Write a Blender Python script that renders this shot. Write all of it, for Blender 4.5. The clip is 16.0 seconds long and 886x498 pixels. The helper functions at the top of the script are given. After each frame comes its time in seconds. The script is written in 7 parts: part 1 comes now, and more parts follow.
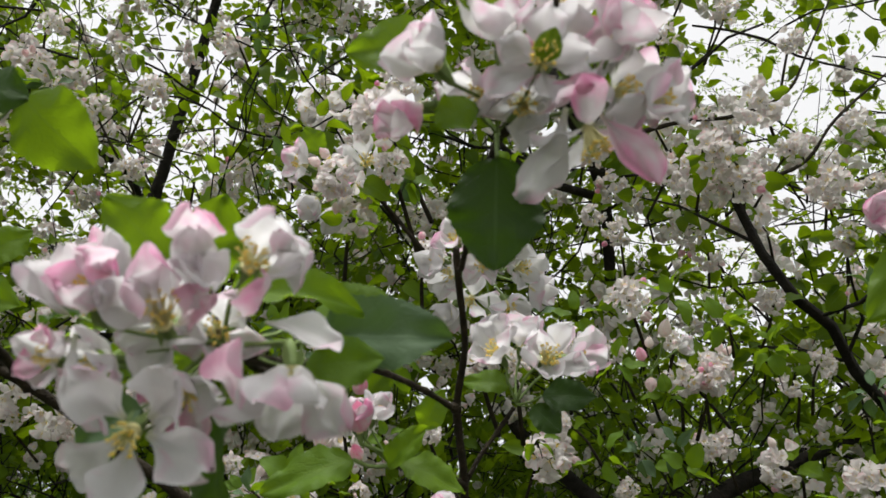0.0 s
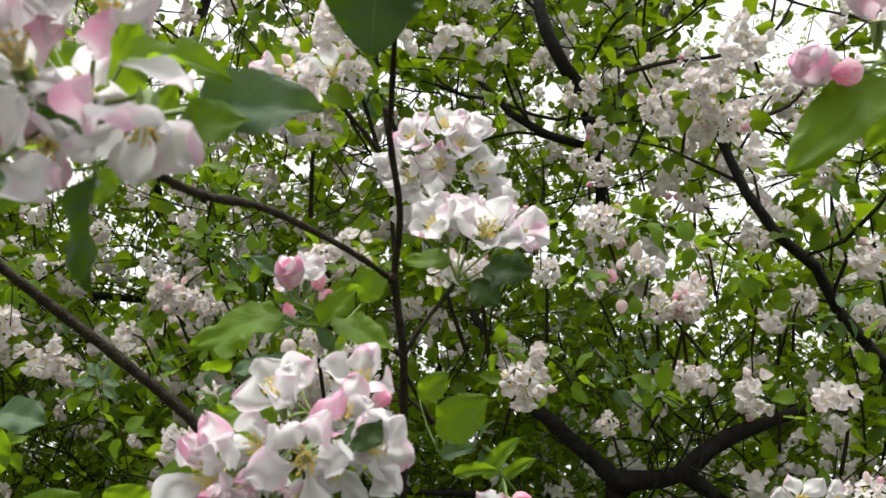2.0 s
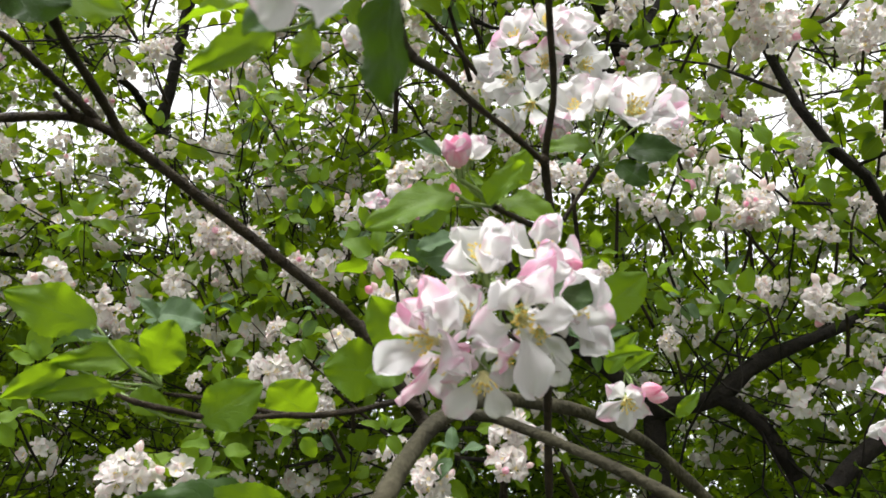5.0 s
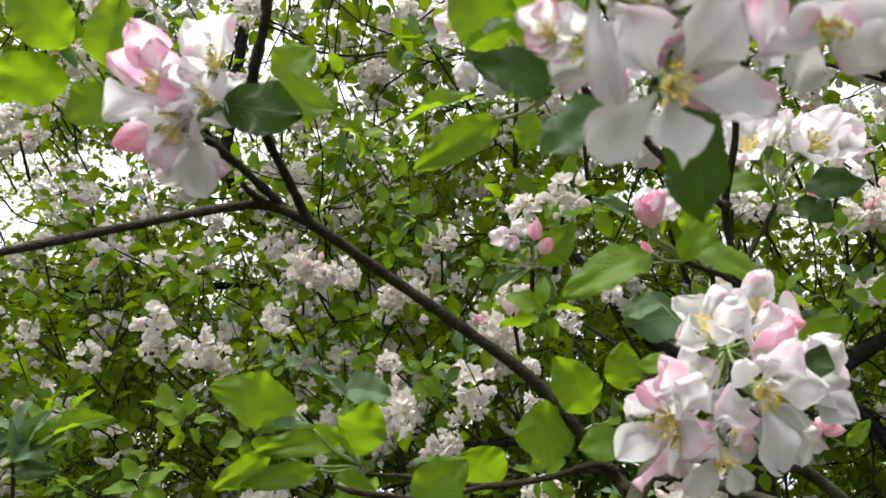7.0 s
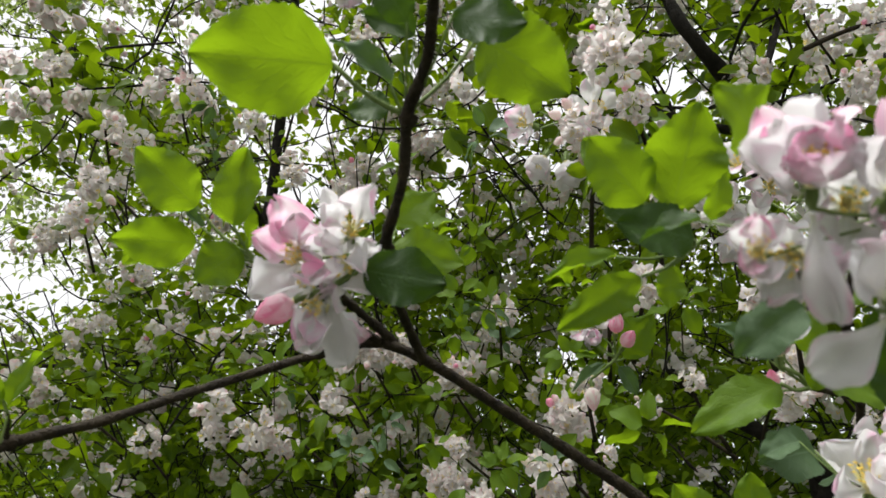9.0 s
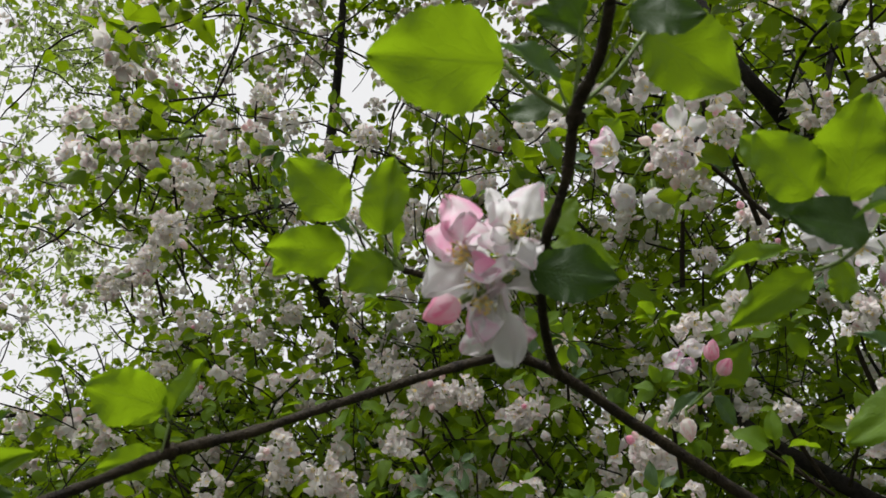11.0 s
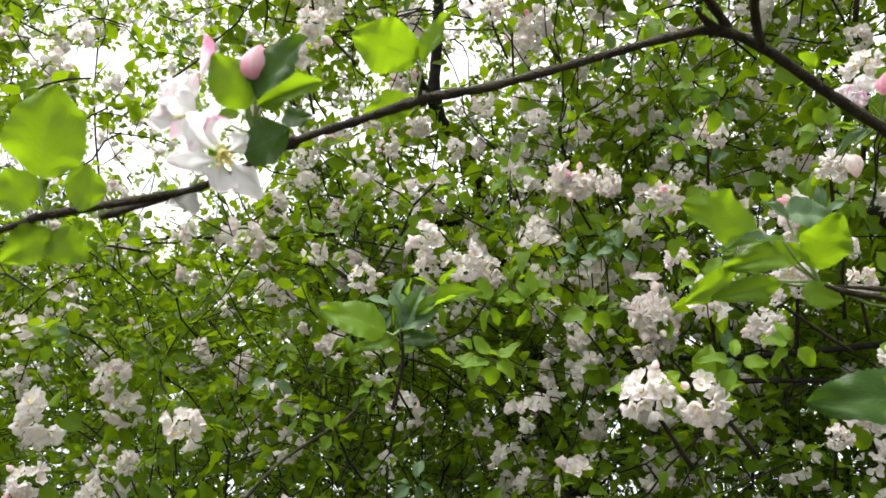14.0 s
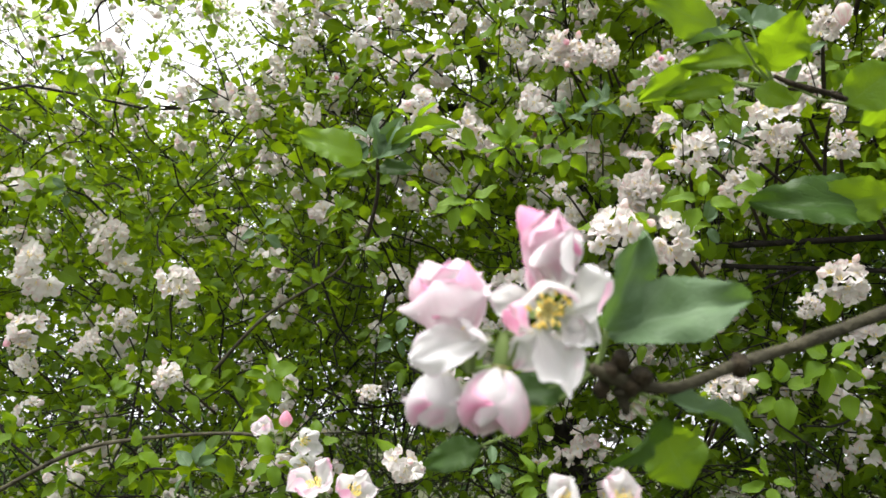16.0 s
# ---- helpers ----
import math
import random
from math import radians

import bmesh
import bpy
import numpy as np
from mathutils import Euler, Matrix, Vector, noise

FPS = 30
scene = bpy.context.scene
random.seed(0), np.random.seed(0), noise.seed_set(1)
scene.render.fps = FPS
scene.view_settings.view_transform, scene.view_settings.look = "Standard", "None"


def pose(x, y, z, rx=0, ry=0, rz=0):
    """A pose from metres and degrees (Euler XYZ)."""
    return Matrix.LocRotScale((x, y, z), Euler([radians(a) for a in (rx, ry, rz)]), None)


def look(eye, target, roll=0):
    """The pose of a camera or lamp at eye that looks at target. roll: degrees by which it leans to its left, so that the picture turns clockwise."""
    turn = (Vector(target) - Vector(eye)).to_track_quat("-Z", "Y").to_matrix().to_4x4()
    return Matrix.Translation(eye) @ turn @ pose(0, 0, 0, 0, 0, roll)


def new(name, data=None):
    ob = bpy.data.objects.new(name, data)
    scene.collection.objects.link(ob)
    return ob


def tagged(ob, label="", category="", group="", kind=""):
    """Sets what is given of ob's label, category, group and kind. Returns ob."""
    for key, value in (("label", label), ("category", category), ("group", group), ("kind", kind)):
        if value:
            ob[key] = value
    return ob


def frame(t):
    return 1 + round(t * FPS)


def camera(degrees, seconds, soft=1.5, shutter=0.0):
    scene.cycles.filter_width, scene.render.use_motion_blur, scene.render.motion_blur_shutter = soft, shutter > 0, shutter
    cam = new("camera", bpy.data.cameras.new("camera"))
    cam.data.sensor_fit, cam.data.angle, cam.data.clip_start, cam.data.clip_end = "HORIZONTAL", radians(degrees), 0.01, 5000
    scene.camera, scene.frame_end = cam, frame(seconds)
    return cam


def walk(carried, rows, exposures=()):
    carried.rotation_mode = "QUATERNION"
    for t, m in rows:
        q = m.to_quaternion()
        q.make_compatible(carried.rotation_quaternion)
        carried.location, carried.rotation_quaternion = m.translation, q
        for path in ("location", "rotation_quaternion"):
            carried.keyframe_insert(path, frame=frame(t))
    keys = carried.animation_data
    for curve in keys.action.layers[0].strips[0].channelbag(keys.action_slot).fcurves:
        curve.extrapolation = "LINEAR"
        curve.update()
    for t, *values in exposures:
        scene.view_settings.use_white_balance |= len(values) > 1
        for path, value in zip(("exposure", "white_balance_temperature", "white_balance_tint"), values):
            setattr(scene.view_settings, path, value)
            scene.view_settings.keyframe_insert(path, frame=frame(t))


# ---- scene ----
cam = camera(58.3, 16.0, soft=1.6)
cam.data.dof.use_dof, cam.data.dof.focus_distance, cam.data.dof.aperture_fstop = True, 1.0, 40.0
PATH = [
    (0, (0.1042, 0.0436, 1.5666), (-0.3417, 1.8179, 2.3746), 3.47),
    (0.5, (0.1189, 0.0516, 1.5620), (-0.3405, 1.8233, 2.3681), 4.21),
    (1, (0.1317, 0.0568, 1.5528), (-0.3434, 1.8302, 2.3459), 4.73),
    (1.5, (0.1345, 0.0620, 1.5399), (-0.3461, 1.8429, 2.3129), 4.77),
    (2, (0.1314, 0.0637, 1.5289), (-0.3416, 1.8549, 2.2823), 3.95),
    (2.5, (0.1290, 0.0621, 1.5202), (-0.3330, 1.8634, 2.2564), 3.47),
    (3, (0.1216, 0.0665, 1.5051), (-0.3300, 1.8818, 2.2126), 3.12),
    (3.5, (0.1132, 0.0660, 1.4975), (-0.3275, 1.8888, 2.1926), 2.83),
    (3.7, (0.1086, 0.0703, 1.4958), (-0.3254, 1.8970, 2.1849), 2.80),
    (5.8, (0.0443, 0.0584, 1.5068), (-0.4432, 1.8954, 2.1297), -0.33),
    (6, (0.0393, 0.0583, 1.5081), (-0.4520, 1.8959, 2.1258), -0.54),
    (6.5, (0.0292, 0.0561, 1.5149), (-0.5181, 1.8735, 2.1454), -1.44),
    (7, (0.0216, 0.0471, 1.5260), (-0.5628, 1.8456, 2.1772), -2.00),
    (7.5, (0.0115, 0.0508, 1.5348), (-0.5612, 1.8485, 2.1984), -1.82),
    (8, (0.0122, 0.0451, 1.5453), (-0.5628, 1.8244, 2.2548), -1.51),
    (8.5, (0.0019, 0.0392, 1.5499), (-0.5907, 1.8092, 2.2681), -2.00),
    (9, (-0.0017, 0.0318, 1.5556), (-0.6417, 1.7616, 2.3292), -3.15),
    (9.2, (-0.0027, 0.0294, 1.5593), (-0.6478, 1.7460, 2.3573), -3.35),
    (11.3, (-0.0423, 0.0216, 1.5372), (-0.7651, 1.6555, 2.4360), -3.13),
    (11.5, (-0.0471, 0.0202, 1.5310), (-0.7999, 1.6453, 2.4211), -3.32),
    (12, (-0.0623, 0.0235, 1.5200), (-0.9024, 1.6329, 2.3591), -3.38),
    (12.5, (-0.0671, 0.0243, 1.5123), (-0.9384, 1.6385, 2.3092), -3.13),
    (13, (-0.0707, 0.0130, 1.5041), (-1.0185, 1.6406, 2.1770), -3.19),
    (13.5, (-0.0728, 0.0066, 1.4945), (-1.0636, 1.6391, 2.0889), -2.61),
    (14, (-0.0685, 0.0030, 1.4838), (-1.0763, 1.6457, 2.0184), -1.70),
    (14.5, (-0.0658, 0.0079, 1.4676), (-1.0916, 1.6632, 1.9234), -0.74),
    (15, (-0.0618, 0.0089, 1.4582), (-1.1020, 1.6729, 1.8443), -0.12),
    (15.5, (-0.0555, 0.0099, 1.4478), (-1.1040, 1.6800, 1.7815), 0.46),
    (16, (-0.0544, 0.0138, 1.4418), (-1.1011, 1.6935, 1.7296), 0.98),
]

walk(cam, [(t, look(eye, target, roll)) for t, eye, target, roll in PATH],
     [(0.0, 0.74), (1.5, 1.03), (3.0, 1.43), (6.0, 1.48), (7.5, 1.32), (9.0, 0.96), (11.5, 0.58), (12.5, 0.96), (13.5, 1.52), (14.5, 1.80), (16.0, 1.78)])

# ---------------------------------------------------------------- light
world = bpy.data.worlds.new("overcast_sky")
scene.world = world
world.use_nodes = True
wn, wl = world.node_tree.nodes, world.node_tree.links
wn.clear()
sky = wn.new("ShaderNodeTexSky")
sky.sky_type = "NISHITA"
sky.sun_disc = False
sky.sun_elevation = radians(79)
sky.sun_rotation = radians(212)
sky.air_density, sky.dust_density, sky.ozone_density = 1.0, 6.0, 1.0
cloud = wn.new("ShaderNodeHueSaturation")
cloud.inputs["Saturation"].default_value = 0.12
back = wn.new("ShaderNodeBackground")
back.inputs["Strength"].default_value = 0.11
wout = wn.new("ShaderNodeOutputWorld")
deck = wn.new("ShaderNodeMix")
deck.data_type = "RGBA"
deck.inputs[0].default_value = 0.75
deck.inputs[7].default_value = (5.8, 5.8, 5.85, 1)
wl.new(sky.outputs[0], cloud.inputs["Color"])
wl.new(cloud.outputs[0], deck.inputs[6])
wl.new(deck.outputs[2], back.inputs["Color"])
wl.new(back.outputs[0], wout.inputs["Surface"])

sun_data = bpy.data.lights.new("sun", "SUN")
sun_data.energy, sun_data.angle, sun_data.color = 3.0, radians(45), (1.0, 0.985, 0.96)
sun = new("sun", sun_data)
sun.matrix_world = look((-0.6, -0.35, 7.2), (0, 0.6, 1.5))


# ---------------------------------------------------------------- materials
def nodes_of(name):
    m = bpy.data.materials.new(name)
    m.use_nodes = True
    n, l = m.node_tree.nodes, m.node_tree.links
    n.clear()
    return m, n, l


def mix_rgb(n, l, fac, a, b):
    x = n.new("ShaderNodeMix")
    x.data_type = "RGBA"
    for key, value in ((0, fac), (6, a), (7, b)):
        if isinstance(value, bpy.types.NodeSocket):
            l.new(value, x.inputs[key])
        else:
            x.inputs[key].default_value = value if key == 0 else (*value, 1)
    return x.outputs[2]


def math_node(n, l, op, a, b=0.0, clamp=False):
    x = n.new("ShaderNodeMath")
    x.operation, x.use_clamp = op, clamp
    for key, value in ((0, a), (1, b)):
        if isinstance(value, bpy.types.NodeSocket):
            l.new(value, x.inputs[key])
        else:
            x.inputs[key].default_value = value
    return x.outputs[0]


def noise_node(n, l, scale, detail=3.0, coords=None):
    x = n.new("ShaderNodeTexNoise")
    x.inputs["Scale"].default_value, x.inputs["Detail"].default_value = scale, detail
    if coords is not None:
        l.new(coords, x.inputs["Vector"])
    return x.outputs["Fac"]


def thin_sheet(m, n, l, colour, glow, amount, rough, height=None, depth=0.1, distance=0.001, spec=0.4):
    """A thin sheet that both reflects light and lets it through."""
    p = n.new("ShaderNodeBsdfPrincipled")
    p.inputs["Roughness"].default_value = rough
    p.inputs["Specular IOR Level"].default_value = spec
    tr = n.new("ShaderNodeBsdfTranslucent")
    mix = n.new("ShaderNodeMixShader")
    mix.inputs[0].default_value = amount
    out = n.new("ShaderNodeOutputMaterial")
    l.new(colour, p.inputs["Base Color"])
    l.new(glow, tr.inputs["Color"])
    if height is not None:
        b = n.new("ShaderNodeBump")
        b.inputs["Strength"].default_value, b.inputs["Distance"].default_value = depth, distance
        l.new(height, b.inputs["Height"])
        l.new(b.outputs[0], p.inputs["Normal"])
        l.new(b.outputs[0], tr.inputs["Normal"])
    l.new(p.outputs[0], mix.inputs[1])
    l.new(tr.outputs[0], mix.inputs[2])
    l.new(mix.outputs[0], out.inputs["Surface"])
    return m


def petal_material(name, blush, white=(0.71, 0.70, 0.705), pink=(0.73, 0.34, 0.52)):
    m, n, l = nodes_of(name)
    tex = n.new("ShaderNodeTexCoord")
    sep = n.new("ShaderNodeSeparateXYZ")
    l.new(tex.outputs["UV"], sep.inputs[0])
    info = n.new("ShaderNodeObjectInfo")
    geo = n.new("ShaderNodeNewGeometry")
    across, along = sep.outputs[0], sep.outputs[1]
    side = math_node(n, l, "ABSOLUTE", math_node(n, l, "SUBTRACT", across, 0.5))
    streak = n.new("ShaderNodeMapping")
    streak.inputs["Scale"].default_value = (14, 1.2, 1)
    l.new(tex.outputs["UV"], streak.inputs["Vector"])
    veins = noise_node(n, l, 3.0, 3, streak.outputs[0])
    patch = noise_node(n, l, 90.0, 2, tex.outputs["Object"])
    shift = n.new("ShaderNodeVectorMath")
    luck = math_node(n, l, "ADD", info.outputs["Random"], geo.outputs["Random Per Island"])
    spot = n.new("ShaderNodeCombineXYZ")
    l.new(math_node(n, l, "MULTIPLY", luck, 37.0), spot.inputs[0])
    l.new(tex.outputs["UV"], shift.inputs[0])
    l.new(spot.outputs[0], shift.inputs[1])
    wash = noise_node(n, l, 1.7, 2, shift.outputs[0])
    level = math_node(n, l, "ADD", math_node(n, l, "MULTIPLY", along, 0.5), math_node(n, l, "MULTIPLY", side, 0.45))
    level = math_node(n, l, "ADD", level, math_node(n, l, "MULTIPLY", math_node(n, l, "SUBTRACT", wash, 0.5), 1.9))
    level = math_node(n, l, "ADD", level, math_node(n, l, "MULTIPLY", luck, 0.22))
    level = math_node(n, l, "ADD", level, math_node(n, l, "MULTIPLY", math_node(n, l, "SUBTRACT", patch, 0.5), 0.4))
    amount = math_node(n, l, "MULTIPLY", math_node(n, l, "SUBTRACT", level, 1.02 - 0.78 * blush), 1.5, True)
    amount = math_node(n, l, "ADD", amount, math_node(n, l, "MULTIPLY", math_node(n, l, "SUBTRACT", veins, 0.5), 0.10 + 0.15 * blush), True)
    tone = mix_rgb(n, l, amount, white, pink)
    claw = math_node(n, l, "SUBTRACT", 1.0, math_node(n, l, "MULTIPLY", along, 6.0), True)
    tone = mix_rgb(n, l, math_node(n, l, "MULTIPLY", claw, 0.5), tone, (0.62, 0.66, 0.36))
    return thin_sheet(m, n, l, tone, tone, 0.55, 0.6, veins, 0.25, 0.0005, 0.2)


def leaf_material(name, dark, light, through_colour, amount, rough=0.46, sheen=0.3):
    m, n, l = nodes_of(name)
    tex = n.new("ShaderNodeTexCoord")
    sep = n.new("ShaderNodeSeparateXYZ")
    l.new(tex.outputs["UV"], sep.inputs[0])
    info = n.new("ShaderNodeObjectInfo")
    geo = n.new("ShaderNodeNewGeometry")
    side = math_node(n, l, "ABSOLUTE", math_node(n, l, "SUBTRACT", sep.outputs[0], 0.5))
    rib = math_node(n, l, "LESS_THAN", side, 0.018)
    run = math_node(n, l, "SUBTRACT", math_node(n, l, "MULTIPLY", sep.outputs[1], 6.0), math_node(n, l, "MULTIPLY", side, 5.0))
    wavy = math_node(n, l, "ADD", run, math_node(n, l, "MULTIPLY", noise_node(n, l, 4.0, 2, tex.outputs["UV"]), 1.5))
    tooth = math_node(n, l, "ABSOLUTE", math_node(n, l, "SUBTRACT", math_node(n, l, "FRACT", wavy), 0.5))
    vein = math_node(n, l, "SUBTRACT", 1.0, math_node(n, l, "MULTIPLY", tooth, 11.0), True)
    net = noise_node(n, l, 22.0, 4, tex.outputs["UV"])
    vary = math_node(n, l, "ADD", math_node(n, l, "MULTIPLY", info.outputs["Random"], 0.5), math_node(n, l, "MULTIPLY", geo.outputs["Random Per Island"], 0.6))
    blot = math_node(n, l, "MULTIPLY", noise_node(n, l, 3.0, 4, tex.outputs["UV"]), 0.9)
    tone = mix_rgb(n, l, math_node(n, l, "ADD", vary, math_node(n, l, "SUBTRACT", blot, 0.45), True), dark, light)
    lines = math_node(n, l, "MAXIMUM", rib, math_node(n, l, "MULTIPLY", vein, 0.28))
    tone = mix_rgb(n, l, math_node(n, l, "MULTIPLY", lines, 0.45), tone, tuple(min(1, c * 1.8 + 0.03) for c in light))
    glow = mix_rgb(n, l, math_node(n, l, "ADD", math_node(n, l, "MULTIPLY", lines, 0.65), math_node(n, l, "SUBTRACT", blot, 0.4), True), through_colour, tuple(c * 0.55 for c in through_colour))
    relief = math_node(n, l, "ADD", math_node(n, l, "MULTIPLY", lines, -0.5), math_node(n, l, "MULTIPLY", net, 0.5))
    return thin_sheet(m, n, l, tone, glow, amount, rough, relief, 0.6, 0.0008, sheen)


def solid_material(name, a, b, scale, rough=0.7, bump=0.4, distance=0.001, stretch=(1, 1, 1)):
    m, n, l = nodes_of(name)
    tex = n.new("ShaderNodeTexCoord")
    mp = n.new("ShaderNodeMapping")
    mp.inputs["Scale"].default_value = stretch
    l.new(tex.outputs["Object"], mp.inputs["Vector"])
    big = noise_node(n, l, scale, 5, mp.outputs[0])
    fine = noise_node(n, l, scale * 6, 4, mp.outputs[0])
    p = n.new("ShaderNodeBsdfPrincipled")
    p.inputs["Roughness"].default_value = rough
    p.inputs["Specular IOR Level"].default_value = 0.18
    both = math_node(n, l, "ADD", math_node(n, l, "MULTIPLY", big, 1.1), math_node(n, l, "MULTIPLY", fine, 0.5))
    ramp = math_node(n, l, "MULTIPLY", math_node(n, l, "SUBTRACT", both, 0.45), 1.6)
    l.new(mix_rgb(n, l, math_node(n, l, "ADD", ramp, 0.0, True), a, b), p.inputs["Base Color"])
    bp = n.new("ShaderNodeBump")
    bp.inputs["Strength"].default_value, bp.inputs["Distance"].default_value = bump, distance
    l.new(both, bp.inputs["Height"])
    l.new(bp.outputs[0], p.inputs["Normal"])
    out = n.new("ShaderNodeOutputMaterial")
    l.new(p.outputs[0], out.inputs["Surface"])
    return m


PETAL = {
    "white": petal_material("petal_white", 0.2),
    "blush": petal_material("petal_blush", 0.45),
    "pink": petal_material("petal_pink", 0.88, (0.76, 0.71, 0.73), (0.76, 0.33, 0.51)),
}
PETAL_BULK = petal_material("petal_bulk", 0.32, (0.78, 0.75, 0.735), (0.72, 0.44, 0.46))
BUD_PINK = petal_material("bud_pink", 0.85, (0.84, 0.68, 0.72), (0.80, 0.29, 0.45))
BUD_PALE = petal_material("bud_pale", 0.6, (0.84, 0.79, 0.75), (0.80, 0.44, 0.50))
LEAF = {
    "young": leaf_material("leaf_young", (0.058, 0.122, 0.010), (0.120, 0.205, 0.014), (0.25, 0.40, 0.008), 0.5, 0.46, 0.16),
    # shade of leaves turned from the sky, put into a darker colour
    "shade_tone": leaf_material("leaf_shade_tone", (0.015, 0.042, 0.006), (0.034, 0.075, 0.009), (0.08, 0.16, 0.008), 0.3, 0.44, 0.22),
    "downy": leaf_material("leaf_downy", (0.040, 0.085, 0.034), (0.100, 0.155, 0.078), (0.12, 0.22, 0.03), 0.3, 0.6, 0.25),
}
LEAF_BULK = leaf_material("leaf_bulk", (0.008, 0.028, 0.002), (0.122, 0.206, 0.009), (0.29, 0.44, 0.006), 0.42, 0.48, 0.13)
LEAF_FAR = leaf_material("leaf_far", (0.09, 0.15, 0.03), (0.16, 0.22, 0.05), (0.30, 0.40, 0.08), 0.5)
BARK = solid_material("bark_young", (0.004, 0.0025, 0.002), (0.040, 0.030, 0.016), 210.0, 0.75, 1.0, 0.0025)
BARK_OLD = solid_material("bark_old", (0.004, 0.0035, 0.003), (0.024, 0.020, 0.016), 60.0, 0.85, 1.0, 0.006)
BARK_GREEN = solid_material("bark_greenish", (0.010, 0.009, 0.005), (0.072, 0.065, 0.040), 55.0, 0.85, 1.0, 0.004)
STALK = solid_material("stalk_green", (0.10, 0.16, 0.04), (0.20, 0.27, 0.09), 200.0, 0.55, 0.2, 0.0004)
ANTHER = solid_material("anther_yellow", (0.82, 0.57, 0.08), (0.95, 0.76, 0.22), 900.0, 0.7, 0.3, 0.0003)
FILAMENT = solid_material("filament", (0.76, 0.72, 0.30), (0.88, 0.82, 0.48), 500.0, 0.55, 0.1, 0.0002)
EARTH = solid_material("ground_grass", (0.012, 0.016, 0.006), (0.045, 0.05, 0.02), 6.0, 0.95, 1.0, 0.03)


# ---------------------------------------------------------------- mesh kit
rng = random.Random(7)


def mesh_of(name, verts, faces, mats, uvs=None, index=None, smooth=True):
    me = bpy.data.meshes.new(name)
    me.from_pydata([tuple(v) for v in verts], [], faces)
    for mt in mats:
        me.materials.append(mt)
    if index is not None:
        me.polygons.foreach_set("material_index", index)
    if uvs is not None:
        lay = me.uv_layers.new(name="UVMap")
        flat = np.zeros(len(me.loops), dtype=np.int32)
        me.loops.foreach_get("vertex_index", flat)
        lay.data.foreach_set("uv", np.asarray(uvs, dtype=np.float32)[flat].ravel())
    if smooth:
        me.polygons.foreach_set("use_smooth", [True] * len(me.polygons))
    me.update()
    return me


def grid_faces(nu, nv):
    return [(a * nv + b, a * nv + b + 1, (a + 1) * nv + b + 1, (a + 1) * nv + b) for a in range(nu - 1) for b in range(nv - 1)]


def petal_sheet(seed, bend=0.6, tip=0.0, cup=0.8, width=0.86, crumple=0.05, nu=15, nv=13):
    """One spoon-shaped petal on its narrow claw, one long along y, its inner face up."""
    r = random.Random(seed)
    off = Vector((r.uniform(0, 50), r.uniform(0, 50), 0))
    lean, notch = r.uniform(-0.05, 0.05), r.uniform(0.0, 0.06)
    curl = 1.0 if nu > 7 else 0.4
    verts, uvs = [], []
    y = z = 0.0
    for a in range(nu):
        u = a / (nu - 1)
        if nu > 7:
            u = 1 - (1 - u) ** 1.5
            step = u - (1 - (1 - (a - 1) / (nu - 1)) ** 1.5)
        else:
            step = 1 / (nu - 1)
        turn = bend * u - tip * max(0.0, u - 0.6) * 2.5
        if a:
            y += math.cos(turn) * step
            z += math.sin(turn) * step
        k = min(1.0, u / 0.62)
        w = 0.5 * width * (0.10 + 0.90 * k * k * (3 - 2 * k))
        if u > 0.62:
            w *= max(0.45 if nu < 7 else 0.14, math.sqrt(max(0.0, 1 - ((u - 0.62) / 0.385) ** 2)))
        for b in range(nv):
            v = -1 + 2 * b / (nv - 1)
            edge = 1 + 0.10 * noise.noise(off + Vector((u * 3.5, 3.0 * (v > 0), 0)))
            x = v * w * edge + lean * u * u
            rise = cup * w * v * v * 0.9
            rise += crumple * (0.3 + u) * noise.noise(off + Vector((v * 1.3, u * 2.2, 1.0))) * 2.2
            rise += crumple * u * abs(v) * noise.noise(off + Vector((v * 3.5, u * 6.0, 5.0))) * 1.6
            rise += curl * crumple * u * abs(v) ** 3 * noise.noise(off + Vector((2.0 * (v > 0), u * 2.5, 9.0))) * 5.0
            rise += curl * 0.012 * math.sin(8.0 * v + off.x) * u * (1.2 - u)
            back = notch * u * u * max(0.0, 1 - abs(v) * 2.5) + 0.05 * u ** 4 * v * v
            verts.append((x, y - math.sin(turn) * rise - back * math.cos(turn), z + math.cos(turn) * rise))
            uvs.append((b / (nv - 1), u))
    return verts, uvs, grid_faces(nu, nv)


def petal_mesh(name, mat, *shape, **kw):
    verts, uvs, faces = petal_sheet(*shape, **kw)
    return mesh_of(name, verts, faces, [mat], uvs)


PETALS = {}
for tint in PETAL:
    PETALS[tint, "open"] = [petal_mesh("petal", PETAL[tint], 10 + k, 0.5 + 0.25 * (k % 3), 0.5 * (k % 2), 0.6, 0.66 + 0.05 * (k % 3), 0.08) for k in range(5)]
    PETALS[tint, "half"] = [petal_mesh("petal", PETAL[tint], 20 + k, 0.95 + 0.2 * (k % 3), 0.6 * (k % 2), 0.9, 0.70 + 0.05 * (k % 3), 0.075) for k in range(5)]
    PETALS[tint, "cup"] = [petal_mesh("petal", PETAL[tint], 30 + k, 1.45 + 0.2 * (k % 2), 0.3 * (k % 2), 0.9, 0.86, 0.045) for k in range(4)]
    PETALS[tint, "droop"] = [petal_mesh("petal", PETAL[tint], 50 + k, -0.75 - 0.35 * (k % 2), -0.4, 0.42, 0.70, 0.06) for k in range(4)]
    PETALS[tint, "balloon"] = [petal_mesh("petal", PETAL[tint], 70 + k, 2.25, 0.0, 0.95, 1.0, 0.03) for k in range(3)]


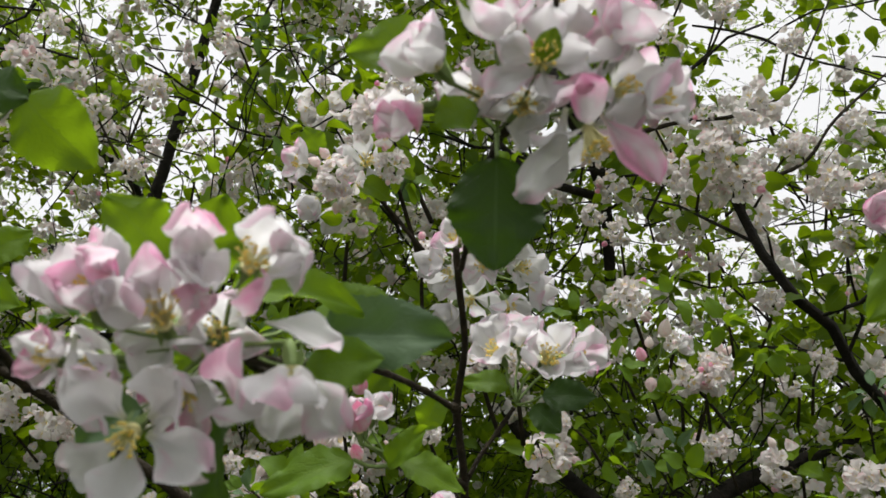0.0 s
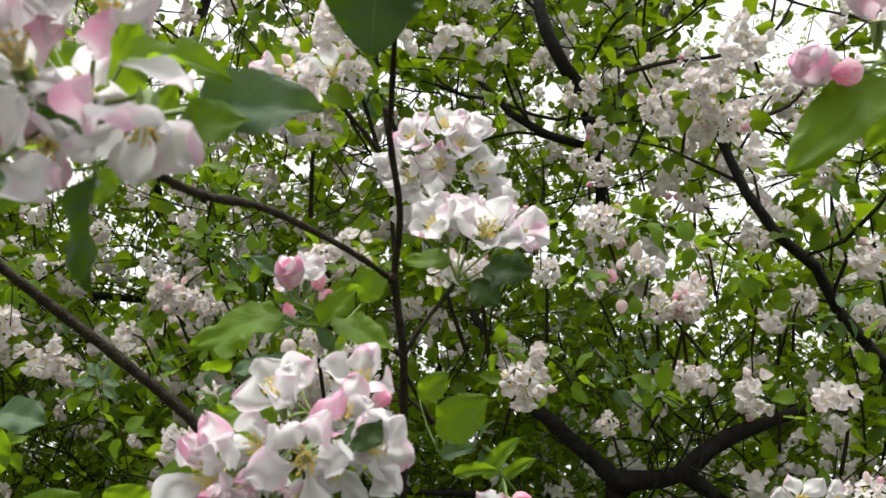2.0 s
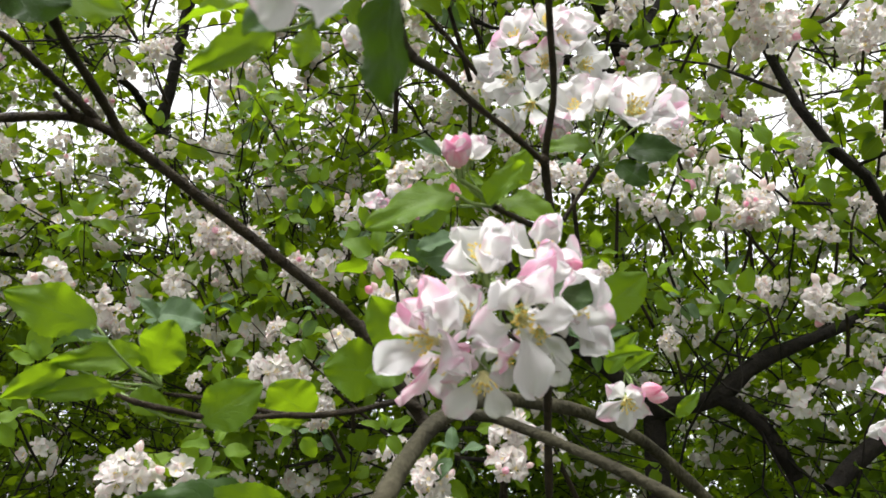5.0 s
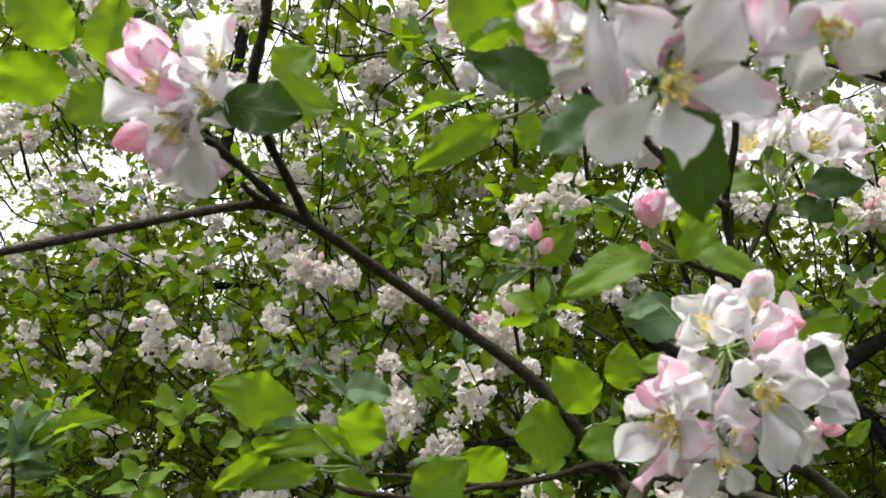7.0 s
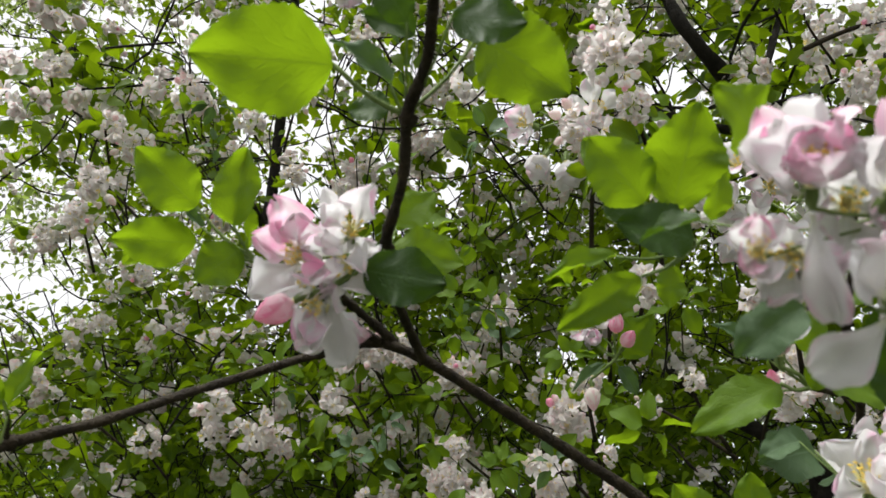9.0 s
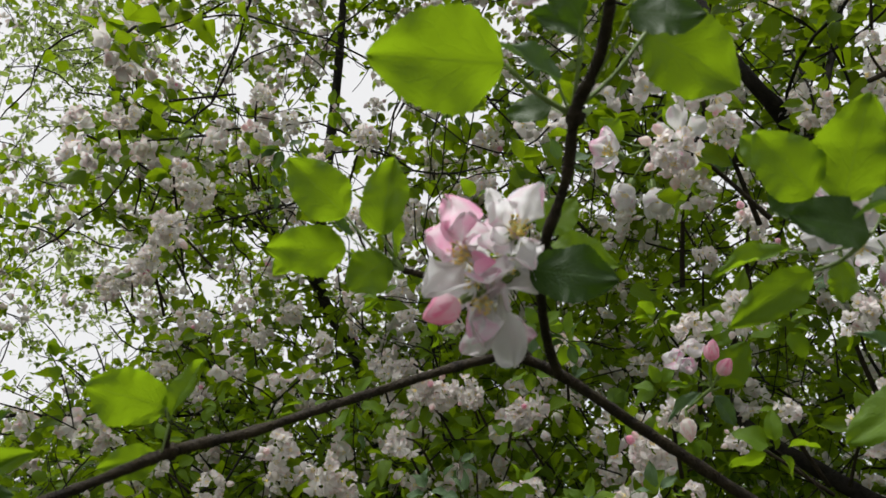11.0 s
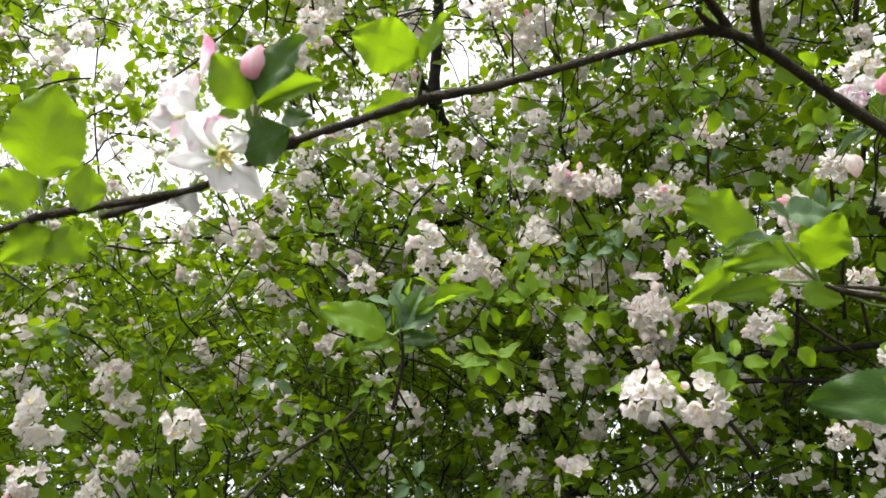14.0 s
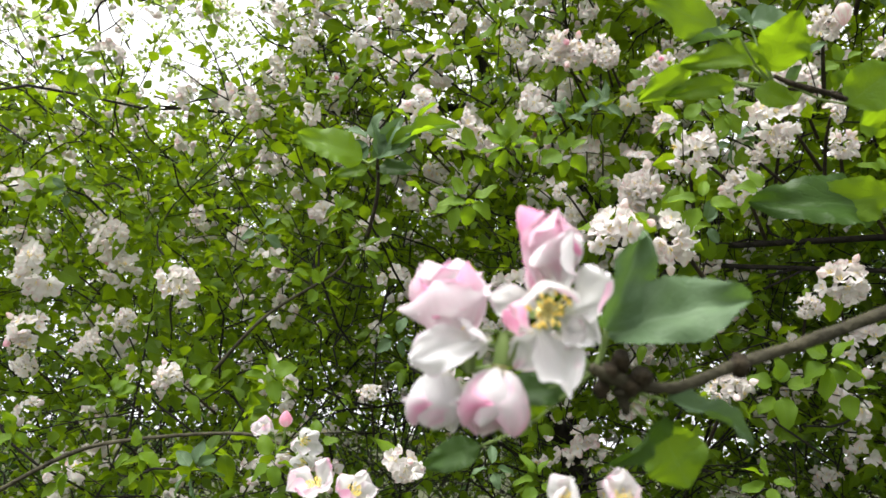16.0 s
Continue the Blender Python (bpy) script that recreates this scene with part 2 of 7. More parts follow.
def tube(points, radii, sides=7, steps=5, rough=0.0, seed=0, cap=True):
    """A round, slightly uneven stem through some points: vertices and faces."""
    pts = [Vector(p) for p in points]
    line, rad = [], []
    for k in range(len(pts) - 1):
        p0, p1, p2, p3 = pts[max(0, k - 1)], pts[k], pts[k + 1], pts[min(len(pts) - 1, k + 2)]
        for s in range(steps):
            t = s / steps
            line.append(0.5 * ((2 * p1) + (p2 - p0) * t + (2 * p0 - 5 * p1 + 4 * p2 - p3) * t * t + (3 * p1 - p0 - 3 * p2 + p3) * t ** 3))
            rad.append(radii[k] * (1 - t) + radii[k + 1] * t)
    line.append(pts[-1])
    rad.append(radii[-1])
    r = random.Random(seed)
    verts, faces = [], []
    side = None
    for k, p in enumerate(line):
        d = (line[min(k + 1, len(line) - 1)] - line[max(k - 1, 0)]).normalized()
        if side is None:
            side = d.orthogonal().normalized()
        side = (side - d * side.dot(d)).normalized()
        up = d.cross(side)
        bump = 1 + rough * r.uniform(-1, 1)
        for s in range(sides):
            a = 6.28319 * s / sides
            q = rad[k] * bump * (1 + rough * 0.6 * r.uniform(-1, 1))
            verts.append(p + side * (q * math.cos(a)) + up * (q * math.sin(a)))
    for k in range(len(line) - 1):
        for s in range(sides):
            faces.append((k * sides + s, k * sides + (s + 1) % sides, (k + 1) * sides + (s + 1) % sides, (k + 1) * sides + s))
    if cap:
        faces.append(tuple(range(sides))[::-1])
        faces.append(tuple(len(verts) - sides + s for s in range(sides)))
    return verts, faces


def stamens_mesh(name, seed, count=30, long=0.46, spread=0.6):
    r = random.Random(seed)
    verts, faces, index = [], [], []
    for k in range(count):
        a, s = 6.28319 * k / count + r.uniform(-0.2, 0.2), spread * r.uniform(0.35, 1)
        h = long * r.uniform(0.75, 1.1)
        tip = Vector((math.cos(a) * s * h, math.sin(a) * s * h, h))
        foot = Vector((math.cos(a) * 0.05, math.sin(a) * 0.05, 0))
        v, f = tube([foot, (foot + tip) * 0.5 + Vector((0, 0, 0.03)), tip], [0.017, 0.014, 0.010], 3, 2, cap=False)
        o = len(verts)
        verts += v
        faces += [tuple(i + o for i in q) for q in f]
        index += [0] * len(f)
        o, g = len(verts), 0.033 * r.uniform(0.8, 1.2)
        verts += [tip + Vector(q) * g for q in ((1.3, 0, 0), (-1.3, 0, 0), (0, 0.8, 0), (0, -0.8, 0), (0, 0, 1), (0, 0, -1))]
        for a3 in ((0, 2, 4), (2, 1, 4), (1, 3, 4), (3, 0, 4), (2, 0, 5), (1, 2, 5), (3, 1, 5), (0, 3, 5)):
            faces.append(tuple(i + o for i in a3))
            index.append(1)
    return mesh_of(name, verts, faces, [FILAMENT, ANTHER], None, index)


STAMENS = [stamens_mesh("stamen_tuft", 3), stamens_mesh("stamen_tuft", 4, 26, 0.36, 0.75)]


def calyx_mesh(name):
    """The green cup under a flower, its rim drawn out into five pointed sepals."""
    rings = [(-0.42, 0.045), (-0.34, 0.075), (-0.2, 0.10), (-0.08, 0.085), (0.0, 0.12)]
    verts, faces, n = [], [], 10
    for z, q in rings:
        verts += [(q * math.cos(6.28319 * s / n), q * math.sin(6.28319 * s / n), z) for s in range(n)]
    for k in range(len(rings) - 1):
        faces += [(k * n + s, k * n + (s + 1) % n, (k + 1) * n + (s + 1) % n, (k + 1) * n + s) for s in range(n)]
    rim = (len(rings) - 1) * n
    faces.append(tuple(rim + s for s in range(n)))
    disc = len(faces) - 1
    for k in range(5):
        a = 6.28319 * (2 * k + 0.5) / n
        c, s = math.cos(a), math.sin(a)
        o = len(verts)
        verts += [(c * 0.16 + s * 0.05, s * 0.16 - c * 0.05, -0.14), (c * 0.16 - s * 0.05, s * 0.16 + c * 0.05, -0.14), (c * 0.20, s * 0.20, -0.34)]
        faces += [(rim + 2 * k, o, o + 1, rim + 2 * k + 1), (o, o + 2, o + 1)]
    return mesh_of(name, verts, faces, [STALK, FILAMENT], None, [int(k == disc) for k in range(len(faces))])


CALYX = calyx_mesh("flower")


def bud_mesh(name, mat, seed, length=1.0, point=0.35, swirl=0.9):
    """A closed bud: petals wrapped over one another round the axis."""
    verts, uvs, nu, nv = [], [], 10, 21
    for a in range(nu):
        u = a / (nu - 1)
        base = math.sin(3.14159 * min(1, u ** 0.8)) ** 0.66 * 0.37 * (1 - point * u * u)
        for b in range(nv):
            th = 6.28319 * b / (nv - 1)
            lap = (b / (nv - 1) * 5 + swirl * u + seed * 0.37) % 1.0
            q = base * (1 + 0.3 * (lap - 0.4) * (0.25 + u))
            verts.append((q * math.cos(th), q * math.sin(th), u * length))
            uvs.append((lap, 0.25 + 0.75 * u))
    return mesh_of(name, verts, grid_faces(nu, nv), [mat], uvs)


BUDS = {"pink": [bud_mesh("bud", BUD_PINK, 1, 1.1), bud_mesh("bud", BUD_PINK, 2, 1.0, 0.28)], "pale": [bud_mesh("bud", BUD_PALE, 3, 1.1), bud_mesh("bud", BUD_PALE, 4, 0.95, 0.25)]}


def leaf_mesh(name, mat, seed, width=0.62, fold=0.25, bend=0.15, wave=0.04, nu=31, nv=11):
    """One leaf, its foot at the origin, one long along y, toothed at the edge, upper face up."""
    r = random.Random(seed)
    ph = [r.uniform(0, 6.28) for _ in range(3)]
    verts, uvs = [], []
    for a in range(nu):
        u = a / (nu - 1)
        w = 0.5 * width * (math.sin(3.14159 * u ** 0.78) ** 0.68 if 0 < u < 1 else 0.0) + 0.006
        w *= 1 + 0.07 * math.sin(6 * u + ph[2]) + 0.05 * math.sin(13 * u + ph[1])
        for b in range(nv):
            v = -1 + 2 * b / (nv - 1)
            tooth = 1 + (0.026 if a % 2 else -0.024) * (abs(v) > 0.95) * (nu > 12)
            x = v * w * tooth
            z = fold * abs(x) - bend * u * u + wave * math.sin(9 * u + ph[0] + (1.5 if v > 0 else 0)) * abs(v) ** 1.5
            z += 0.007 * math.sin(17 * u - 5 * abs(v) + ph[2]) * (1 - 0.6 * abs(v)) + wave * 0.5 * math.sin(5 * v + ph[1]) * u
            z += 0.05 * abs(v) ** 3 * noise.noise(Vector((3.0 * (v > 0), u * 7.0, seed * 5.1)))
            z += 0.10 * w * noise.noise(Vector((v * 1.6, u * 4.0, seed * 3.7))) + 0.05 * abs(v) ** 2 * noise.noise(Vector((v, u * 9.0, seed * 1.3)))
            verts.append((x, u * (1 - 0.15 * bend * u), z))
            uvs.append((b / (nv - 1), u))
    return mesh_of(name, verts, grid_faces(nu, nv), [mat], uvs)


LEAVES = {}
for kind in LEAF:
    LEAVES[kind] = [leaf_mesh("leaf", LEAF[kind], 5, 0.68, 0.12, 0.10, 0.03), leaf_mesh("leaf", LEAF[kind], 6, 0.62, 0.35, 0.22, 0.05),
                    leaf_mesh("leaf", LEAF[kind], 7, 0.78, 0.10, -0.12, 0.05), leaf_mesh("leaf", LEAF[kind], 8, 0.5, 0.55, 0.3, 0.06)]


def empty(name, at):
    ob = new(name)
    ob.empty_display_size = 0.02
    ob.location = at
    return ob


def part(name, me, parent, m=None, label=""):
    ob = new(name, me)
    ob.parent = parent
    if m is not None:
        ob.matrix_basis = m
    return tagged(ob, label) if label else ob


def facing_matrix(at, axis, spin, size):
    z = Vector(axis).normalized()
    x = z.orthogonal().normalized()
    rot = Matrix((x, z.cross(x), z)).transposed().to_4x4()
    return Matrix.Translation(at) @ rot @ Matrix.Rotation(spin, 4, "Z") @ Matrix.Scale(size, 4)


OPENING = {"open": (8, 13), "cup": (14, 11), "droop": (22, 16), "balloon": (6, 4), "half": (10, 15)}


def flower(cluster, at, axis, size, state="open", tint="white", spin=None, petals=5, odd=None):
    """A five-petalled apple flower on its stalk, under its cluster."""
    hub = cluster.location
    at = Vector(at)
    m = facing_matrix(at - hub, axis, rng.uniform(0, 6.28) if spin is None else spin, size)
    fl = part("flower", CALYX, cluster, m)
    lift, jig = OPENING[state]
    for k in range(petals):
        tn = odd if odd and k in (1, 3) else tint
        me = rng.choice(PETALS[tn, state])
        e = lift + rng.uniform(-jig, jig)
        q = rng.uniform(0.9, 1.08)
        turn = Matrix.Rotation(6.28319 * k / 5 + rng.uniform(-0.2, 0.2), 4, "Z")
        pm = turn @ Matrix.Translation((0, 0.06, 0.01 + 0.01 * (k % 2))) @ Matrix.Rotation(radians(e), 4, "X") @ Matrix.Rotation(rng.uniform(-0.4, 0.4) * (state != "balloon"), 4, "Y")
        part("petal", me, fl, pm @ Matrix.Diagonal((q * rng.uniform(0.92, 1.06), q, q, 1)))
    if state != "balloon":
        part("stamen_tuft", rng.choice(STAMENS), fl, Matrix.Rotation(rng.uniform(0, 6), 4, "Z"))
    stalk(cluster, at - Vector(axis).normalized() * size * 0.4, size * 0.038)
    return fl


def stalk(cluster, start, q):
    hub = cluster.location
    a = Vector(start) - hub
    mid = a * 0.5 + Vector((rng.uniform(-1, 1), rng.uniform(-1, 1), rng.uniform(-0.3, 1))) * a.length * 0.1
    v, f = tube([a, mid, Vector((0, 0, 0))], [q, q * 0.9, q * 1.1], 5, 3)
    part("stalk", mesh_of("stalk", v, f, [STALK]), cluster)


def bud(cluster, at, axis, size, tint="pink", which=0):
    m = facing_matrix(Vector(at) - cluster.location, axis, rng.uniform(0, 6), size)
    b = part("bud", BUDS[tint][which], cluster, m)
    part("calyx", CALYX, b, Matrix.Scale(0.9, 4))
    stalk(cluster, Vector(at) - Vector(axis).normalized() * size * 0.35, size * 0.07)


def loose_petal(cluster, foot, tip, normal, tint, shape="open", width=1.0):
    foot, tip = Vector(foot), Vector(tip)
    m = sheet_matrix(foot, foot + (tip - foot) * 1.08, normal, width, cluster.location)
    part("petal", rng.choice(PETALS[tint, shape]), cluster, m)


def sheet_matrix(foot, tip, normal, width, hub):
    foot, tip = Vector(foot), Vector(tip)
    y = tip - foot
    long = y.length
    y.normalize()
    z = Vector(normal)
    z = (z - y * z.dot(y)).normalized()
    x = y.cross(z)
    rot = Matrix((x, y, z)).transposed().to_4x4()
    return Matrix.Translation(foot - hub) @ rot @ Matrix.Diagonal((long * width, long, long, 1))


def leaf(shoot, foot, tip, normal, kind="young", which=0, width=1.0):
    """A leaf blade with its stalk, which runs to the shoot's hub."""
    lf = part("leaf", LEAVES[kind][which], shoot, sheet_matrix(foot, tip, normal, width, shoot.location))
    a = Vector(foot) - shoot.location
    if a.length > 0.003:
        q = 0.02 * (Vector(tip) - Vector(foot)).length
        mid = a * 0.55 + Vector((0, 0, -0.08)) * a.length
        v, f = tube([a, mid, Vector((0, 0, 0))], [q, q, q * 1.3], 5, 3)
        part("leaf_stalk", mesh_of("leaf_stalk", v, f, [STALK]), shoot)
    return lf


def cluster_at(at, label):
    return tagged(empty("blossom_cluster", at), label, "blossom", "apple blossom close by")


def shoot_at(at, label):
    return tagged(empty("leaf_shoot", at), label, "leaves", "leaf shoots close by")


def branch(points, radii, label, mat=None, sides=10, rough=0.07, seed=1, name="apple_branch"):
    v, f = tube(points, radii, sides, 7, rough, seed)
    o = Vector(points[0])
    ob = new(name, mesh_of(name, [p - o for p in v], f, [mat or BARK]))
    ob.location = o
    return tagged(ob, label, "branch", "apple branches")


def side_twig(parent, points, radii, name="twig", mat=None, seed=2):
    v, f = tube(points, radii, 9, 8, 0.15, seed)
    return part(name, mesh_of(name, [p - parent.location for p in v], f, [mat or BARK]), parent)


def knot(parent, at, size, seed):
    """A swollen, ringed node on a twig."""
    r = random.Random(seed)
    verts, faces, nu, nv = [], [], 7, 9
    for a in range(nu):
        th = 3.14159 * a / (nu - 1)
        for b in range(nv):
            ph = 6.28319 * b / nv
            q = 0.88 * size * (1 + 0.18 * r.uniform(-1, 1)) * (1 + 0.12 * math.sin(5 * th))
            verts.append((q * math.sin(th) * math.cos(ph), q * math.sin(th) * math.sin(ph), q * math.cos(th)))
    for a in range(nu - 1):
        faces += [(a * nv + b, a * nv + (b + 1) % nv, (a + 1) * nv + (b + 1) % nv, (a + 1) * nv + b) for b in range(nv)]
    part("node", mesh_of("node", verts, faces, [BARK]), parent, Matrix.Translation(Vector(at) - parent.location))

# ---------------------------------------------------------------- ground
def ground_sheet():
    verts, faces, n = [], [], 60
    for a in range(n + 1):
        for b in range(n + 1):
            u, v = (a / n) * 2 - 1, (b / n) * 2 - 1
            x, y = math.copysign(abs(u) ** 3, u) * 600, math.copysign(abs(v) ** 3, v) * 600
            fall = min(60.0, 0.22 * max(0.0, math.hypot(x, y - 2.0) - 5.0))
            verts.append((x, y, 0.06 * noise.noise(Vector((x * 0.6, y * 0.6, 0))) - fall))
    g = new("ground", mesh_of("ground", verts, grid_faces(n + 1, n + 1), [EARTH]))
    tagged(g, "rough shaded grass under the apple trees", "ground", "", "structure")


ground_sheet()


# ---------------------------------------------------------------- the trees behind
def place_many(verts, faces, uvs, mats, index=None):
    """Copies of one small shape, each by its own 4 x 4 matrix, as plain arrays."""
    def build(matrices):
        k, v = len(matrices), len(verts)
        base = np.hstack([np.asarray(verts, float), np.ones((v, 1))])
        out = np.einsum("kij,vj->kvi", np.asarray(matrices)[:, :3, :], base).reshape(-1, 3)
        fs = [tuple(i + o for i in f) for o in range(0, k * v, v) for f in faces]
        return out, fs, np.tile(np.asarray(uvs, float), (k, 1)), (list(index) * k if index is not None else None)
    return build


def small_leaf(seed, width, fold, bend):
    """A small pointed leaf of a few faces, folded along its rib, curled and twisted."""
    r = random.Random(seed)
    twist = r.uniform(-0.5, 0.5)
    verts, uvs = [(0, 0, 0)], [(0.5, 0)]
    for u, w in ((0.14, 0.62), (0.36, 1.0), (0.62, 0.92), (0.84, 0.52)):
        for v in (-1, 0, 1):
            x = v * w * width * 0.5 * r.uniform(0.9, 1.1)
            z = fold * abs(x) - bend * u * u + r.uniform(-0.035, 0.035)
            a = twist * u
            verts.append((x * math.cos(a) - z * math.sin(a), u * (1 - 0.2 * abs(bend) * u) + r.uniform(-0.02, 0.02), x * math.sin(a) + z * math.cos(a)))
            uvs.append((0.5 + 0.5 * v, u))
    verts.append((r.uniform(-0.06, 0.06), 1.0, -bend * 1.1))
    uvs.append((0.5, 1))
    faces = [(0, 2, 1), (0, 3, 2)]
    for k in (1, 4, 7):
        faces += [(k, k + 1, k + 4, k + 3), (k + 1, k + 2, k + 5, k + 4)]
    return verts, faces + [(10, 11, 13), (11, 12, 13)], uvs


def small_flower(seed, bend, petals=5):
    """A small crumpled flower of cupped petals with a few anthers."""
    r = random.Random(seed)
    verts, faces, uvs = [], [], []
    for k in range(petals):
        pv, pu, pf = petal_sheet(seed * 10 + k, bend + r.uniform(-0.5, 0.5), 0.3, 0.8, 0.8, 0.10, 4, 3)
        turn = Matrix.Rotation(6.28319 * k / 5 + r.uniform(-0.3, 0.3), 4, "Z") @ Matrix.Rotation(radians(r.uniform(0, 30)), 4, "X")
        o = len(verts)
        verts += [tuple(turn @ Vector(p)) for p in pv]
        uvs += pu
        faces += [tuple(i + o for i in f) for f in pf]
    index = [0] * len(faces)
    for k in range(3):
        o = len(verts)
        a = 2.1 * k + r.uniform(0, 1)
        x, y = 0.14 * math.cos(a), 0.14 * math.sin(a)
        verts += [(x, y, 0.2), (x + 0.12, y + 0.04, 0.36), (x - 0.06, y + 0.1, 0.36)]
        uvs += [(0.5, 0.2)] * 3
        faces.append((o, o + 1, o + 2))
        index.append(1)
    return verts, faces, uvs, index


many_leaves = [place_many(*small_leaf(k, w, fold, bend), None) for k, (w, fold, bend) in enumerate(
    ((0.66, 0.35, 0.2), (0.76, 0.15, -0.1), (0.6, 0.8, 0.35), (0.7, 0.55, 0.5), (0.56, 0.95, 0.25), (0.68, 0.4, 0.75)))]
many_flowers = []
for k in range(4):
    fv, ff, fu, fi = small_flower(k + 3, (0.4, 0.9, 1.5, 0.7)[k], (5, 4, 5, 5)[k])
    many_flowers.append(place_many(fv, ff, fu, None, fi))


def gather(builders, matrices):
    """Shares the copies out among the shapes and joins them."""
    v, f, u, ix, base = [], [], [], [], 0
    for k, build in enumerate(builders):
        mine = matrices[k::len(builders)]
        if not mine:
            continue
        a, b, c, i = build(mine)
        v.append(a)
        u.append(c)
        f += [tuple(q + base for q in face) for face in b]
        ix += i or []
        base += len(a)
    return np.vstack(v), f, np.vstack(u), ix or None


def turn_to(d, r, spin=None):
    z = Vector(d).normalized()
    x = z.orthogonal().normalized()
    return Matrix((x, z.cross(x), z)).transposed().to_4x4() @ Matrix.Rotation(r.uniform(0, 6.28) if spin is None else spin, 4, "Z")


def leaf_m(p, r, size, upward=0.5):
    d = Vector((r.gauss(0, 1), r.gauss(0, 1), r.gauss(0.1, 0.7))).normalized()
    n = Vector((r.gauss(0, 0.6), r.gauss(0, 0.6), upward + r.gauss(0.3, 0.5)))
    n = (n - d * n.dot(d)).normalized()
    x = d.cross(n)
    m = Matrix((x, d, n)).transposed().to_4x4()
    s = size * r.uniform(0.7, 1.15)
    return np.array(Matrix.Translation(p + d * 0.012) @ m @ Matrix.Diagonal((s * r.uniform(0.85, 1.2), s, s, 1)))


# about the camera's place; gaps, fills and cluster facings are laid out from it
VIEW_SPOT = Vector((0.0, 0.04, 1.53))
# sky openings fitted to the camera's view: a direction, a half-width in degrees
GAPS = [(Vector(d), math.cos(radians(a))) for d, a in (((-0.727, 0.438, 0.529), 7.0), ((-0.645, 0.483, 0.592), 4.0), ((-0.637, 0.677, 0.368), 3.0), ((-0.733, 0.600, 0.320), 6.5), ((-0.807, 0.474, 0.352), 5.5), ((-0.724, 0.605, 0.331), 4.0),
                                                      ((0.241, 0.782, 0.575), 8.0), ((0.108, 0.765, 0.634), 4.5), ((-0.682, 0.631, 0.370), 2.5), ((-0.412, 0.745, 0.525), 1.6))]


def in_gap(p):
    d = (p - VIEW_SPOT).normalized()
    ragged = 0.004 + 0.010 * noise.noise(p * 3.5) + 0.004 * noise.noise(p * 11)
    # small sky specks, chosen by direction as seen from the camera
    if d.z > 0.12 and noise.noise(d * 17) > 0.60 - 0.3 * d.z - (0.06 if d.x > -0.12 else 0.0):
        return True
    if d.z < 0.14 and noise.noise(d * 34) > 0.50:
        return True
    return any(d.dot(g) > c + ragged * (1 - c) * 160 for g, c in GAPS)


# lanes cleared for the camera: a place on the limb, a half-width in metres
CLEAR = [(Vector(p), q) for p, q in (((0.0869, 1.4784, 1.6901), 0.07), ((0.1858, 1.4856, 1.7050), 0.08), ((0.2638, 1.4921, 1.7663), 0.07),
                                     ((0.3048, 1.5090, 1.5751), 0.07), ((0.0076, 1.4553, 1.7580), 0.05))]


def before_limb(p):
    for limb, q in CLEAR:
        way = limb - VIEW_SPOT
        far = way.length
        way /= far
        along = (p - VIEW_SPOT).dot(way)
        if 0.5 < along < far + 0.03 and ((p - VIEW_SPOT) - way * along).length < q * along / far:
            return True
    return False


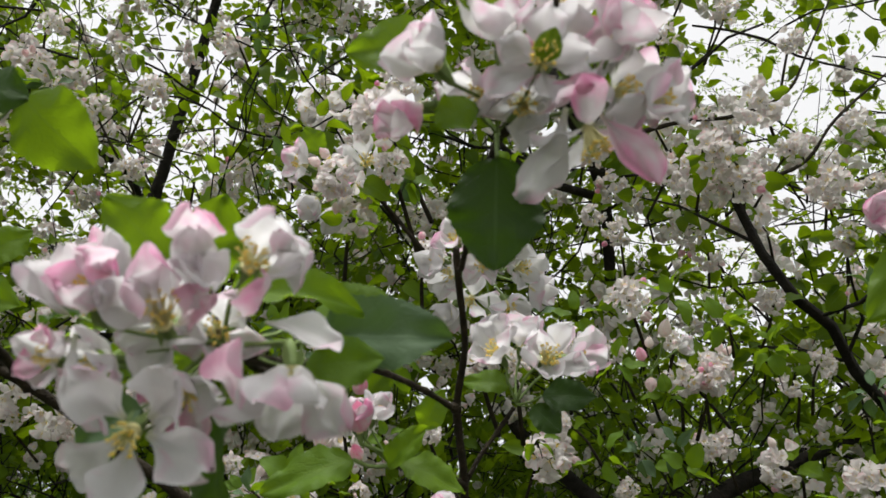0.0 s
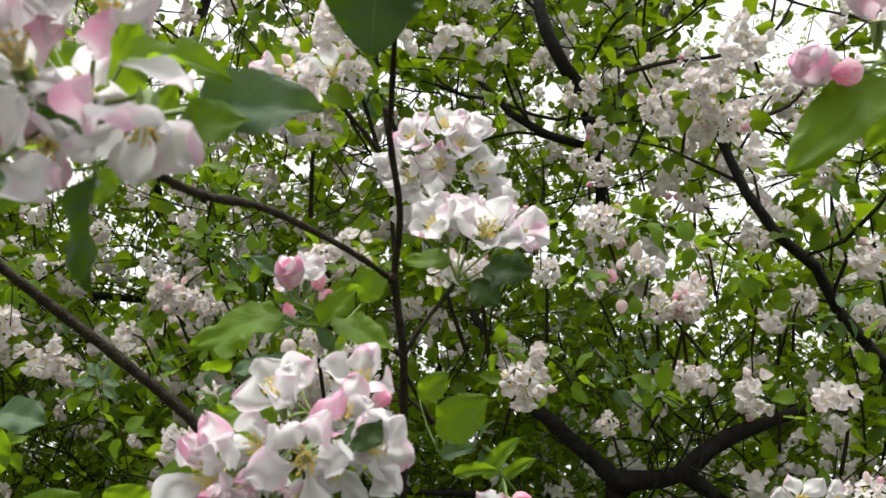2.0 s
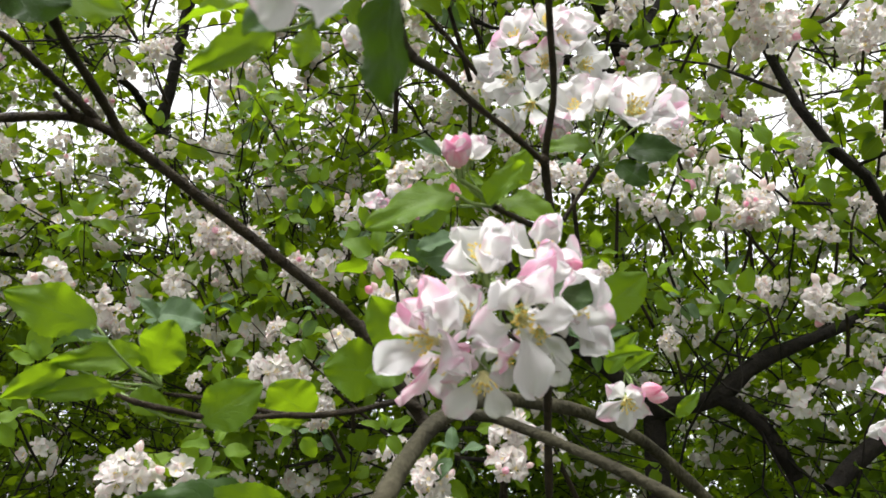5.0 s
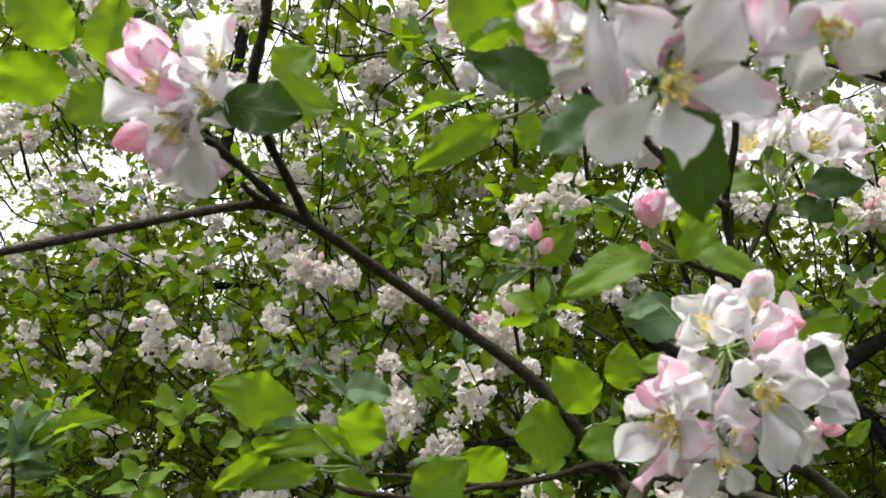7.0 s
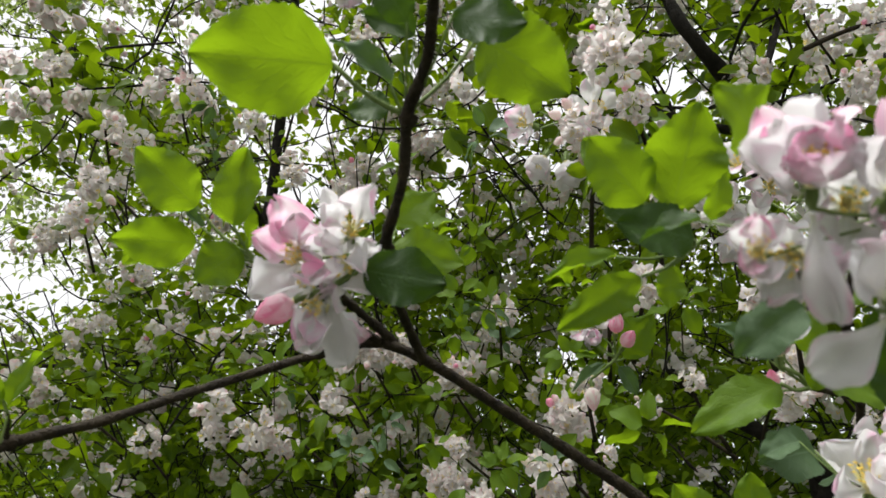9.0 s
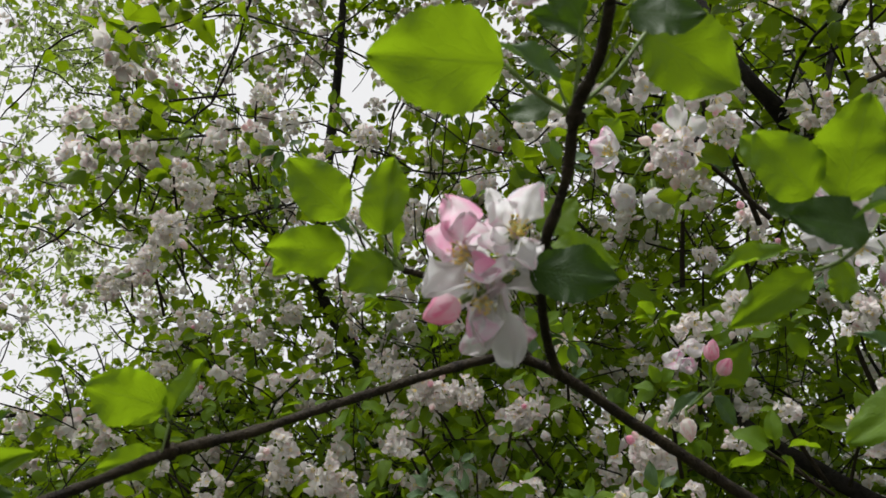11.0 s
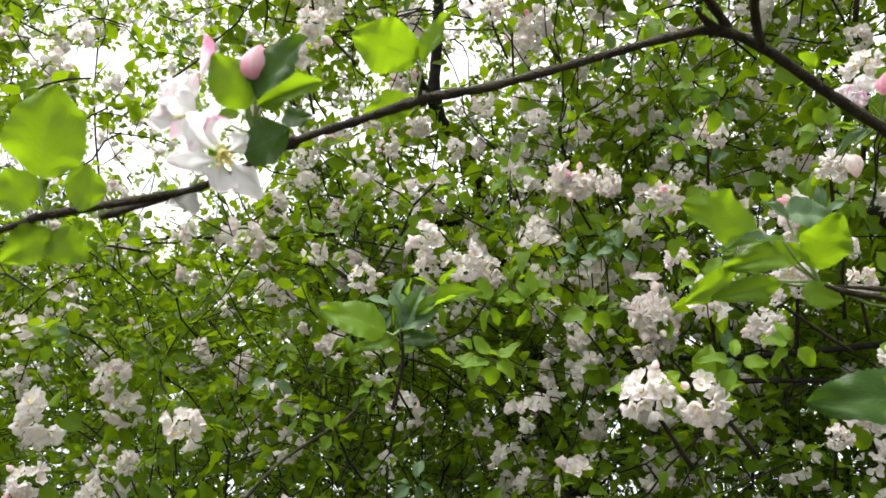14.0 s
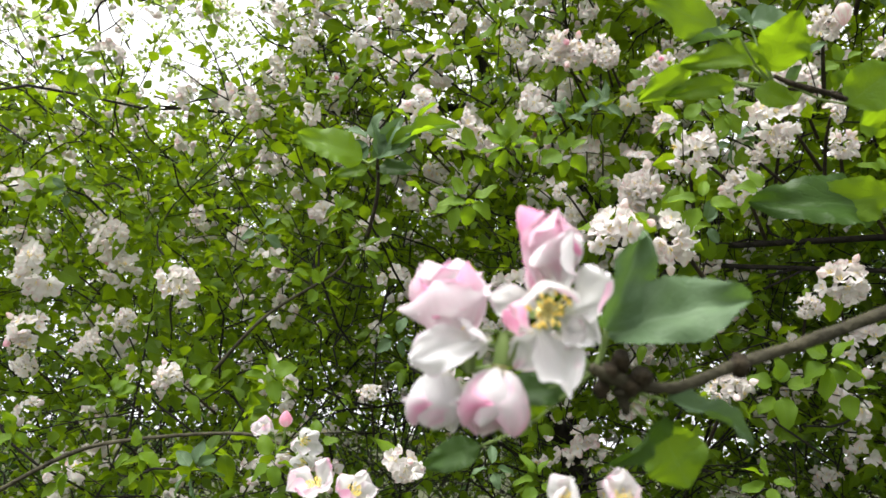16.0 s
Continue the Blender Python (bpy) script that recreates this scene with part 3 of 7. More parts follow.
class Crown:
    """Gathers twigs, leaves and blossom for one tree."""

    def __init__(self, seed, open_gaps=True):
        self.open_gaps = open_gaps
        self.r = random.Random(seed)
        self.leaves, self.flowers, self.tubes = [], [], []

    def rosette(self, p, leaf_size, leaves, bloom):
        r = self.r
        if self.open_gaps and (before_limb(p) or in_gap(p) and r.random() < 0.75):
            return
        for _ in range(leaves):
            self.leaves.append(leaf_m(p, r, leaf_size))
        if r.random() < bloom:
            out = Vector((r.gauss(0, 1), r.gauss(-0.3, 1), r.gauss(0.1, 0.8))).normalized()
            big = r.uniform(0.75, 1.2)
            for _ in range(r.randint(6, 10)):
                d = Vector((r.gauss(0, 1), r.gauss(0, 1), r.gauss(0, 1))).normalized()
                d = (d + out * 0.5).normalized()
                m = Matrix.Translation(p + out * 0.014 * big + d * r.uniform(0.014, 0.026) * big) @ turn_to(d, r) @ Matrix.Scale(r.uniform(0.013, 0.019) * big, 4)
                self.flowers.append(np.array(m))

    def spray(self, p, d, length, q, leaf_size=0.029, leaves=5, bloom=0.25, gap=0.05, fork=0.25):
        r = self.r
        pts, rad = [Vector(p)], [q]
        n = max(3, int(length / gap))
        d = Vector(d).normalized()
        for k in range(n):
            d = (d + Vector((r.gauss(0, 0.26), r.gauss(0, 0.26), r.gauss(0.01, 0.26)))).normalized()
            if self.open_gaps and r.random() < 0.6 and in_gap(pts[-1] + d * gap):
                break
            pts.append(pts[-1] + d * gap)
            rad.append(q * (1 - 0.8 * (k + 1) / n) + 0.0006)
            if k > 0:
                self.rosette(pts[-1], leaf_size, r.randint(max(0, leaves - 1), leaves + 1), bloom)
            if r.random() < fork and q > 0.001 and n > 4:
                e = (d + Vector((r.gauss(0, 0.7), r.gauss(0, 0.7), r.gauss(0, 0.6)))).normalized()
                self.spray(pts[-1], e, length * 0.35, q * 0.55, leaf_size, leaves, bloom, gap, 0.0)
        if len(pts) > 2:
            self.tubes.append((pts, rad))

    def limb(self, points, radii, sprays, length=0.6, start=0.15, **kw):
        """A limb through some points that carries leafy sprays."""
        r = self.r
        self.tubes.append(([Vector(p) for p in points], radii))
        for _ in range(sprays):
            s = r.uniform(start, 1) * (len(points) - 1)
            k = min(int(s), len(points) - 2)
            a, b = Vector(points[k]), Vector(points[k + 1])
            p = a.lerp(b, s - k)
            d = (b - a).normalized() + Vector((r.gauss(0, 0.8), r.gauss(0, 0.8), r.gauss(0.2, 0.6)))
            self.spray(p, d, length * r.uniform(0.5, 1.2), 0.0022, **kw)

    def finish(self, tree, leaf_mat, bark, leaf_name="foliage"):
        v, f = [], []
        for k, (pts, rad) in enumerate(self.tubes):
            a, b = tube(pts, rad, 9 if rad[0] > 0.012 else 4, 4 if rad[0] > 0.012 else 1, 0.12 if rad[0] > 0.012 else 0.0, k, False)
            o = len(v)
            v += a
            f += [tuple(i + o for i in q) for q in b]
        part("branchwork", mesh_of("branchwork", v, f, [bark]), tree)["kind"] = "stuff"
        if self.leaves:
            a, b, c, _ = gather(many_leaves, self.leaves)
            part(leaf_name, mesh_of(leaf_name, a, b, [leaf_mat], c), tree)["kind"] = "stuff"
        if self.flowers:
            a, b, c, i = gather(many_flowers, self.flowers)
            part("blossom", mesh_of("blossom", a, b, [PETAL_BULK, ANTHER], c, i), tree)["kind"] = "stuff"


def trunk_part(tree, points, radii, seed):
    v, f = tube(points, radii, 14, 6, 0.10, seed)
    part("trunk", mesh_of("trunk", v, f, [BARK_OLD]), tree)


def apple_tree(label, base, points, radii, seed):
    t = tagged(empty("apple_tree", (0, 0, 0)), label, "tree", "apple trees")
    trunk_part(t, [Vector(p) for p in points], radii, seed)
    return t


def fill(crown, n, lo, hi, keep, length=0.55, **kw):
    """Sprays through a part of the crown, where keep(x, y, z) holds."""
    r, done = crown.r, 0
    while done < n:
        p = Vector([r.uniform(a, b) for a, b in zip(lo, hi)])
        if not keep(p):
            continue
        d = Vector((r.gauss(0, 1), r.gauss(-0.1, 0.7), r.gauss(0.35, 0.5)))
        crown.spray(p, d, length * r.uniform(0.6, 1.3), 0.0016, **kw)
        done += 1


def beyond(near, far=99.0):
    return lambda p: near < (p - VIEW_SPOT).length < far and not in_gap(p)


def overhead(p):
    """Crown tops above the camera's view, added to shade the foliage below."""
    d = p - VIEW_SPOT
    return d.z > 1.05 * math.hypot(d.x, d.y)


# the tree whose trunk shows through the leaves
TA = (0.0827, 1.5132, 1.5672)
tree = apple_tree("old apple tree in full blossom with a dark forked trunk", TA,
                  [(TA[0] + 0.05, TA[1] + 0.05, 0.0), (TA[0] + 0.02, TA[1], 0.6), (0.0840, 1.4998, 1.6032), (0.0913, 1.4828, 1.6812), (0.0076, 1.4553, 1.7580), (-0.0952, 1.4708, 1.8534), (-0.1898, 1.5511, 2.0144)], [0.05, 0.04, 0.019, 0.016, 0.013, 0.011, 0.008], 31)
crown = Crown(11)
crown.limb([(0.0869, 1.4784, 1.6901), (0.1858, 1.4856, 1.7050), (0.2638, 1.4921, 1.7663), (0.3961, 1.5449, 1.8268), (0.6273, 1.6673, 1.9402)], [0.017, 0.016, 0.014, 0.011, 0.008], 18, start=0.1)
crown.limb([(0.1952, 1.4870, 1.7073), (0.2570, 1.4969, 1.6629), (0.3048, 1.5090, 1.5751)], [0.015, 0.013, 0.013], 8, start=0.1)
crown.limb([(0.3129, 1.3010, 1.5503), (0.3728, 1.3162, 1.6061), (0.4691, 1.3522, 1.6592), (0.6453, 1.4166, 1.7457)], [0.014, 0.013, 0.011, 0.009], 8)
crown.limb([(0.4818, 1.1596, 1.7407), (0.3491, 0.9854, 1.8255), (0.3212, 0.9420, 1.8640), (0.2805, 0.9028, 1.8837), (0.2475, 0.8784, 1.9267), (0.2251, 0.8715, 1.9882), (0.2034, 0.8811, 2.0643)], [0.0075, 0.007, 0.0065, 0.006, 0.0055, 0.005, 0.003], 7, 0.3)
crown.limb([(0.0765, 1.1727, 2.1686), (0.0556, 1.0960, 2.2125), (0.0296, 1.0549, 2.2464), (0.0013, 1.0413, 2.3217), (-0.0217, 1.0734, 2.5107)], [0.013, 0.012, 0.011, 0.009, 0.006], 6)
crown.limb([(0.0790, 1.2706, 2.0573), (0.0782, 1.2193, 2.1337), (0.0771, 1.1665, 2.1852), (0.1325, 1.1936, 2.2933), (0.2066, 1.2469, 2.4883)], [0.012, 0.012, 0.01, 0.008, 0.006], 6)
crown.limb([(0.0675, 1.1739, 2.1598), (0.0035, 1.1072, 2.1502), (-0.0455, 1.0856, 2.1758), (-0.1190, 1.0878, 2.2674)], [0.008, 0.007, 0.006, 0.004], 6)
fill(crown, 110, (-0.4, 1.0, 0.6), (2.2, 3.8, 1.7), beyond(1.6, 4.0), leaves=5, bloom=0.02)
fill(crown, 480, (-0.5, 0.8, 1.2), (2.4, 3.7, 2.5), beyond(1.6, 3.9), bloom=0.09)
fill(crown, 235, (-0.5, 0.5, 2.3), (2.4, 3.5, 4.4), beyond(1.6, 3.7), bloom=0.30, leaf_size=0.028)
fill(crown, 150, (-0.5, 1.4, 1.2), (2.4, 3.9, 2.3), beyond(2.2, 4.2), leaves=5, bloom=0.04)
fill(crown, 230, (-0.5, 0.9, 1.0), (2.2, 3.0, 2.8), beyond(1.2, 3.0), leaves=1, bloom=0.03, leaf_size=0.024, fork=0.4)
# unseen foliage over the view, added to darken this crown's inside
fill(crown, 80, (-0.4, 1.6, 3.2), (2.4, 3.9, 4.8), overhead, leaves=6, bloom=0.25, leaf_size=0.034)
fill(crown, 40, (-0.4, 0.5, 1.3), (1.2, 1.6, 2.8), beyond(1.2, 1.6), bloom=0.25, leaf_size=0.03)
crown.finish(tree, LEAF_BULK, BARK_OLD)

# the tree behind the forked twig
tree = apple_tree("dense apple tree with white blossom and fresh leaves", None,
                  [(-0.95, 2.25, 0.0), (-0.96, 2.22, 1.0), (-1.1307, 2.0204, 2.2039), (-1.1732, 1.8057, 2.4667), (-1.1570, 1.7753, 2.6716), (-1.0937, 1.7504, 3.1677), (-1.0582, 1.7438, 3.7219)], [0.06, 0.05, 0.022, 0.019, 0.017, 0.014, 0.010], 32)
crown = Crown(12)
crown.limb([(-1.1732, 1.8057, 2.4667), (-1.1165, 1.5667, 2.5110), (-1.1368, 1.3769, 2.4967), (-1.1708, 1.2900, 2.5102)], [0.014, 0.010, 0.006, 0.002], 12)
crown.limb([(-1.1307, 2.0204, 2.2039), (-0.8595, 1.8430, 2.2323), (-0.6421, 1.7256, 2.2058), (-0.4380, 1.6996, 2.2307)], [0.014, 0.010, 0.006, 0.003], 12)
crown.limb([(-1.1307, 2.0204, 2.2039), (-1.3420, 1.7486, 2.1468), (-1.5506, 1.5325, 2.1056), (-1.7271, 1.3203, 2.0916)], [0.014, 0.010, 0.006, 0.003], 14)
crown.limb([(-0.1174, 1.4849, 1.6604), (-0.3394, 1.4078, 1.6502), (-0.4766, 1.3801, 1.6603), (-0.6441, 1.3962, 1.6521)], [0.007, 0.006, 0.005, 0.003], 10)
crown.limb([(-0.1157, 1.3785, 1.5929), (-0.3580, 1.2852, 1.6032), (-0.4898, 1.2667, 1.5799)], [0.005, 0.005, 0.003], 8)
fill(crown, 210, (-3.4, 0.9, 0.5), (-0.1, 3.9, 1.6), beyond(1.6, 4.0), leaves=5, bloom=0.02)
fill(crown, 740, (-3.4, 0.5, 1.3), (-0.1, 3.6, 2.4), beyond(1.6, 3.9), bloom=0.06)
fill(crown, 185, (-3.0, 0.5, 2.2), (-0.1, 3.5, 3.2), beyond(1.6, 3.9), bloom=0.32, leaf_size=0.028)
fill(crown, 260, (-3.8, 1.4, 1.2), (-0.1, 4.0, 2.3), beyond(2.2, 4.4), leaves=5, bloom=0.03)
fill(crown, 330, (-3.0, 0.8, 1.0), (-0.1, 3.0, 2.7), beyond(1.2, 3.0), leaves=1, bloom=0.03, leaf_size=0.024, fork=0.4)
# more unseen foliage out of view, added to cast shade downwards
fill(crown, 240, (-3.2, 1.2, 3.2), (-0.1, 3.9, 4.8), overhead, leaves=6, bloom=0.25, leaf_size=0.034)
fill(crown, 60, (-1.5, 0.5, 1.2), (-0.1, 1.5, 2.4), beyond(1.2, 1.6), bloom=0.25, leaf_size=0.03)
fill(crown, 120, (-2.8, 0.5, 2.7), (0.0, 3.4, 4.4), beyond(1.7, 3.9), bloom=0.40, leaf_size=0.028)
crown.finish(tree, LEAF_BULK, BARK_OLD)

# thin dark sticks of the thicket low down behind the blossom
thicket = tagged(empty("thicket", (0, 0, 0)), "dark tangle of bare twigs under the trees", "undergrowth", "", "stuff")
crown = Crown(13, False)
for _ in range(1100):
    r = crown.r
    p = Vector((r.uniform(-4.2, 3.2), r.uniform(1.7, 4.8), r.uniform(0.2, 2.0)))
    crown.spray(p, (r.gauss(0, 0.7), r.gauss(0, 0.4), r.gauss(0.7, 0.5)), r.uniform(0.5, 1.3), r.uniform(0.0015, 0.005), leaves=0, bloom=0.0, gap=0.09, leaf_size=0.03)
crown.finish(thicket, LEAF_BULK, BARK_OLD)

# a hedge of shrubs that closes the orchard behind
def far_tree(label, name, x, y, height, spread, seed, count, leaf_size, low=0.25, cat="tree", mat=None):
    t = tagged(empty(name, (0, 0, 0)), label, cat, "trees in the distance")
    trunk_part(t, [Vector((x, y, 0)), Vector((x + 0.2, y, height * 0.3)), Vector((x + 0.05, y + 0.1, height * 0.45)), Vector((x - 0.25, y + 0.1, height * 0.65)), Vector((x, y, height * 0.9))], [0.03, 0.016, 0.010, 0.007, 0.002], seed)
    cr = Crown(seed, cat == "shrub")
    r = cr.r
    for _ in range(count):
        h = height * r.uniform(low, 1.0)
        a = r.uniform(0, 6.28)
        reach = spread * math.sin(3.1416 * min(1, (h / height) * 0.8 + 0.18)) * r.uniform(0.15, 0.9)
        p = Vector((x + math.cos(a) * reach, y + math.sin(a) * reach, h))
        cr.spray(p, (math.cos(a), math.sin(a), 0.45), r.uniform(0.5, 1.1), 0.003, leaves=3, bloom=0.0, gap=0.11, leaf_size=leaf_size, fork=0.35)
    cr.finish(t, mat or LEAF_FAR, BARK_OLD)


LEFT, RIGHT = Vector((-0.736, 0.474, 0.484)), Vector((0.246, 0.838, 0.487))
far_tree("light green birch-like tree in the distance", "far_tree", VIEW_SPOT.x + 7.0 * LEFT.x, VIEW_SPOT.y + 7.0 * LEFT.y, 7.0, 2.2, 41, 420, 0.05)
far_tree("light green willow-like tree in the distance", "far_tree", VIEW_SPOT.x + 8.0 * RIGHT.x, VIEW_SPOT.y + 8.0 * RIGHT.y, 7.0, 2.2, 42, 150, 0.04)
for k, (x, y, h) in enumerate(((-2.4, 6.6, 3.0), (0.4, 6.4, 2.8), (-6.2, 4.6, 2.6), (3.4, 4.9, 2.8), (-4.6, 6.4, 2.6), (-4.3, 4.3, 2.2), (-1.0, 5.3, 2.3), (-7.6, 2.8, 2.6))):
    # shade-toned leaf colour keeps the low background dark
    far_tree("dark green shrub closing the orchard behind", "far_shrub", x, y, h, 2.0, 43 + k, 230, 0.06, 0.03, "shrub", LEAF["shade_tone"])


# ---------------------------------------------------------------- the near branches
low = branch([(-0.0108, 0.3611, 1.5344), (-0.0169, 0.3649, 1.5412), (-0.0409, 0.3559, 1.5754), (-0.0642, 0.3330, 1.5962), (-0.0847, 0.3092, 1.6126), (-0.1028, 0.2848, 1.6271), (-0.1149, 0.2731, 1.6333)],
             [0.0030, 0.0026, 0.0023, 0.0022, 0.0021, 0.0020, 0.0019], "dark brown apple branch forking into thin twigs", None, 12, 0.10, 3)
side_twig(low, [(-0.1116, 0.2779, 1.6325), (-0.1241, 0.2666, 1.6318), (-0.1611, 0.2349, 1.6153), (-0.1781, 0.2138, 1.6043), (-0.1930, 0.1969, 1.5973), (-0.2053, 0.1803, 1.5872), (-0.2177, 0.1656, 1.5783), (-0.2314, 0.1529, 1.5666), (-0.2425, 0.1447, 1.5611), (-0.2614, 0.1337, 1.5550)],
          [0.0018, 0.0017, 0.0016, 0.0015, 0.0017, 0.0014, 0.0013, 0.0012, 0.0011, 0.0010], "twig", None, 5)
side_twig(low, [(-0.1031, 0.2806, 1.6265), (-0.1010, 0.2631, 1.6337), (-0.0921, 0.2301, 1.6372), (-0.0846, 0.2115, 1.6411), (-0.0737, 0.1992, 1.6517), (-0.0662, 0.1866, 1.6628), (-0.0578, 0.1781, 1.6681), (-0.0514, 0.1682, 1.6750), (-0.0433, 0.1525, 1.6857)],
          [0.0017, 0.0016, 0.0015, 0.0017, 0.0014, 0.0017, 0.0016, 0.0015, 0.0013], "twig", None, 6)
side_twig(low, [(-0.1122, 0.2770, 1.6337), (-0.1154, 0.2603, 1.6391), (-0.1183, 0.2442, 1.6434), (-0.1230, 0.2293, 1.6458), (-0.1305, 0.2184, 1.6472)], [0.0018, 0.0015, 0.0014, 0.0012, 0.0010], "twig", None, 7)
side_twig(low, [(-0.1154, 0.2729, 1.6333), (-0.1193, 0.2660, 1.6364), (-0.1201, 0.2628, 1.6386)], [0.0016, 0.0012, 0.0009], "stub", None, 8)
side_twig(low, [(-0.1180, 0.2514, 1.6411), (-0.1189, 0.2462, 1.6425)], [0.0009, 0.0005], "stub", None, 9)
knot(low, (-0.1930, 0.1969, 1.5973), 0.0026, 3)
knot(low, (-0.0857, 0.2137, 1.6405), 0.0027, 4)
knot(low, (-0.0668, 0.1880, 1.6618), 0.0027, 5)
knot(low, (-0.2191, 0.1650, 1.5780), 0.0026, 6)
knot(low, (-0.0406, 0.3596, 1.5746), 0.0036, 7)
side_twig(low, [(-0.1942, 0.1960, 1.5977), (-0.1912, 0.1928, 1.6025), (-0.1900, 0.1914, 1.6042)], [0.0008, 0.0006, 0.0005], "spur", None, 10)

stem = branch([(0.0240, 0.4445, 1.5128), (0.0273, 0.4199, 1.5507), (0.0325, 0.3933, 1.5807), (0.0377, 0.3669, 1.6101), (0.0372, 0.3483, 1.6355), (0.0433, 0.3292, 1.6549), (0.0447, 0.3095, 1.6699), (0.0463, 0.2929, 1.6800), (0.0483, 0.2934, 1.6725), (0.0613, 0.2537, 1.6805), (0.0763, 0.2096, 1.6743), (0.0886, 0.1868, 1.6744), (0.0926, 0.1751, 1.6850)],
              [0.0019, 0.0019, 0.0018, 0.0017, 0.0016, 0.0013, 0.0013, 0.0012, 0.0011, 0.0010, 0.0011, 0.0009, 0.0007], "upright dark apple twig with side spurs", None, 10, 0.07, 4)
side_twig(stem, [(0.0372, 0.3484, 1.6351), (0.0287, 0.3297, 1.6384), (0.0189, 0.3041, 1.6389), (0.0137, 0.2750, 1.6345), (0.0118, 0.2455, 1.6242), (0.0177, 0.2174, 1.6153), (0.0213, 0.2024, 1.6137), (0.0365, 0.2003, 1.6100), (0.0338, 0.1782, 1.6074)],
          [0.0014, 0.0013, 0.0013, 0.0013, 0.0014, 0.0012, 0.0011, 0.0010, 0.0009], "twig", None, 11)
side_twig(stem, [(0.0383, 0.3674, 1.6090), (0.0336, 0.3568, 1.6110), (0.0271, 0.3422, 1.6104), (0.0202, 0.3275, 1.6103)], [0.0014, 0.0013, 0.0012, 0.0012], "spur", None, 12)
side_twig(stem, [(0.0381, 0.3670, 1.6101), (0.0440, 0.3664, 1.6210), (0.0517, 0.3681, 1.6330), (0.0570, 0.3684, 1.6413)], [0.0010, 0.0010, 0.0010, 0.0010], "spur", None, 13)
knot(stem, (0.0370, 0.3459, 1.6359), 0.0027, 8)
knot(stem, (0.0118, 0.2456, 1.6239), 0.0022, 9)
knot(stem, (0.0763, 0.2097, 1.6740), 0.0022, 19)

arch = branch([(-0.0207, 0.2814, 1.4788), (-0.0094, 0.2962, 1.5046), (-0.0088, 0.3232, 1.5206), (-0.0058, 0.3510, 1.5360), (0.0043, 0.3866, 1.5493), (0.0174, 0.4421, 1.5557), (0.0409, 0.5020, 1.5567), (0.0723, 0.5687, 1.5448), (0.1112, 0.6345, 1.5111)],
              [0.0034, 0.0033, 0.0032, 0.0032, 0.0033, 0.0034, 0.0036, 0.0037, 0.0041], "arching greenish-brown apple limb", BARK_GREEN, 14, 0.06, 5)
side_twig(arch, [(-0.0038, 0.3607, 1.5404), (0.0147, 0.3499, 1.5373), (0.0446, 0.3343, 1.5249), (0.0735, 0.3192, 1.5104), (0.0890, 0.3153, 1.5016)], [0.0022, 0.0021, 0.0020, 0.0019, 0.0018], "twig", BARK_GREEN, 14)
side_twig(arch, [(-0.0153, 0.3626, 1.5425), (-0.0230, 0.3576, 1.5448), (-0.0392, 0.3515, 1.5406), (-0.0603, 0.3412, 1.5382), (-0.0818, 0.3235, 1.5417), (-0.0967, 0.3136, 1.5431)], [0.0018, 0.0014, 0.0012, 0.0012, 0.0009, 0.0005], "twig", None, 15)
last = branch([(-0.0436, 0.2133, 1.4630), (-0.0628, 0.1911, 1.4534), (-0.0751, 0.1761, 1.4472), (-0.0857, 0.1632, 1.4425), (-0.0942, 0.1538, 1.4384), (-0.1018, 0.1465, 1.4398), (-0.1049, 0.1430, 1.4418)],
              [0.0014, 0.0013, 0.0012, 0.0011, 0.0010, 0.0014, 0.0009], "grey-brown apple twig ending in a knobbly blossom spur", BARK_GREEN, 12, 0.08, 6)
knot(last, (-0.1025, 0.1458, 1.4409), 0.0020, 10)
knot(last, (-0.0998, 0.1479, 1.4387), 0.0021, 11)
knot(last, (-0.1043, 0.1464, 1.4380), 0.0018, 30)
knot(last, (-0.0980, 0.1487, 1.4403), 0.0021, 31)
knot(last, (-0.1012, 0.1475, 1.4429), 0.0022, 32)
knot(last, (-0.0850, 0.1636, 1.4425), 0.0024, 12)
side_twig(last, [(-0.1014, 0.1470, 1.4381), (-0.1011, 0.1488, 1.4357), (-0.1010, 0.1492, 1.4337)], [0.0012, 0.0010, 0.0005], "stub", BARK_GREEN, 17)

right_twig = branch([(-0.0603, 0.3412, 1.5382), (-0.0735, 0.3120, 1.5338), (-0.0818, 0.2998, 1.5347), (-0.0910, 0.2902, 1.5366), (-0.0955, 0.2859, 1.5386)], [0.0011, 0.0010, 0.0010, 0.0011, 0.0006], "dark twig bearing a rosette of young leaves", None, 10, 0.08, 7)

# ---------------------------------------------------------------- blossom: the cluster close to the camera at first
c = cluster_at((0.0296, 0.1749, 1.6084), "large white and pink apple blossom cluster hanging close")
flower(c, (0.0388, 0.1630, 1.6193), (0.56, -0.83, -0.01), 0.0135, "open", "white", 0.3, 0)
loose_petal(c, (0.0395, 0.1644, 1.6199), (0.0448, 0.1578, 1.6312), (0.33, -0.63, -0.71), "white", "half", 1.05)
loose_petal(c, (0.0404, 0.1651, 1.6193), (0.0532, 0.1658, 1.6257), (-0.00, -0.77, -0.64), "blush", "half", 0.95)
loose_petal(c, (0.0406, 0.1644, 1.6182), (0.0511, 0.1664, 1.6170), (0.44, -0.90, 0.04), "white", "half", 0.9)
loose_petal(c, (0.0313, 0.1584, 1.6198), (0.0329, 0.1493, 1.6292), (0.41, -0.63, -0.66), "pink", "half", 1.0)
loose_petal(c, (0.0318, 0.1555, 1.6212), (0.0349, 0.1588, 1.6091), (0.52, -0.84, -0.15), "white", "half", 0.85)
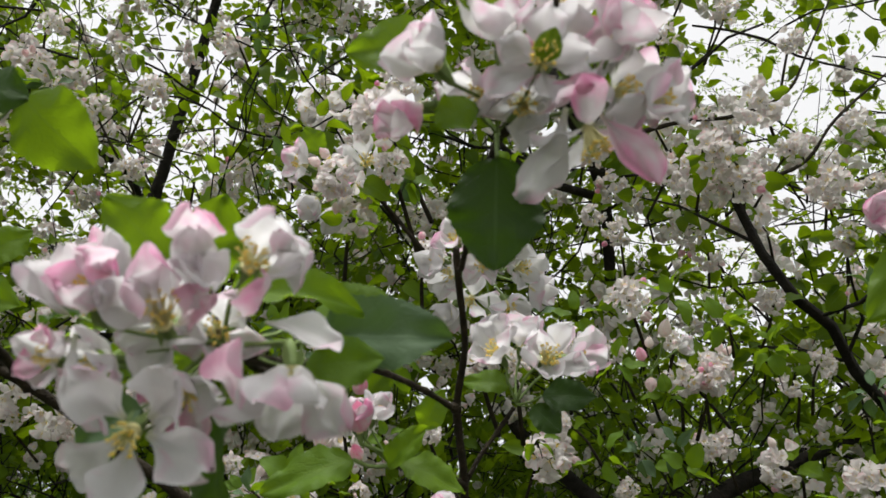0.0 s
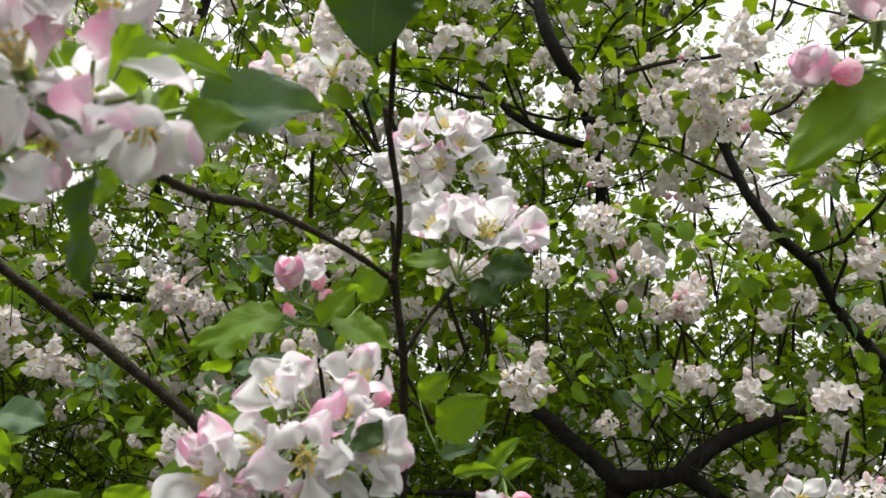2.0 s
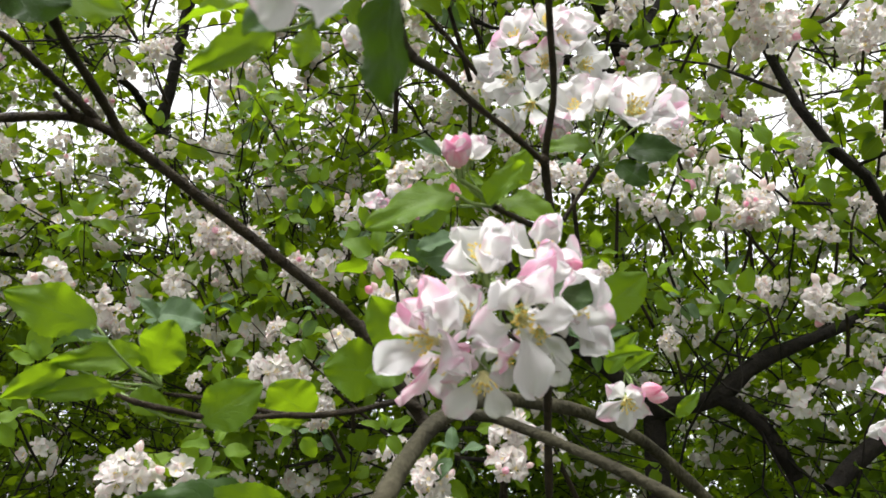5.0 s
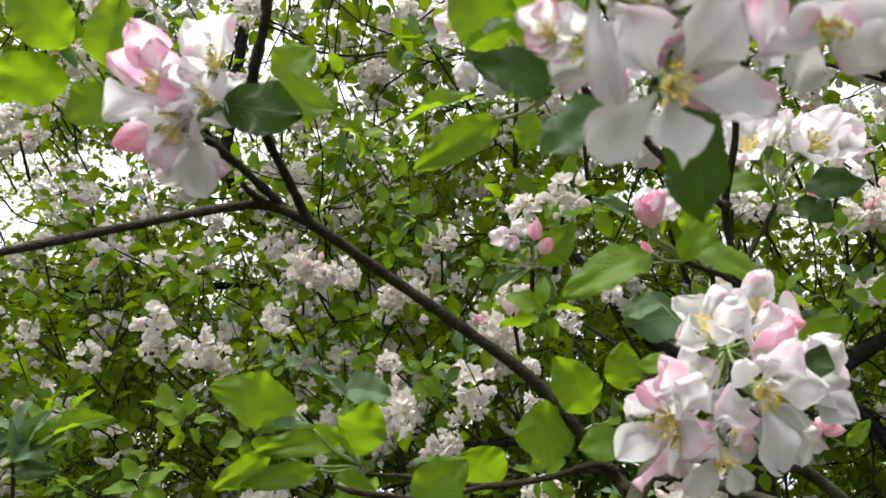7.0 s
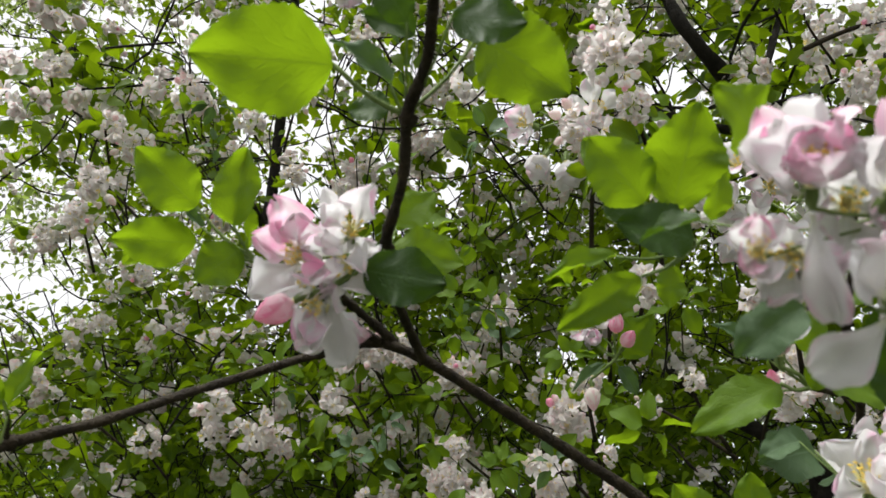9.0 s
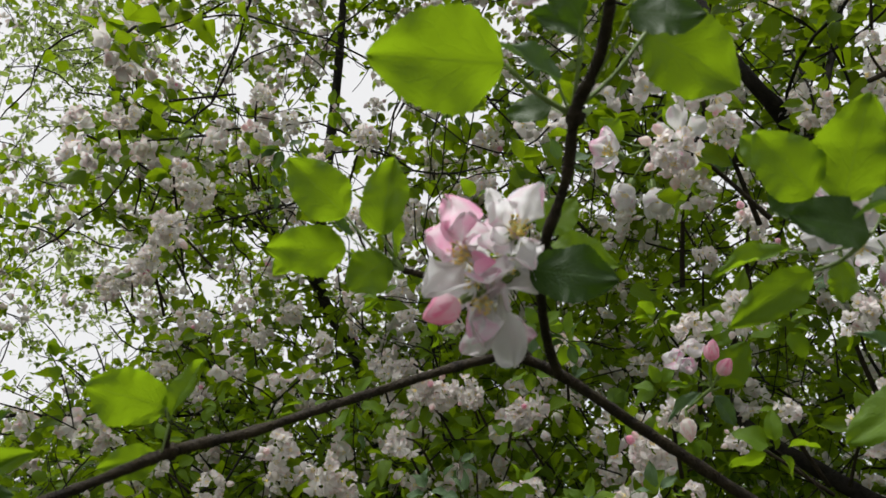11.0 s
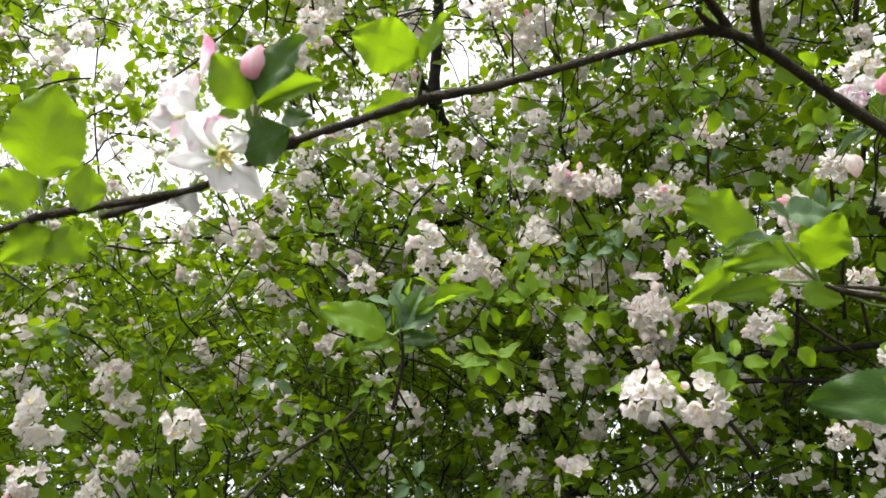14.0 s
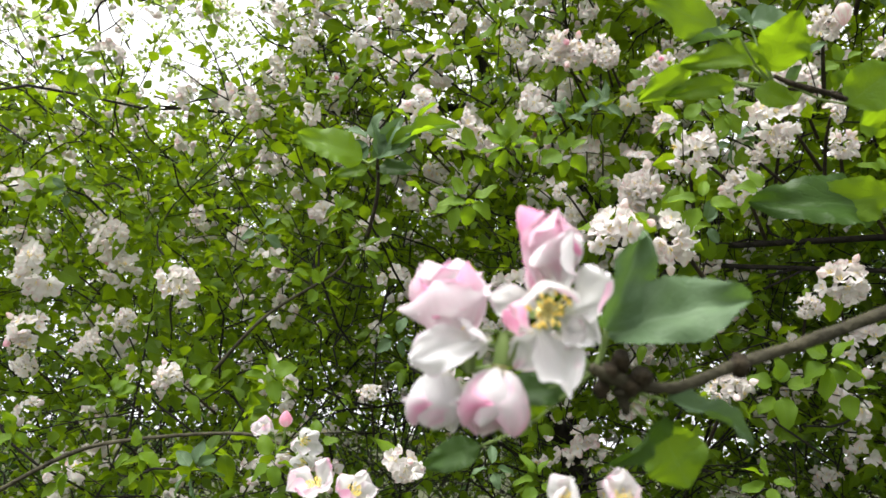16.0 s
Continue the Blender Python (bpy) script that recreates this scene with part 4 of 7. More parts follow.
loose_petal(c, (0.0181, 0.1553, 1.6147), (0.0135, 0.1466, 1.6164), (0.75, -0.60, -0.28), "pink", "half", 0.8)
loose_petal(c, (0.0269, 0.1600, 1.6089), (0.0196, 0.1494, 1.6093), (0.59, -0.80, 0.10), "blush", "half", 0.9)
flower(c, (0.0461, 0.1706, 1.6022), (0.26, -0.20, -0.95), 0.0149, "half", "white", 0.2, 5, "blush")
flower(c, (0.0282, 0.1756, 1.6109), (0.33, -0.92, -0.19), 0.0110, "half", "blush", 2.0, 5, "white")
loose_petal(c, (0.0320, 0.1619, 1.6110), (0.0319, 0.1550, 1.6236), (0.32, -0.92, -0.20), "white", "open", 0.8)
loose_petal(c, (0.0372, 0.1646, 1.6103), (0.0495, 0.1633, 1.6101), (0.28, -0.86, 0.43), "pink", "half", 0.8)
loose_petal(c, (0.0429, 0.1644, 1.6090), (0.0560, 0.1658, 1.6082), (-0.05, -0.84, 0.54), "white", "droop", 0.8)
flower(c, (0.0199, 0.1711, 1.6112), (0.03, -0.98, -0.21), 0.0114, "half", "white", 0.4, 5, "blush")
flower(c, (0.0138, 0.1626, 1.6167), (-0.29, -0.91, 0.29), 0.0126, "cup", "white", 1.0, 5, "pink")
flower(c, (0.0242, 0.1741, 1.5995), (0.30, -0.69, -0.66), 0.0107, "half", "white", 2.0, 5, "pink")
flower(c, (0.0105, 0.1699, 1.6038), (-0.33, -0.82, -0.47), 0.0112, "half", "blush", 1.0, 5, "white")
# the hanging flower with its stamens turned to the front
flower(c, (0.0223, 0.1632, 1.5899), (0.20, -0.79, -0.58), 0.0126, "open", "white", 0.3, 0)
loose_petal(c, (0.0221, 0.1638, 1.5881), (0.0205, 0.1669, 1.5763), (0.36, -0.92, -0.16), "white", "open", 0.95)
loose_petal(c, (0.0202, 0.1630, 1.5887), (0.0102, 0.1622, 1.5798), (0.66, -0.74, -0.14), "white", "droop", 0.95)
loose_petal(c, (0.0245, 0.1641, 1.5894), (0.0360, 0.1691, 1.5835), (0.03, -1.00, 0.06), "blush", "open", 0.95)
loose_petal(c, (0.0244, 0.1642, 1.5920), (0.0334, 0.1616, 1.6028), (0.02, -0.73, -0.68), "white", "half", 0.95)
loose_petal(c, (0.0206, 0.1630, 1.5919), (0.0134, 0.1553, 1.5997), (0.58, -0.56, -0.59), "blush", "half", 0.95)
# its neighbour above, hooded behind its stamens
flower(c, (0.0257, 0.1606, 1.6077), (0.32, -0.93, 0.17), 0.0129, "open", "white", 0.3, 0)
loose_petal(c, (0.0243, 0.1610, 1.6082), (0.0156, 0.1530, 1.6128), (0.73, -0.55, -0.41), "white", "half", 0.9)
loose_petal(c, (0.0255, 0.1620, 1.6095), (0.0236, 0.1546, 1.6210), (0.39, -0.60, -0.69), "blush", "half", 0.9)
loose_petal(c, (0.0270, 0.1625, 1.6095), (0.0330, 0.1577, 1.6208), (0.02, -0.73, -0.68), "white", "half", 0.9)
loose_petal(c, (0.0277, 0.1622, 1.6081), (0.0382, 0.1602, 1.6131), (-0.27, -0.88, -0.38), "pink", "half", 0.9)
# the pink cup and the pale flower at its side
flower(c, (0.0142, 0.1570, 1.6101), (0.13, -0.87, 0.48), 0.0117, "cup", "blush", 0.4, 5, "pink")
loose_petal(c, (0.0116, 0.1539, 1.6074), (0.0017, 0.1484, 1.6103), (0.27, -0.75, 0.60), "white", "half", 0.7)
flower(c, (0.0046, 0.1620, 1.6020), (-0.06, -0.99, -0.11), 0.0080, "half", "white", 0.9, 5, "pink")
loose_petal(c, (0.0128, 0.1554, 1.6046), (0.0116, 0.1598, 1.5868), (-0.23, -0.93, -0.29), "blush", "droop", 0.5)
loose_petal(c, (0.0372, 0.1705, 1.5949), (0.0396, 0.1665, 1.6070), (-0.12, -0.94, -0.31), "pink", "half", 0.7)
s = shoot_at((0.0277, 0.1789, 1.6108), "young green apple leaves behind a blossom cluster")
leaf(s, (0.0120, 0.1784, 1.6280), (0.0025, 0.1664, 1.6369), (0.32, -0.94, 0.05), "young", 2)
leaf(s, (0.0334, 0.1765, 1.6192), (0.0549, 0.1778, 1.6208), (0.15, -0.81, 0.56), "young", 3, 0.9)
leaf(s, (0.0430, 0.1873, 1.6133), (0.0708, 0.1875, 1.6158), (0.21, -0.97, 0.14), "downy", 1, 0.9)
leaf(s, (0.0362, 0.1985, 1.6221), (0.0583, 0.1978, 1.6233), (0.42, -0.88, 0.21), "young", 0, 0.9)
leaf(s, (0.0269, 0.1843, 1.5972), (0.0229, 0.1886, 1.5755), (-0.38, -0.92, -0.12), "shade_tone", 1, 0.95)
leaf(s, (0.0109, 0.1812, 1.5977), (-0.0023, 0.1783, 1.5906), (0.41, -0.84, 0.36), "downy", 1, 1.1)
leaf(s, (-0.0034, 0.1749, 1.6148), (-0.0158, 0.1763, 1.6174), (0.25, -0.79, 0.56), "shade_tone", 3)
leaf(s, (0.0438, 0.1812, 1.6055), (0.0590, 0.1829, 1.6084), (0.32, -0.94, 0.13), "young", 0)

c = cluster_at((0.0806, 0.1933, 1.6654), "white and pink apple blossom cluster at a twig's top")
flower(c, (0.0672, 0.1768, 1.6694), (-0.47, -0.84, 0.28), 0.0125, "cup", "white", 0.2, 5, "blush")
flower(c, (0.0889, 0.1785, 1.6690), (0.15, -0.95, -0.28), 0.0120, "open", "white", 0.8, 5, "blush")
flower(c, (0.1035, 0.1849, 1.6766), (0.46, -0.72, 0.53), 0.0145, "cup", "blush", 0.2, 5, "pink")
flower(c, (0.0977, 0.1871, 1.6586), (0.37, -0.01, -0.93), 0.0136, "droop", "white", 0.1, 5, "pink")
flower(c, (0.0624, 0.1827, 1.6638), (-0.75, -0.46, -0.47), 0.0113, "cup", "blush", 1.4, 4, "pink")
flower(c, (0.0803, 0.1809, 1.6776), (-0.10, -0.71, 0.70), 0.0141, "cup", "blush", 1.1, 5, "white")
flower(c, (0.0756, 0.1878, 1.6697), (-0.33, -0.77, -0.55), 0.0119, "half", "white", 0.6, 5, "blush")
flower(c, (0.1096, 0.1925, 1.6682), (0.94, -0.33, -0.07), 0.0122, "half", "white", 0.6, 5, "blush")
flower(c, (0.0837, 0.1889, 1.6667), (0.10, -0.80, -0.59), 0.0118, "half", "white", 0.3, 5, "blush")
flower(c, (0.0942, 0.1891, 1.6771), (0.32, -0.95, 0.03), 0.0125, "half", "white", 0.3, 5, "pink")
flower(c, (0.1031, 0.1923, 1.6701), (0.71, -0.68, -0.22), 0.0124, "half", "white", 1.3, 5, "blush")
flower(c, (0.0932, 0.1869, 1.6863), (0.15, -0.81, 0.56), 0.0133, "half", "blush", 1.3, 5, "white")
loose_petal(c, (0.0934, 0.1827, 1.6609), (0.0886, 0.1895, 1.6411), (0.71, -0.64, -0.31), "white", "droop", 0.6)
loose_petal(c, (0.1001, 0.1847, 1.6603), (0.1109, 0.1921, 1.6476), (0.01, -0.98, -0.20), "pink", "open", 0.6)
loose_petal(c, (0.0877, 0.1813, 1.6585), (0.1002, 0.1817, 1.6596), (0.18, -0.89, 0.43), "pink", "half", 0.7)
s = shoot_at((0.0771, 0.1953, 1.6640), "round dark green apple leaf hanging below a blossom cluster")
leaf(s, (0.0776, 0.1932, 1.6564), (0.0762, 0.2004, 1.6325), (0.27, -0.91, -0.31), "shade_tone", 2, 1.02)
leaf(s, (0.0631, 0.1880, 1.6846), (0.0423, 0.1836, 1.6828), (0.22, -0.97, -0.09), "young", 0)
leaf(s, (0.0750, 0.1790, 1.6615), (0.0675, 0.1768, 1.6546), (0.42, -0.90, -0.08), "young", 2)
leaf(s, (0.0895, 0.1746, 1.6667), (0.0926, 0.1723, 1.6736), (0.33, -0.90, -0.29), "young", 0)
leaf(s, (0.0796, 0.1763, 1.6824), (0.0706, 0.1702, 1.6907), (0.33, -0.90, -0.29), "young", 0)

c = cluster_at((0.2167, 0.3179, 1.7001), "pink apple buds with a long green leaf")
flower(c, (0.1982, 0.3094, 1.6951), (-0.90, -0.39, -0.20), 0.0173, "balloon", "blush", 0.3, 5, "pink")
bud(c, (0.2046, 0.3076, 1.6904), (-0.83, -0.47, -0.30), 0.0122, "pink", 1)
flower(c, (0.2136, 0.3114, 1.7130), (-0.10, -0.68, 0.73), 0.0211, "balloon", "blush", 0.3, 5, "pink")
s = shoot_at((0.2226, 0.3200, 1.6988), "long fresh green apple leaf beside pink buds")
leaf(s, (0.2155, 0.3151, 1.6928), (0.1793, 0.3091, 1.6583), (-0.34, -0.94, -0.04), "young", 0, 0.62)
leaf(s, (0.2187, 0.3237, 1.6879), (0.2090, 0.3275, 1.6730), (0.03, -1.00, -0.09), "young", 0)

# the full cluster in front of the upright twig
c = cluster_at((0.0288, 0.3040, 1.5735), "full white apple blossom cluster touched with pink")
flower(c, (0.0352, 0.2876, 1.5576), (0.27, -0.92, -0.29), 0.0171, "open", "white", 0.0, 0)
loose_petal(c, (0.0381, 0.2882, 1.5577), (0.0540, 0.2885, 1.5555), (-0.09, -0.99, 0.07), "white", "half", 0.95)
loose_petal(c, (0.0355, 0.2887, 1.5547), (0.0402, 0.2926, 1.5360), (0.32, -0.94, -0.14), "white", "droop", 0.85)
loose_petal(c, (0.0325, 0.2876, 1.5558), (0.0194, 0.2810, 1.5474), (0.49, -0.85, 0.21), "blush", "half", 0.95)
loose_petal(c, (0.0333, 0.2872, 1.5601), (0.0275, 0.2739, 1.5712), (0.41, -0.75, -0.52), "white", "half", 1.0)
loose_petal(c, (0.0367, 0.2878, 1.5608), (0.0459, 0.2789, 1.5727), (-0.00, -0.89, -0.45), "blush", "half", 1.0)
flower(c, (0.0249, 0.2867, 1.5734), (0.04, -0.78, 0.62), 0.0155, "half", "white", 0.6, 5, "blush")
loose_petal(c, (0.0297, 0.2853, 1.5713), (0.0356, 0.2804, 1.5850), (-0.30, -0.90, -0.32), "white", "half", 0.9)
loose_petal(c, (0.0333, 0.2864, 1.5680), (0.0405, 0.2841, 1.5816), (0.94, -0.30, -0.14), "pink", "half", 0.55)
flower(c, (0.0112, 0.2829, 1.5517), (-0.33, -0.91, -0.27), 0.0162, "half", "blush", 0.5, 3, "white")
loose_petal(c, (0.0090, 0.2813, 1.5545), (0.0038, 0.2726, 1.5682), (0.80, -0.58, -0.13), "pink", "half", 0.75)
loose_petal(c, (0.0094, 0.2810, 1.5526), (-0.0023, 0.2740, 1.5579), (0.48, -0.81, 0.34), "pink", "half", 0.8)
loose_petal(c, (0.0099, 0.2820, 1.5503), (-0.0044, 0.2788, 1.5411), (0.39, -0.87, 0.32), "white", "open", 0.95)
loose_petal(c, (0.0142, 0.2811, 1.5526), (0.0244, 0.2746, 1.5645), (-0.09, -0.99, -0.14), "white", "half", 0.9)
loose_petal(c, (0.0125, 0.2822, 1.5486), (0.0207, 0.2848, 1.5382), (0.42, -0.91, -0.02), "blush", "half", 0.9)
loose_petal(c, (0.0102, 0.2826, 1.5461), (0.0026, 0.2851, 1.5317), (0.88, -0.46, -0.09), "pink", "droop", 0.55)
flower(c, (0.0231, 0.2935, 1.5429), (0.10, -0.50, -0.86), 0.0147, "droop", "white", 0.2, 0)
loose_petal(c, (0.0218, 0.2922, 1.5426), (0.0142, 0.2920, 1.5296), (0.51, -0.85, -0.12), "white", "droop", 0.85)
loose_petal(c, (0.0243, 0.2932, 1.5415), (0.0286, 0.2955, 1.5296), (0.22, -0.94, -0.25), "white", "droop", 0.85)
loose_petal(c, (0.0207, 0.2922, 1.5447), (0.0165, 0.2840, 1.5464), (0.40, -0.89, 0.21), "blush", "half", 1.0)
loose_petal(c, (0.0265, 0.2940, 1.5437), (0.0358, 0.2899, 1.5460), (-0.10, -0.98, 0.18), "pink", "half", 1.0)
flower(c, (0.0473, 0.3055, 1.5641), (0.80, -0.58, -0.13), 0.0155, "half", "white", 0.1, 5, "blush")
loose_petal(c, (0.0494, 0.3044, 1.5656), (0.0622, 0.3004, 1.5754), (-0.22, -0.88, -0.43), "white", "half", 1.0)
loose_petal(c, (0.0494, 0.3060, 1.5586), (0.0614, 0.3081, 1.5490), (-0.11, -0.99, 0.09), "white", "half", 1.0)
loose_petal(c, (0.0424, 0.3029, 1.5506), (0.0456, 0.3044, 1.5402), (0.32, -0.94, -0.14), "white", "droop", 0.9)
flower(c, (0.0384, 0.3191, 1.5863), (0.29, -0.89, 0.35), 0.0158, "half", "blush", 0.3, 5, "white")
flower(c, (0.0379, 0.3061, 1.5740), (0.41, -0.91, 0.09), 0.0134, "half", "white", 1.3, 5, "blush")
flower(c, (0.0185, 0.2931, 1.5611), (0.01, -0.99, -0.14), 0.0140, "half", "white", 1.3, 5, "blush")
flower(c, (0.0278, 0.3017, 1.5503), (0.30, -0.73, -0.62), 0.0126, "half", "white", 0.7, 5, "blush")
flower(c, (0.0374, 0.3053, 1.5585), (0.51, -0.75, -0.41), 0.0136, "half", "white", 0.1, 5)
flower(c, (0.0120, 0.2941, 1.5487), (-0.10, -0.78, -0.61), 0.0124, "half", "blush", 0.1, 5, "pink")
bud(c, (0.0455, 0.3142, 1.5804), (0.78, -0.63, 0.00), 0.0085, "pink", 0)
s = shoot_at((0.0296, 0.3085, 1.5710), "apple leaves tucked under a full blossom cluster")
leaf(s, (0.0110, 0.3044, 1.5902), (-0.0013, 0.3000, 1.5880), (0.15, -0.78, 0.61), "downy", 1, 1.2)
leaf(s, (0.0148, 0.2983, 1.5682), (0.0032, 0.2865, 1.5687), (0.17, -0.86, 0.48), "young", 0, 0.8)
leaf(s, (0.0439, 0.2963, 1.5689), (0.0558, 0.2939, 1.5626), (0.40, -0.89, 0.21), "shade_tone", 2, 1.3)
leaf(s, (-0.0065, 0.3136, 1.5492), (-0.0206, 0.3108, 1.5476), (0.31, -0.93, 0.21), "young", 0, 1.2)
leaf(s, (0.0154, 0.3171, 1.5885), (0.0004, 0.3021, 1.5858), (0.42, -0.88, 0.22), "downy", 1, 1.4)
leaf(s, (-0.0078, 0.3389, 1.5690), (-0.0045, 0.3341, 1.5853), (0.31, -0.93, -0.22), "young", 0, 1.1)

# the pink half-open bud and its leaves
c = cluster_at((0.0185, 0.3259, 1.6104), "pink half-open apple bud with long stalks")
flower(c, (0.0112, 0.3123, 1.6214), (-0.04, -0.70, 0.72), 0.0132, "balloon", "blush", 0.2, 5, "pink")
flower(c, (0.0137, 0.3179, 1.6255), (0.47, -0.52, 0.72), 0.0109, "cup", "white", 1.2, 5, "blush")
bud(c, (0.0109, 0.3109, 1.6189), (0.04, -0.58, 0.81), 0.0119, "pink", 1)
bud(c, (0.0082, 0.3209, 1.6111), (-0.13, -0.71, 0.69), 0.0063, "pink", 0)
s = shoot_at((0.0192, 0.3272, 1.6103), "long green apple leaves round a pink bud")
leaf(s, (0.0097, 0.3109, 1.6096), (-0.0203, 0.3006, 1.5974), (0.26, -0.81, 0.52), "young", 0, 0.72)
leaf(s, (0.0191, 0.3213, 1.6085), (0.0324, 0.3165, 1.6237), (-0.10, -0.98, 0.18), "young", 1, 0.8)
leaf(s, (0.0223, 0.3241, 1.6118), (0.0471, 0.3260, 1.6025), (0.26, -0.81, 0.52), "young", 0, 0.75)
leaf(s, (0.0034, 0.3143, 1.6256), (-0.0065, 0.3087, 1.6339), (0.42, -0.90, 0.12), "downy", 3, 0.8)
leaf(s, (0.0219, 0.3558, 1.6291), (0.0305, 0.3519, 1.6449), (0.22, -0.97, -0.14), "young", 0, 0.9)
leaf(s, (0.0006, 0.3227, 1.6121), (-0.0060, 0.3212, 1.6042), (0.32, -0.95, -0.01), "downy", 3)

# white blossom on the spur to the side
c = cluster_at((0.0577, 0.3699, 1.6435), "bright white apple blossom cluster on a side spur")
flower(c, (0.0707, 0.3586, 1.6583), (0.42, -0.91, -0.02), 0.0194, "half", "white", 0.4, 5, "blush")
flower(c, (0.0516, 0.3597, 1.6608), (-0.30, -0.89, 0.35), 0.0180, "half", "white", 0.9, 5, "blush")
flower(c, (0.0797, 0.3732, 1.6633), (0.88, -0.45, 0.15), 0.0160, "half", "blush", 0.1, 5)
flower(c, (0.0587, 0.3715, 1.6689), (0.13, -0.72, 0.68), 0.0164, "cup", "white", 0.1, 5, "blush")
s = shoot_at((0.0576, 0.3702, 1.6428), "dark and light apple leaves under white blossom")
leaf(s, (0.0551, 0.3668, 1.6502), (0.0339, 0.3660, 1.6531), (0.29, -0.89, 0.35), "young", 0, 0.8)
leaf(s, (0.0686, 0.3663, 1.6456), (0.0911, 0.3661, 1.6460), (0.20, -0.96, 0.20), "shade_tone", 0, 0.9)
leaf(s, (0.0650, 0.3669, 1.6417), (0.0757, 0.3682, 1.6306), (0.31, -0.95, 0.07), "shade_tone", 2, 1.0)

# the cluster on the forked twig
c = cluster_at((-0.0867, 0.2108, 1.6383), "pale pink apple blossom cluster on a forked twig")
flower(c, (-0.1012, 0.1976, 1.6352), (-0.20, -0.96, -0.20), 0.0125, "half", "blush", 0.2, 0)
loose_petal(c, (-0.1021, 0.1963, 1.6373), (-0.1058, 0.1842, 1.6483), (0.71, -0.46, -0.54), "pink", "half", 0.85)
loose_petal(c, (-0.1019, 0.1974, 1.6377), (-0.1006, 0.1892, 1.6493), (0.52, -0.55, -0.65), "blush", "half", 0.85)
loose_petal(c, (-0.1023, 0.1962, 1.6349), (-0.1155, 0.1860, 1.6338), (0.55, -0.82, 0.15), "pink", "half", 0.75)
loose_petal(c, (-0.1018, 0.1960, 1.6332), (-0.1120, 0.1904, 1.6218), (0.63, -0.77, 0.02), "white", "half", 1.0)
loose_petal(c, (-0.0991, 0.1964, 1.6320), (-0.0970, 0.1965, 1.6203), (0.37, -0.93, 0.02), "blush", "half", 1.0)
flower(c, (-0.0894, 0.2008, 1.6404), (0.55, -0.83, -0.08), 0.0118, "half", "white", 0.9, 0)
loose_petal(c, (-0.0876, 0.1999, 1.6413), (-0.0785, 0.1957, 1.6504), (-0.16, -0.79, -0.59), "white", "half", 1.0)
loose_petal(c, (-0.0900, 0.1989, 1.6414), (-0.0936, 0.1900, 1.6481), (0.60, -0.49, -0.63), "blush", "half", 1.0)
loose_petal(c, (-0.0900, 0.1982, 1.6379), (-0.0960, 0.1930, 1.6317), (0.63, -0.77, 0.02), "white", "half", 1.0)
loose_petal(c, (-0.0878, 0.2004, 1.6375), (-0.0840, 0.2005, 1.6275), (0.07, -1.00, 0.06), "white", "half", 0.95)
loose_petal(c, (-0.0938, 0.1991, 1.6431), (-0.0938, 0.1932, 1.6512), (0.60, -0.70, -0.38), "white", "open", 0.7)
flower(c, (-0.0988, 0.2001, 1.6239), (0.12, -0.68, -0.72), 0.0108, "half", "blush", 0.4, 0)
loose_petal(c, (-0.0994, 0.1991, 1.6230), (-0.1069, 0.1971, 1.6110), (0.69, -0.70, -0.18), "blush", "half", 0.9)
loose_petal(c, (-0.0972, 0.2003, 1.6222), (-0.0996, 0.2013, 1.6102), (0.35, -0.92, -0.19), "blush", "half", 0.9)
loose_petal(c, (-0.0948, 0.2011, 1.6250), (-0.0949, 0.2043, 1.6073), (0.14, -0.95, -0.27), "white", "droop", 0.7)
loose_petal(c, (-0.0959, 0.1987, 1.6268), (-0.0862, 0.1970, 1.6282), (0.18, -0.95, 0.25), "white", "half", 0.9)
loose_petal(c, (-0.1012, 0.1966, 1.6271), (-0.0914, 0.1949, 1.6285), (0.53, -0.76, 0.36), "pink", "half", 0.8)
flower(c, (-0.1023, 0.2053, 1.6325), (0.01, -0.94, -0.35), 0.0139, "half", "blush", 0.2, 5, "white")
flower(c, (-0.0958, 0.2076, 1.6353), (0.43, -0.85, -0.29), 0.0139, "half", "white", 1.2, 5, "blush")
flower(c, (-0.0994, 0.2079, 1.6240), (0.18, -0.57, -0.80), 0.0131, "half", "white", 0.8, 5, "blush")
bud(c, (-0.1051, 0.1989, 1.6239), (-0.76, -0.50, -0.42), 0.0110, "pink", 1)
s = shoot_at((-0.0853, 0.2128, 1.6401), "dark rounded apple leaves beside pale pink blossom")
leaf(s, (-0.0867, 0.2017, 1.6303), (-0.0660, 0.2066, 1.6235), (0.40, -0.90, -0.14), "shade_tone", 2, 0.86)
leaf(s, (-0.0862, 0.2185, 1.6424), (-0.0673, 0.2273, 1.6381), (0.46, -0.88, 0.04), "young", 0, 0.95)
leaf(s, (-0.0905, 0.2317, 1.6556), (-0.0789, 0.2365, 1.6675), (0.36, -0.93, -0.08), "young", 0, 1.0)
leaf(s, (-0.0862, 0.2099, 1.6408), (-0.0885, 0.2098, 1.6339), (0.72, -0.69, -0.06), "shade_tone", 1, 0.8)

s = shoot_at((-0.0678, 0.1882, 1.6633), "large bright green apple leaf on a thin twig")
leaf(s, (-0.0786, 0.1714, 1.6710), (-0.1067, 0.1520, 1.6706), (0.31, -0.73, -0.61), "young", 0, 1.05)
leaf(s, (-0.0597, 0.1776, 1.6781), (-0.0690, 0.1676, 1.6824), (0.46, -0.89, -0.08), "shade_tone", 1)
leaf(s, (-0.0687, 0.1819, 1.6689), (-0.0787, 0.1715, 1.6836), (0.72, -0.69, -0.06), "downy", 3, 0.7)
